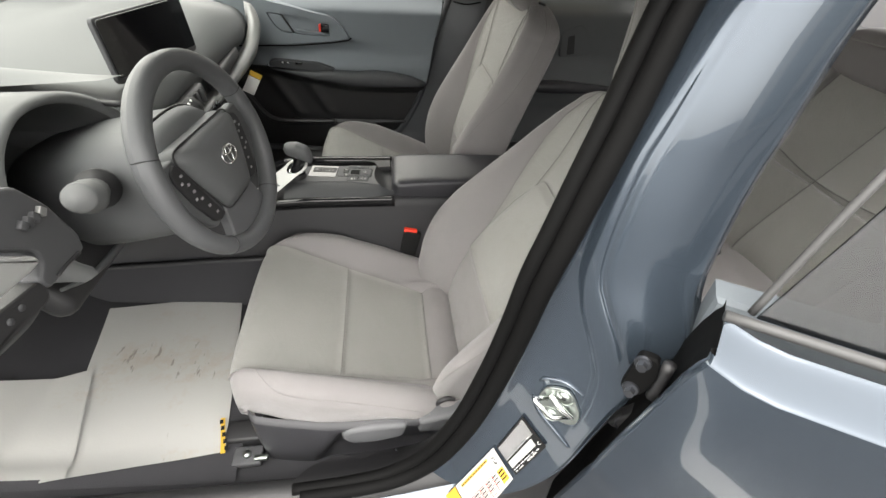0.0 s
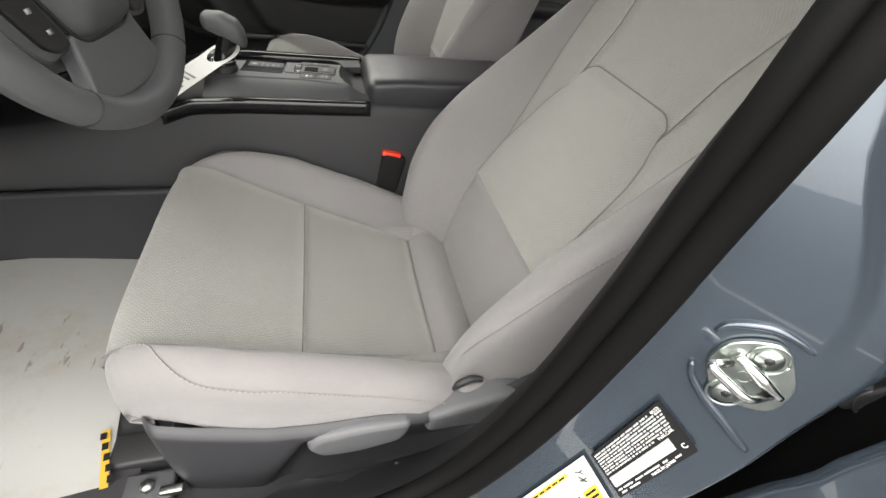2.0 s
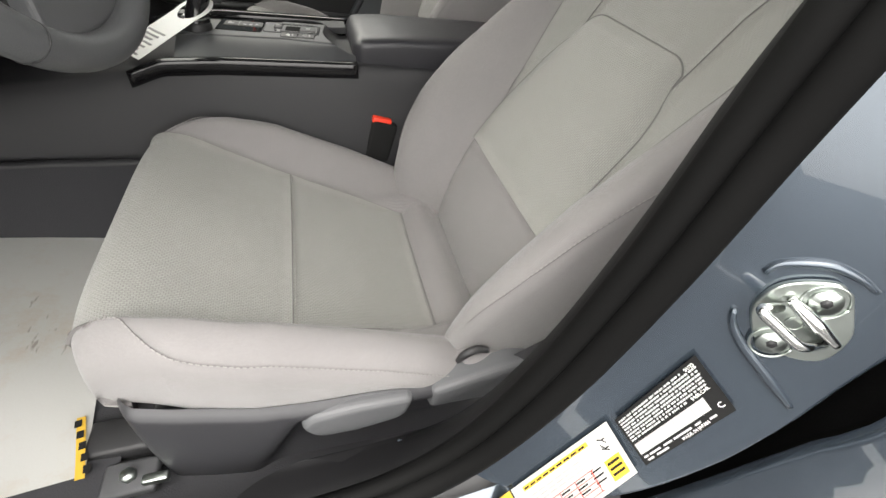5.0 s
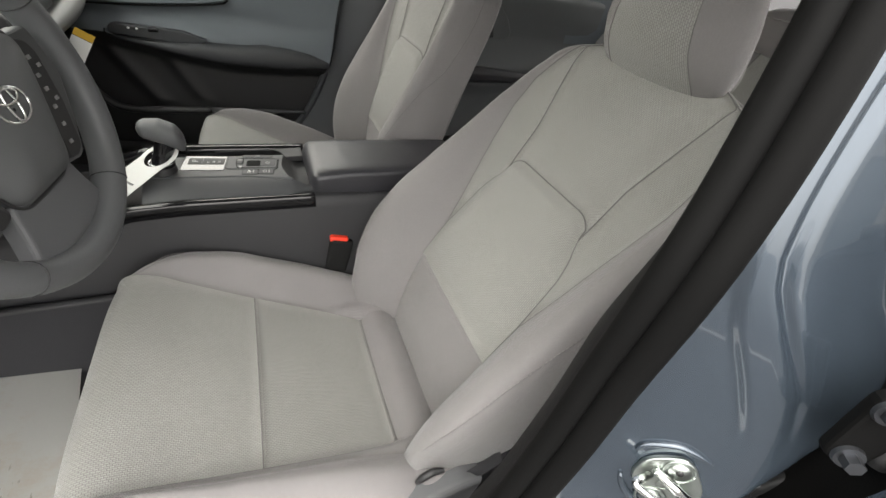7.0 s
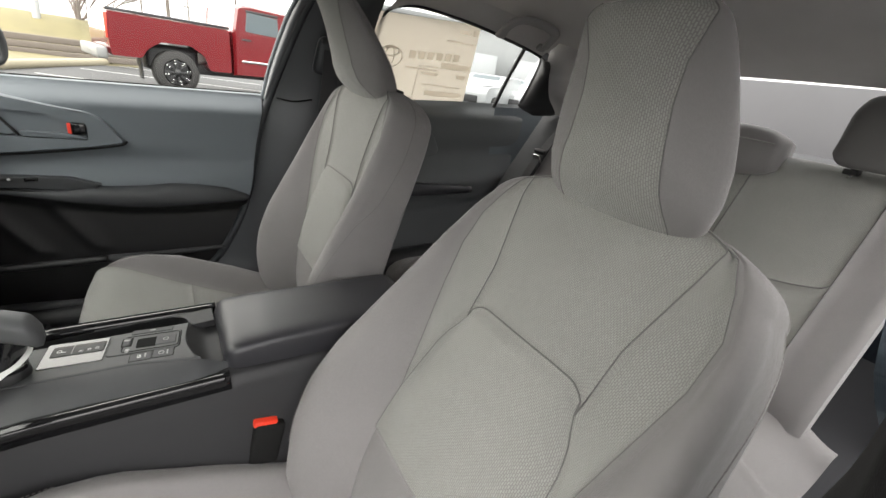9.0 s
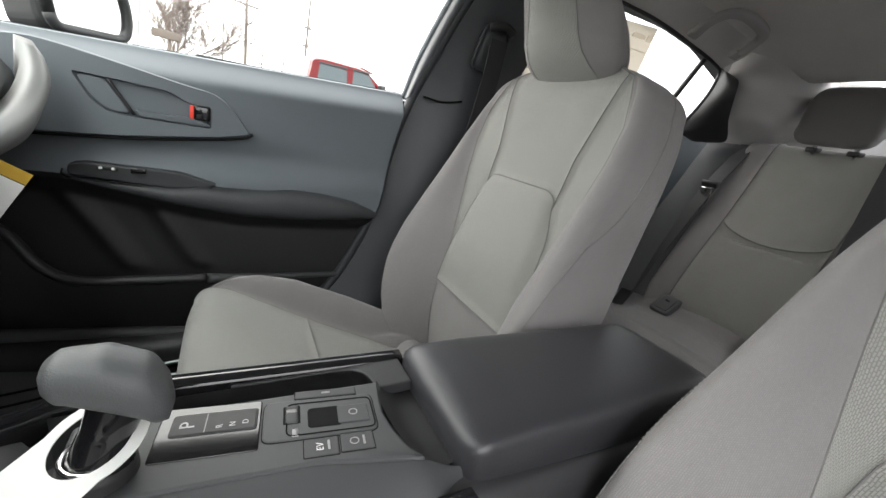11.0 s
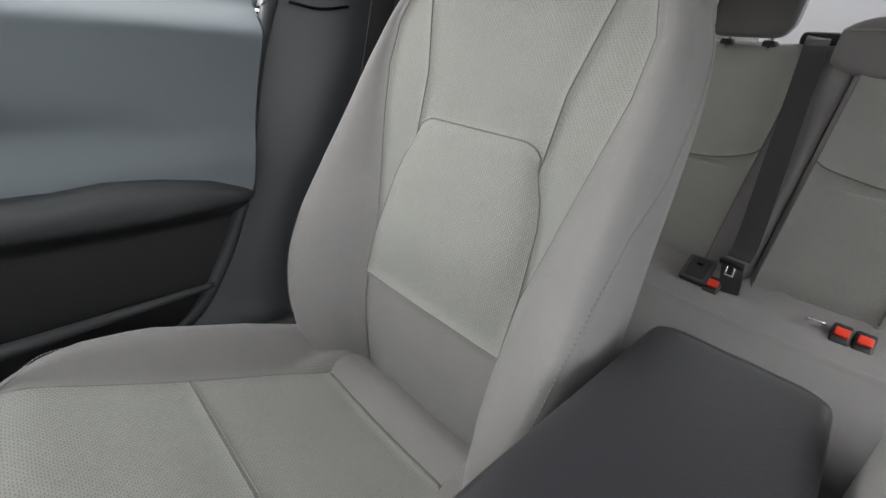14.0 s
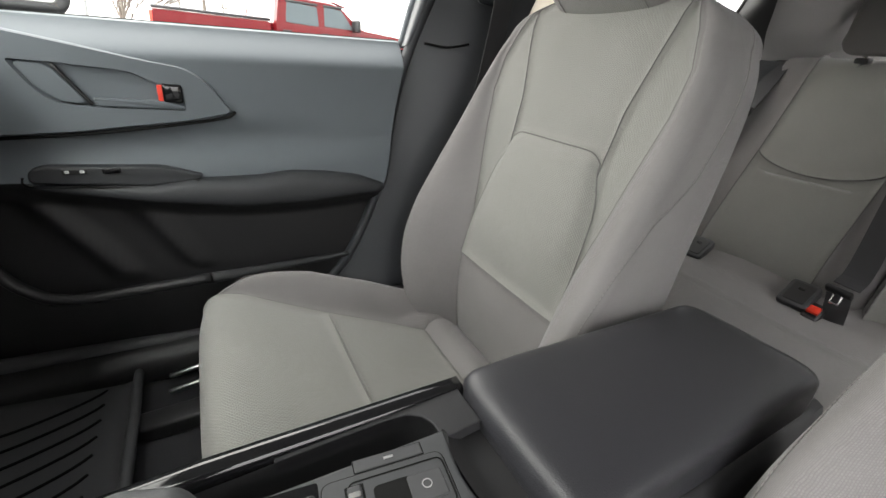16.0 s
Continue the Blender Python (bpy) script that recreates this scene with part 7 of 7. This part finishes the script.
# the gap's shade is put into this edge's black colour
part("edge_return", sheet(np.array([[tuple(Vector(p) + turn3 @ Vector(q)) for q in ((-0.003, 0, -0.010), (0.004, 0, -0.012), (0.008, 0, -0.05), (0.012, 0, -0.09))] for p in rows[0][:40]])), RUBBER_AND_SHADE, od, "inner edge of the open door, coloured black for shade")
part("inner_trim", slab([(0.02, 0.34), (1.0, 0.34), (1.0, 0.98), (0.02, 0.97)], DM @ Matrix.Translation((0, 0, -0.06)), 0.04, 0.01), SOFT, od)
part("belt_moulding", tube([tuple(DM @ Vector((x, 0.988 - 0.01 * x, -0.022))) for x in (0.02, 0.4, 1.0)], 0.006, 20, 8), TRIMGREY, od)
part("frame_upright", tube([tuple(DM @ Vector(p)) for p in ((0.045, 0.985, -0.04), (0.075, 1.12, -0.075), (0.12, 1.25, -0.125), (0.20, 1.32, -0.15), (0.5, 1.32, -0.16))], 0.004, 40, 8), TRIMGREY, od)
gl = part("window_glass", slab([(0.05, 0.985), (1.0, 0.975), (0.95, 1.26), (0.16, 1.26)], DM @ pose(0, 0.985, -0.035, -26, 0, 0) @ Matrix.Translation((0, -0.985, 0)), 0.004, 0), TINT, od, "dark tinted window glass")
gl.visible_shadow = False

# hinge between pillar and rear door, its two bolts, and the round check plate under it
hg = new("hinge")
hg.parent = od
HM = axes((0.492, -0.828, 0.884), (0.76, -0.65, 0), (0.30, -0.10, 0.95))
part("leaf", slab(rounded([(-0.012, -0.030), (0.012, -0.032), (0.020, 0.0), (0.014, 0.032), (-0.008, 0.030)], 0.008, 4), HM, 0.010, 0.003, 2), RUBBER_AND_SHADE, hg)
part("knuckle", tube([tuple(HM @ Vector((0.024, -0.028, -0.008))), tuple(HM @ Vector((0.024, 0.028, -0.008)))], 0.007, 6, 14), DARK, hg)
for u, v in ((-0.001, 0.021), (0.000, -0.022)):
    bm = bmesh.new()
    bmesh.ops.create_cone(bm, cap_ends=True, segments=24, radius1=0.0095, radius2=0.0088, depth=0.003, matrix=HM @ pose(u, v, 0.002))
    bmesh.ops.create_cone(bm, cap_ends=True, segments=6, radius1=0.0062, radius2=0.0058, depth=0.009, matrix=HM @ pose(u, v, 0.007))
    part("bolt", bm, BOLT, hg)
part("check_strap", box((0.012, 0.020, 0.10), pose(0.535, -0.815, 0.775, 0, 24, -38), 0.003), DARK, hg, "black door check strap")
CP = axes((0.530, -0.818, 0.745), (0.76, -0.65, 0), (0.30, -0.10, 0.95))
part("check_plate", tube([tuple(CP @ Vector((0, 0, h))) for h in (-0.004, 0.004)], [0.019, 0.017], 3, 24), DARK, hg, "round black check plate")
part("check_rim", tube([tuple(CP @ Vector((0.015 * math.cos(a), 0.015 * math.sin(a), 0.004))) for a in np.linspace(0, 2 * np.pi, 25)], 0.0016, 25, 6, False), BOLT, hg)
# ---- outside ----
OUT = pose(0.5, 0, -0.02, 0, 3.4, 0)


def asphalt():
    m = mat("wet_asphalt", (0.045, 0.045, 0.047), 0.75, grain=0.8, grain_scale=60, var=0.45, var_scale=0.35, spec=0.25)
    return m


ASPH = asphalt()
GRASSM = mat("winter_grass", (0.14, 0.12, 0.06), 0.95, grain=1.0, grain_scale=18, var=0.35, var_scale=1.5)
KERB = mat("yellowed_kerb", (0.27, 0.24, 0.17), 0.9, grain=0.6, grain_scale=30)
REDP = mat("red_truck_paint", (0.13, 0.006, 0.009), 0.25, coat=1.0, var=0.05)
WHITEP = mat("white_car_paint", (0.36, 0.37, 0.375), 0.25, coat=1.0, var=0.04)
TYRE = mat("tyre_rubber", (0.028, 0.027, 0.026), 0.85, grain=0.6, grain_scale=80)
WOOD = mat("weathered_pole", (0.13, 0.11, 0.095), 0.9, grain=0.8, grain_scale=20)
BARK = mat("bare_bark", (0.16, 0.13, 0.115), 0.9, grain=0.8, grain_scale=30)
WIN = mat("dark_car_glass", (0.10, 0.12, 0.13), 0.08, coat=0.4)
SIDING = mat("grey_siding", (0.22, 0.225, 0.225), 0.7, var=0.06)
LINE = mat("road_paint", (0.45, 0.45, 0.44), 0.7, var=0.2, var_scale=4)


def out(ob, x=0.0, y=0.0, z=0.0, rz=0.0):
    ob.matrix_basis = OUT @ pose(x, y, z, 0, 0, rz)
    return ob


def ground_h(x, y):
    bank = 1.25 * ss(16.5, 21.0, y) * ss(-0.5, -2.8, x + 0.02 * (y - 20))
    return bank


g = part("ground", mesh([(-600, -600, 0), (600, -600, 0), (600, 900, 0), (-600, 900, 0)], [(0, 1, 2, 3)], False), ASPH)
out(tagged(g, "damp grey asphalt car park", "ground", kind="structure"))
B = np.array([[(x, y, ground_h(x, y) - 0.02 + 0.04 * noise.noise(Vector((x, y, 0)))) for x in np.linspace(-30, -0.8, 50)] for y in np.linspace(15.6, 40, 40)])
out(tagged(part("grass_bank", sheet(B), GRASSM), "brown winter grass bank", "grass", kind="structure"))
kb = out(thing("kerb", "worn yellowish concrete kerb", "kerb", kind="structure"))
part("kerb_stone", tube([(-4.2, 8.0, 0.05), (-3.4, 11.5, 0.06), (-2.6, 14.5, 0.06), (-1.6, 18, 0.06), (-0.6, 24, 0.06)], 0.13, 40, 8), KERB, kb)
gs = np.array([[(-4.2 + 3.6 * t - 26 * u, 8 + 16 * t + 1.5 * u, 0.10 + 0.5 * u) for u in np.linspace(0, 1, 10)] for t in np.linspace(0, 1, 10)])
out(tagged(part("verge", sheet(gs), GRASSM), "brown winter grass verge behind the kerb", "grass", kind="structure"))
for k, (x0, y0, x1, y1) in enumerate(((-2.6, 12.1, 4.2, 9.3), (-2.1, 14.6, 4.6, 11.9), (-1.7, 17.2, 5.0, 14.4), (-2.9, 9.5, 3.9, 6.7), (-3.5, -1.46, 2.6, -1.46), (-3.5, -4.1, 2.6, -4.1))):
    d = Vector((x1 - x0, y1 - y0, 0)).normalized()
    w = Vector((-d.y, d.x, 0)) * 0.05
    a, b = Vector((x0, y0, 0.006)), Vector((x1, y1, 0.006))
    ln = part("parking_line", mesh([a - w, b - w, b + w, a + w], [(0, 1, 2, 3)], False), LINE)
    out(tagged(ln, "worn white parking line on asphalt", "road marking", "parking lines", "structure"))


def wheel_part(parent, x, y, z, r, w, rim):
    th = np.linspace(0, 2 * np.pi, 41)
    prof_ = [(0.62 * r, -w / 2), (0.92 * r, -w / 2), (r, -w * 0.36), (r, w * 0.36), (0.92 * r, w / 2), (0.62 * r, w / 2)]
    P_ = np.array([[(x + q * math.cos(t), y + d, z + q * math.sin(t)) for q, d in prof_] for t in th])
    ty = part("tyre", sheet(P_), TYRE, parent)
    bm = bmesh.new()
    bmesh.ops.create_cone(bm, cap_ends=True, segments=32, radius1=0.63 * r, radius2=0.55 * r, depth=w * 0.7, matrix=pose(x, y, z, 90, 0, 0))
    rm = part("rim", bm, rim, ty)
    for k in range(8):
        a = k * math.pi / 4
        part("spoke", box((0.05 * r * 2, 0.03, 0.5 * r), pose(x + 0.33 * r * math.cos(a), y - w / 2 + 0.015, z + 0.33 * r * math.sin(a), 0, -math.degrees(a) + 90, 0), 0.005), DARK, ty)
        for q in (0.42, 0.55):
            bm = bmesh.new()
            bmesh.ops.create_uvsphere(bm, u_segments=6, v_segments=4, radius=0.016, matrix=pose(x + q * r * math.cos(a + 0.2), y - w / 2 - 0.005, z + q * r * math.sin(a + 0.2)))
            part("stud", bm, CHROME, ty)
    part("hub_cap", tube([(x, y - w / 2 - 0.02, z), (x, y, z)], 0.07, 4, 16), DARK, ty)


def side_body(outline, y0, y1, round_=0.05):
    """A body shell from its side view: outline in xz, from y0 to y1 with rounded flanks."""
    rows_ = []
    for k, (t, s) in enumerate(((0, 0.94), (0.04, 0.985), (0.12, 1.0), (0.88, 1.0), (0.96, 0.985), (1, 0.94))):
        cx = sum(p[0] for p in outline) / len(outline)
        cz = sum(p[1] for p in outline) / len(outline)
        rows_.append([(cx + (x - cx) * (1 - (1 - s) * 0.4), y0 + t * (y1 - y0), cz + (z - cz) * s) for x, z in outline])
    return loft(rows_, True, False)


truck = out(thing("pickup_truck", "red crew-cab pickup truck parked on wet asphalt", "truck"), -0.02, 10.45, 0.0, 13)
part("bed", side_body(rounded([(-1.12, 0.62), (-1.15, 1.0), (-1.12, 1.42), (1.10, 1.42), (1.12, 0.50), (0.66, 0.50), (0.56, 0.80), (0.30, 0.98), (-0.26, 0.98), (-0.52, 0.80), (-0.62, 0.62)], 0.05, 4), 0.0, 1.95), REDP, truck)
part("bed_rail", tube([(-1.10, 0.06, 1.44), (1.09, 0.06, 1.44)], 0.03, 6, 8), DARK, truck)
part("cab", side_body(rounded([(1.16, 0.46), (1.16, 1.42), (1.24, 1.93), (1.5, 1.98), (2.55, 1.95), (2.75, 1.90), (3.35, 1.45), (4.75, 1.34), (4.95, 1.15), (4.95, 0.6), (4.45, 0.55), (4.32, 0.85), (4.1, 0.98), (3.65, 0.98), (3.42, 0.82), (3.32, 0.48)], [0.04, 0.04, 0.08, 0.12, 0.15, 0.15, 0.12, 0.2, 0.1, 0.05, 0.05, 0.1, 0.1, 0.1, 0.1, 0.05], 5), 0.0, 1.95), REDP, truck)
for x0, x1, xt0, xt1 in ((1.42, 2.20, 1.46, 2.16), (2.34, 3.12, 2.34, 2.78)):
    d = new("door")
    d.parent = truck
    part("door_skin", slab(rounded([(x0 - 0.12, 0.56), (x1 + 0.02, 0.56), (x1 + 0.02, 1.40), (x0 - 0.12, 1.40)], 0.03, 4), axes((0, -0.006, 0), (1, 0, 0), (0, 0, 1)), 0.02, 0.006), REDP, d)
    part("window", slab(rounded([(x0, 1.43), (x1, 1.41), (xt1, 1.80), (xt0, 1.83)], 0.04, 4), axes((0, -0.012, 0), (1, 0, 0), (0, 0, 1)), 0.03, 0.004), WIN, d)
    part("handle", box((0.20, 0.03, 0.04), pose(x0 + 0.02, -0.02, 1.26), 0.01), DARK, d)
    part("moulding", box((x1 - x0 + 0.1, 0.02, 0.045), pose((x0 + x1) / 2 - 0.05, -0.02, 0.80), 0.008), CHROME, d)
    part("rain_guard", box((xt1 - xt0 + 0.04, 0.03, 0.05), pose((xt0 + xt1) / 2, -0.004, 1.845), 0.01), DARK, d)
part("sign_lettering", box((0.36, 0.004, 0.04), pose(2.72, -0.03, 0.68), 0), WHITE, truck)
part("sign_lettering", box((0.50, 0.004, 0.03), pose(2.72, -0.03, 0.61), 0), WHITE, truck)
part("sun_visor", box((0.35, 1.4, 0.03), pose(2.84, 0.9, 1.93, 0, 14, 0), 0.01), REDP, truck)
part("mirror", box((0.14, 0.24, 0.26), pose(3.10, -0.16, 1.50), 0.04, 3), DARK, truck)
part("bumper", box((0.18, 1.9, 0.22), pose(-1.24, 0.97, 0.66), 0.04, 3), SILVER, truck)
part("tail_light", box((0.10, 0.05, 0.44), pose(-1.10, 0.03, 1.15), 0.02), RED, truck)
part("mud_flap", box((0.02, 0.30, 0.42), pose(-0.62, 0.18, 0.45), 0.005), DARK, truck)
part("arch_liner", box((1.0, 0.4, 0.5), pose(0.0, 0.45, 0.68), 0.1, 3), DARK, truck)
part("chassis", box((4.6, 1.3, 0.22), pose(1.9, 0.97, 0.52), 0.02), DARK, truck)
wheel_part(truck, 0.0, 0.16, 0.42, 0.425, 0.30, DARK)
wheel_part(truck, 3.88, 0.16, 0.42, 0.425, 0.30, DARK)


def parked_car(x, y, rz, label):
    c = out(thing("parked_car", label, "car", "parked white cars"), x, y, 0, rz)
    part("body", side_body(rounded([(-2.2, 0.32), (-2.25, 0.75), (-2.1, 0.95), (-1.1, 1.02), (-0.35, 1.42), (0.9, 1.44), (1.9, 1.05), (2.2, 0.95), (2.2, 0.32), (1.75, 0.30), (1.62, 0.62), (1.1, 0.62), (0.98, 0.28), (-1.0, 0.28), (-1.12, 0.62), (-1.65, 0.62), (-1.78, 0.30)], 0.12, 4), -0.88, 0.88), WHITEP, c)
    part("windscreen", slab([(-0.70, 0.0), (0.70, 0.0), (0.58, 0.62), (-0.58, 0.62)], axes((-0.98, 0, 1.05), (0, 1, 0), (0.85, 0, 0.52)), 0.01, 0), WIN, c)
    for s in (-1, 1):
        part("side_glass", slab([(-0.80, 1.02), (1.45, 1.06), (0.75, 1.37), (-0.25, 1.36)], axes((0, s * 0.872, 0), (1, 0, 0), (0, 0, 1)), 0.02, 0.0), WIN, c)
        for xx in (-1.38, 1.36):
            wheel_part(c, xx, s * 0.80, 0.32, 0.32, 0.22, CHROME)
        part("headlight", box((0.10, 0.36, 0.12), pose(-2.16, s * 0.62, 0.80), 0.03, 3), CHROME, c)
    part("grille", box((0.06, 1.1, 0.26), pose(-2.22, 0, 0.50), 0.03, 3), DARK, c)
    part("bonnet_line", tube([(-2.1, -0.6, 0.955), (-1.15, -0.66, 1.03)], 0.01, 4, 6), DARK, c)
    return c


parked_car(11.2, 14.2, 28, "white hatchback parked across the car park")
parked_car(13.6, 14.6, 28, "white hatchback parked beside another white car")
parked_car(16.4, 15.2, 28, "white hatchback at the end of the row")
parked_car(10.2, 18.6, 28, "white saloon parked in the second row")
bd = out(thing("building", "pale grey metal-clad building with roller doors", "building", kind="structure"), 24.2, 26.2, 0, -14)
part("wall", box((24, 0.3, 4.6), pose(0, 0, 2.3), 0), SIDING, bd)
for k in range(5):
    part("roller_door", box((3.0, 0.08, 3.0), pose(-9 + 4.4 * k, -0.17, 1.5), 0.02), WHITEP, bd)
part("parapet", box((24.2, 0.5, 0.3), pose(0, 0, 4.75), 0.03), SIDING, bd)
lb = out(thing("building", "low pale building beyond the truck", "building", kind="structure"), 19, 44, -1.2, 0)
part("wall", box((4, 6, 3.2), pose(0, 0, 1.6), 0), SIDING, lb)

# bare tree
def bare_tree(x, y, z, h, seed):
    rnd = random.Random(seed)
    tr = out(thing("bare_tree", "leafless winter tree with fine branching twigs", "tree"), x, y, z)
    limbs, twigs = [], []

    def grow(p, d, length, r, depth):
        q = p + d * length
        pts_ = [p, (p + q) / 2 + Vector((rnd.uniform(-1, 1), rnd.uniform(-1, 1), 0)) * length * 0.05, q]
        (limbs if depth < 2 else twigs).append((pts_, r))
        if depth >= 7:
            return
        for _ in range(8 if depth == 0 else 3 if depth < 5 else 2):
            nd = (d + Vector((rnd.uniform(-1, 1), rnd.uniform(-1, 1), rnd.uniform(-0.25, 0.7))) * (1.1 if depth == 0 else 0.68)).normalized()
            grow(p + d * length * rnd.uniform(0.4, 1.0), nd, (h * 0.27 if depth == 0 else length) * rnd.uniform(0.62, 0.82), r * 0.62, depth + 1)

    grow(Vector((0, 0, 0)), Vector((0.03, 0, 1)), h * 0.16, 0.07, 0)
    for name, group_, sides in (("trunk", limbs, 6), ("crown", twigs, 3)):
        vs, fs = [], []
        for pts_, r in group_:
            for k, p in enumerate(pts_):
                rr_ = max(0.006, r * (1 - 0.25 * k))
                t_ = (pts_[-1] - pts_[0]).normalized()
                a1 = t_.orthogonal().normalized()
                a2 = t_.cross(a1)
                for s in range(sides):
                    g_ = 2 * math.pi * s / sides
                    vs.append(p + (a1 * math.cos(g_) + a2 * math.sin(g_)) * rr_)
            b0 = len(vs) - 3 * sides
            for k in range(2):
                for s in range(sides):
                    fs.append((b0 + k * sides + s, b0 + k * sides + (s + 1) % sides, b0 + (k + 1) * sides + (s + 1) % sides, b0 + (k + 1) * sides + s))
        part(name, mesh(vs, fs), BARK, tr)


bare_tree(-2.75, 21.5, 0.2, 7.4, 5)


def pole(x, y, h, r, arms, label, lean=0.0):
    p = out(thing("utility_pole", label, "utility pole", "utility poles"), x, y, 0)
    part("shaft", tube([(0, 0, 0), (lean, 0, h)], [r, r * 0.7], 8, 10), WOOD, p)
    for z, w in arms:
        part("crossarm", box((w, 0.10, 0.12), pose(lean * z / h, 0, z, 0, 6, 0), 0.01), WOOD, p)
        for s in (-0.9, -0.45, 0.45, 0.9):
            part("insulator", tube([(lean * z / h + s * w / 2, 0, z + 0.05), (lean * z / h + s * w / 2, 0, z + 0.25)], 0.05, 4, 8), SIDING, p)
    return p


pole(0.6, 40, 7.6, 0.14, ((7.2, 1.9),), "weathered wooden power pole with a crossarm")
pole(3.0, 60, 5.6, 0.10, ((5.2, 2.2), (4.2, 1.2)), "distant wooden power pole with crossarms")
pole(5.0, 40, 8.9, 0.10, ((5.2, 0.6), (6.6, 0.6)), "slim mast with small fittings", 0.3)
pole(-1.0, 40, 6.9, 0.06, (), "slim grey lamp post")
lp_ = out(thing("lamp_post", "white post with a flat lamp head", "lamp post"), -3.7, 20.0, 0)
part("post", tube([(0, 0, 0), (0.35, 0, 5.5)], 0.11, 6, 10), WHITEP, lp_)
sg = out(thing("road_sign", "tan board on a post beyond the tree", "sign"), -2.7, 20.8, 0)
part("board", box((1.0, 0.12, 0.30), pose(0, 0, 2.45, 0, 4, 0), 0.03), WOOD, sg)
part("post", tube([(0.1, 0.1, 0), (0.1, 0.1, 2.4)], 0.05, 4, 8), WOOD, sg)
for k in range(3):
    wr = out(thing("power_line", "thin black overhead power cable", "cable", "power lines"))
    part("cable", tube([(-14, 41, 10.5 + 0.4 * k), (-6, 40.5, 9.0 + 0.4 * k), (0.9, 40, 7.0 + 0.15 * k)], 0.022, 20, 5), DARK, wr)
fw = out(thing("retaining_wall", "low weathered timber retaining wall", "wall", kind="structure"), -1.9, 17.2, 0.0, 12)
for k in range(3):
    part("sleeper", box((5.0, 0.16, 0.18), pose(0, 0.03 * k, 0.15 + 0.19 * k), 0.02), WOOD, fw)

# door mirror on the passenger side
dm = thing("door_mirror", "slate blue door mirror with a black rim", "mirror")
MMx = axes((-0.200, 0.95, 1.075), (0.62, 0.78, 0.02), (-0.02, 0.0, 1.0))
ol = rounded([(-0.10, -0.055), (0.08, -0.062), (0.098, 0.0), (0.085, 0.075), (-0.11, 0.065)], 0.03, 6)
part("housing", slab(ol, MMx @ pose(0, 0, 0, 90, 0, 0) @ pose(0, 0, 0, -90, 0, 0), 0.09, 0.02, 3), DARK, dm)
ol = rounded([(-0.088, -0.045), (0.070, -0.050), (0.084, 0.0), (0.073, 0.062), (-0.096, 0.054)], 0.025, 6)
part("mirror_glass", slab(ol, MMx @ Matrix.Translation((0, 0, 0.003)), 0.004, 0), CHROME, dm, "mirror glass")
part("rim", tube([tuple(MMx @ Vector((x, y, 0.004))) for x, y in ol + ol[:1]], 0.011, len(ol) + 1, 8, False), DARK, dm)

# showroom and parked cars behind the driver's side close the view
sr = out(thing("building", "beige showroom wall with dark windows", "building", kind="structure"), 0, -14.0, 0, 0)
part("wall", box((24, 0.4, 4.6), pose(14.2, 0, 2.3), 0), mat("beige_render", (0.26, 0.245, 0.225), 0.85, var=0.08), sr)
for k in range(5):
    part("window", box((3.2, 0.1, 2.6), pose(5.2 + 4.6 * k, 0.2, 1.7), 0.02), WIN, sr)
part("fascia", box((24, 0.8, 0.6), pose(14.2, 0.2, 4.5), 0.03), DARK, sr)
parked_car(-3.9, -7.5, 80, "white hatchback parked on the driver's side")
parked_car(-6.6, -7.8, 80, "white hatchback parked facing the driver's side")
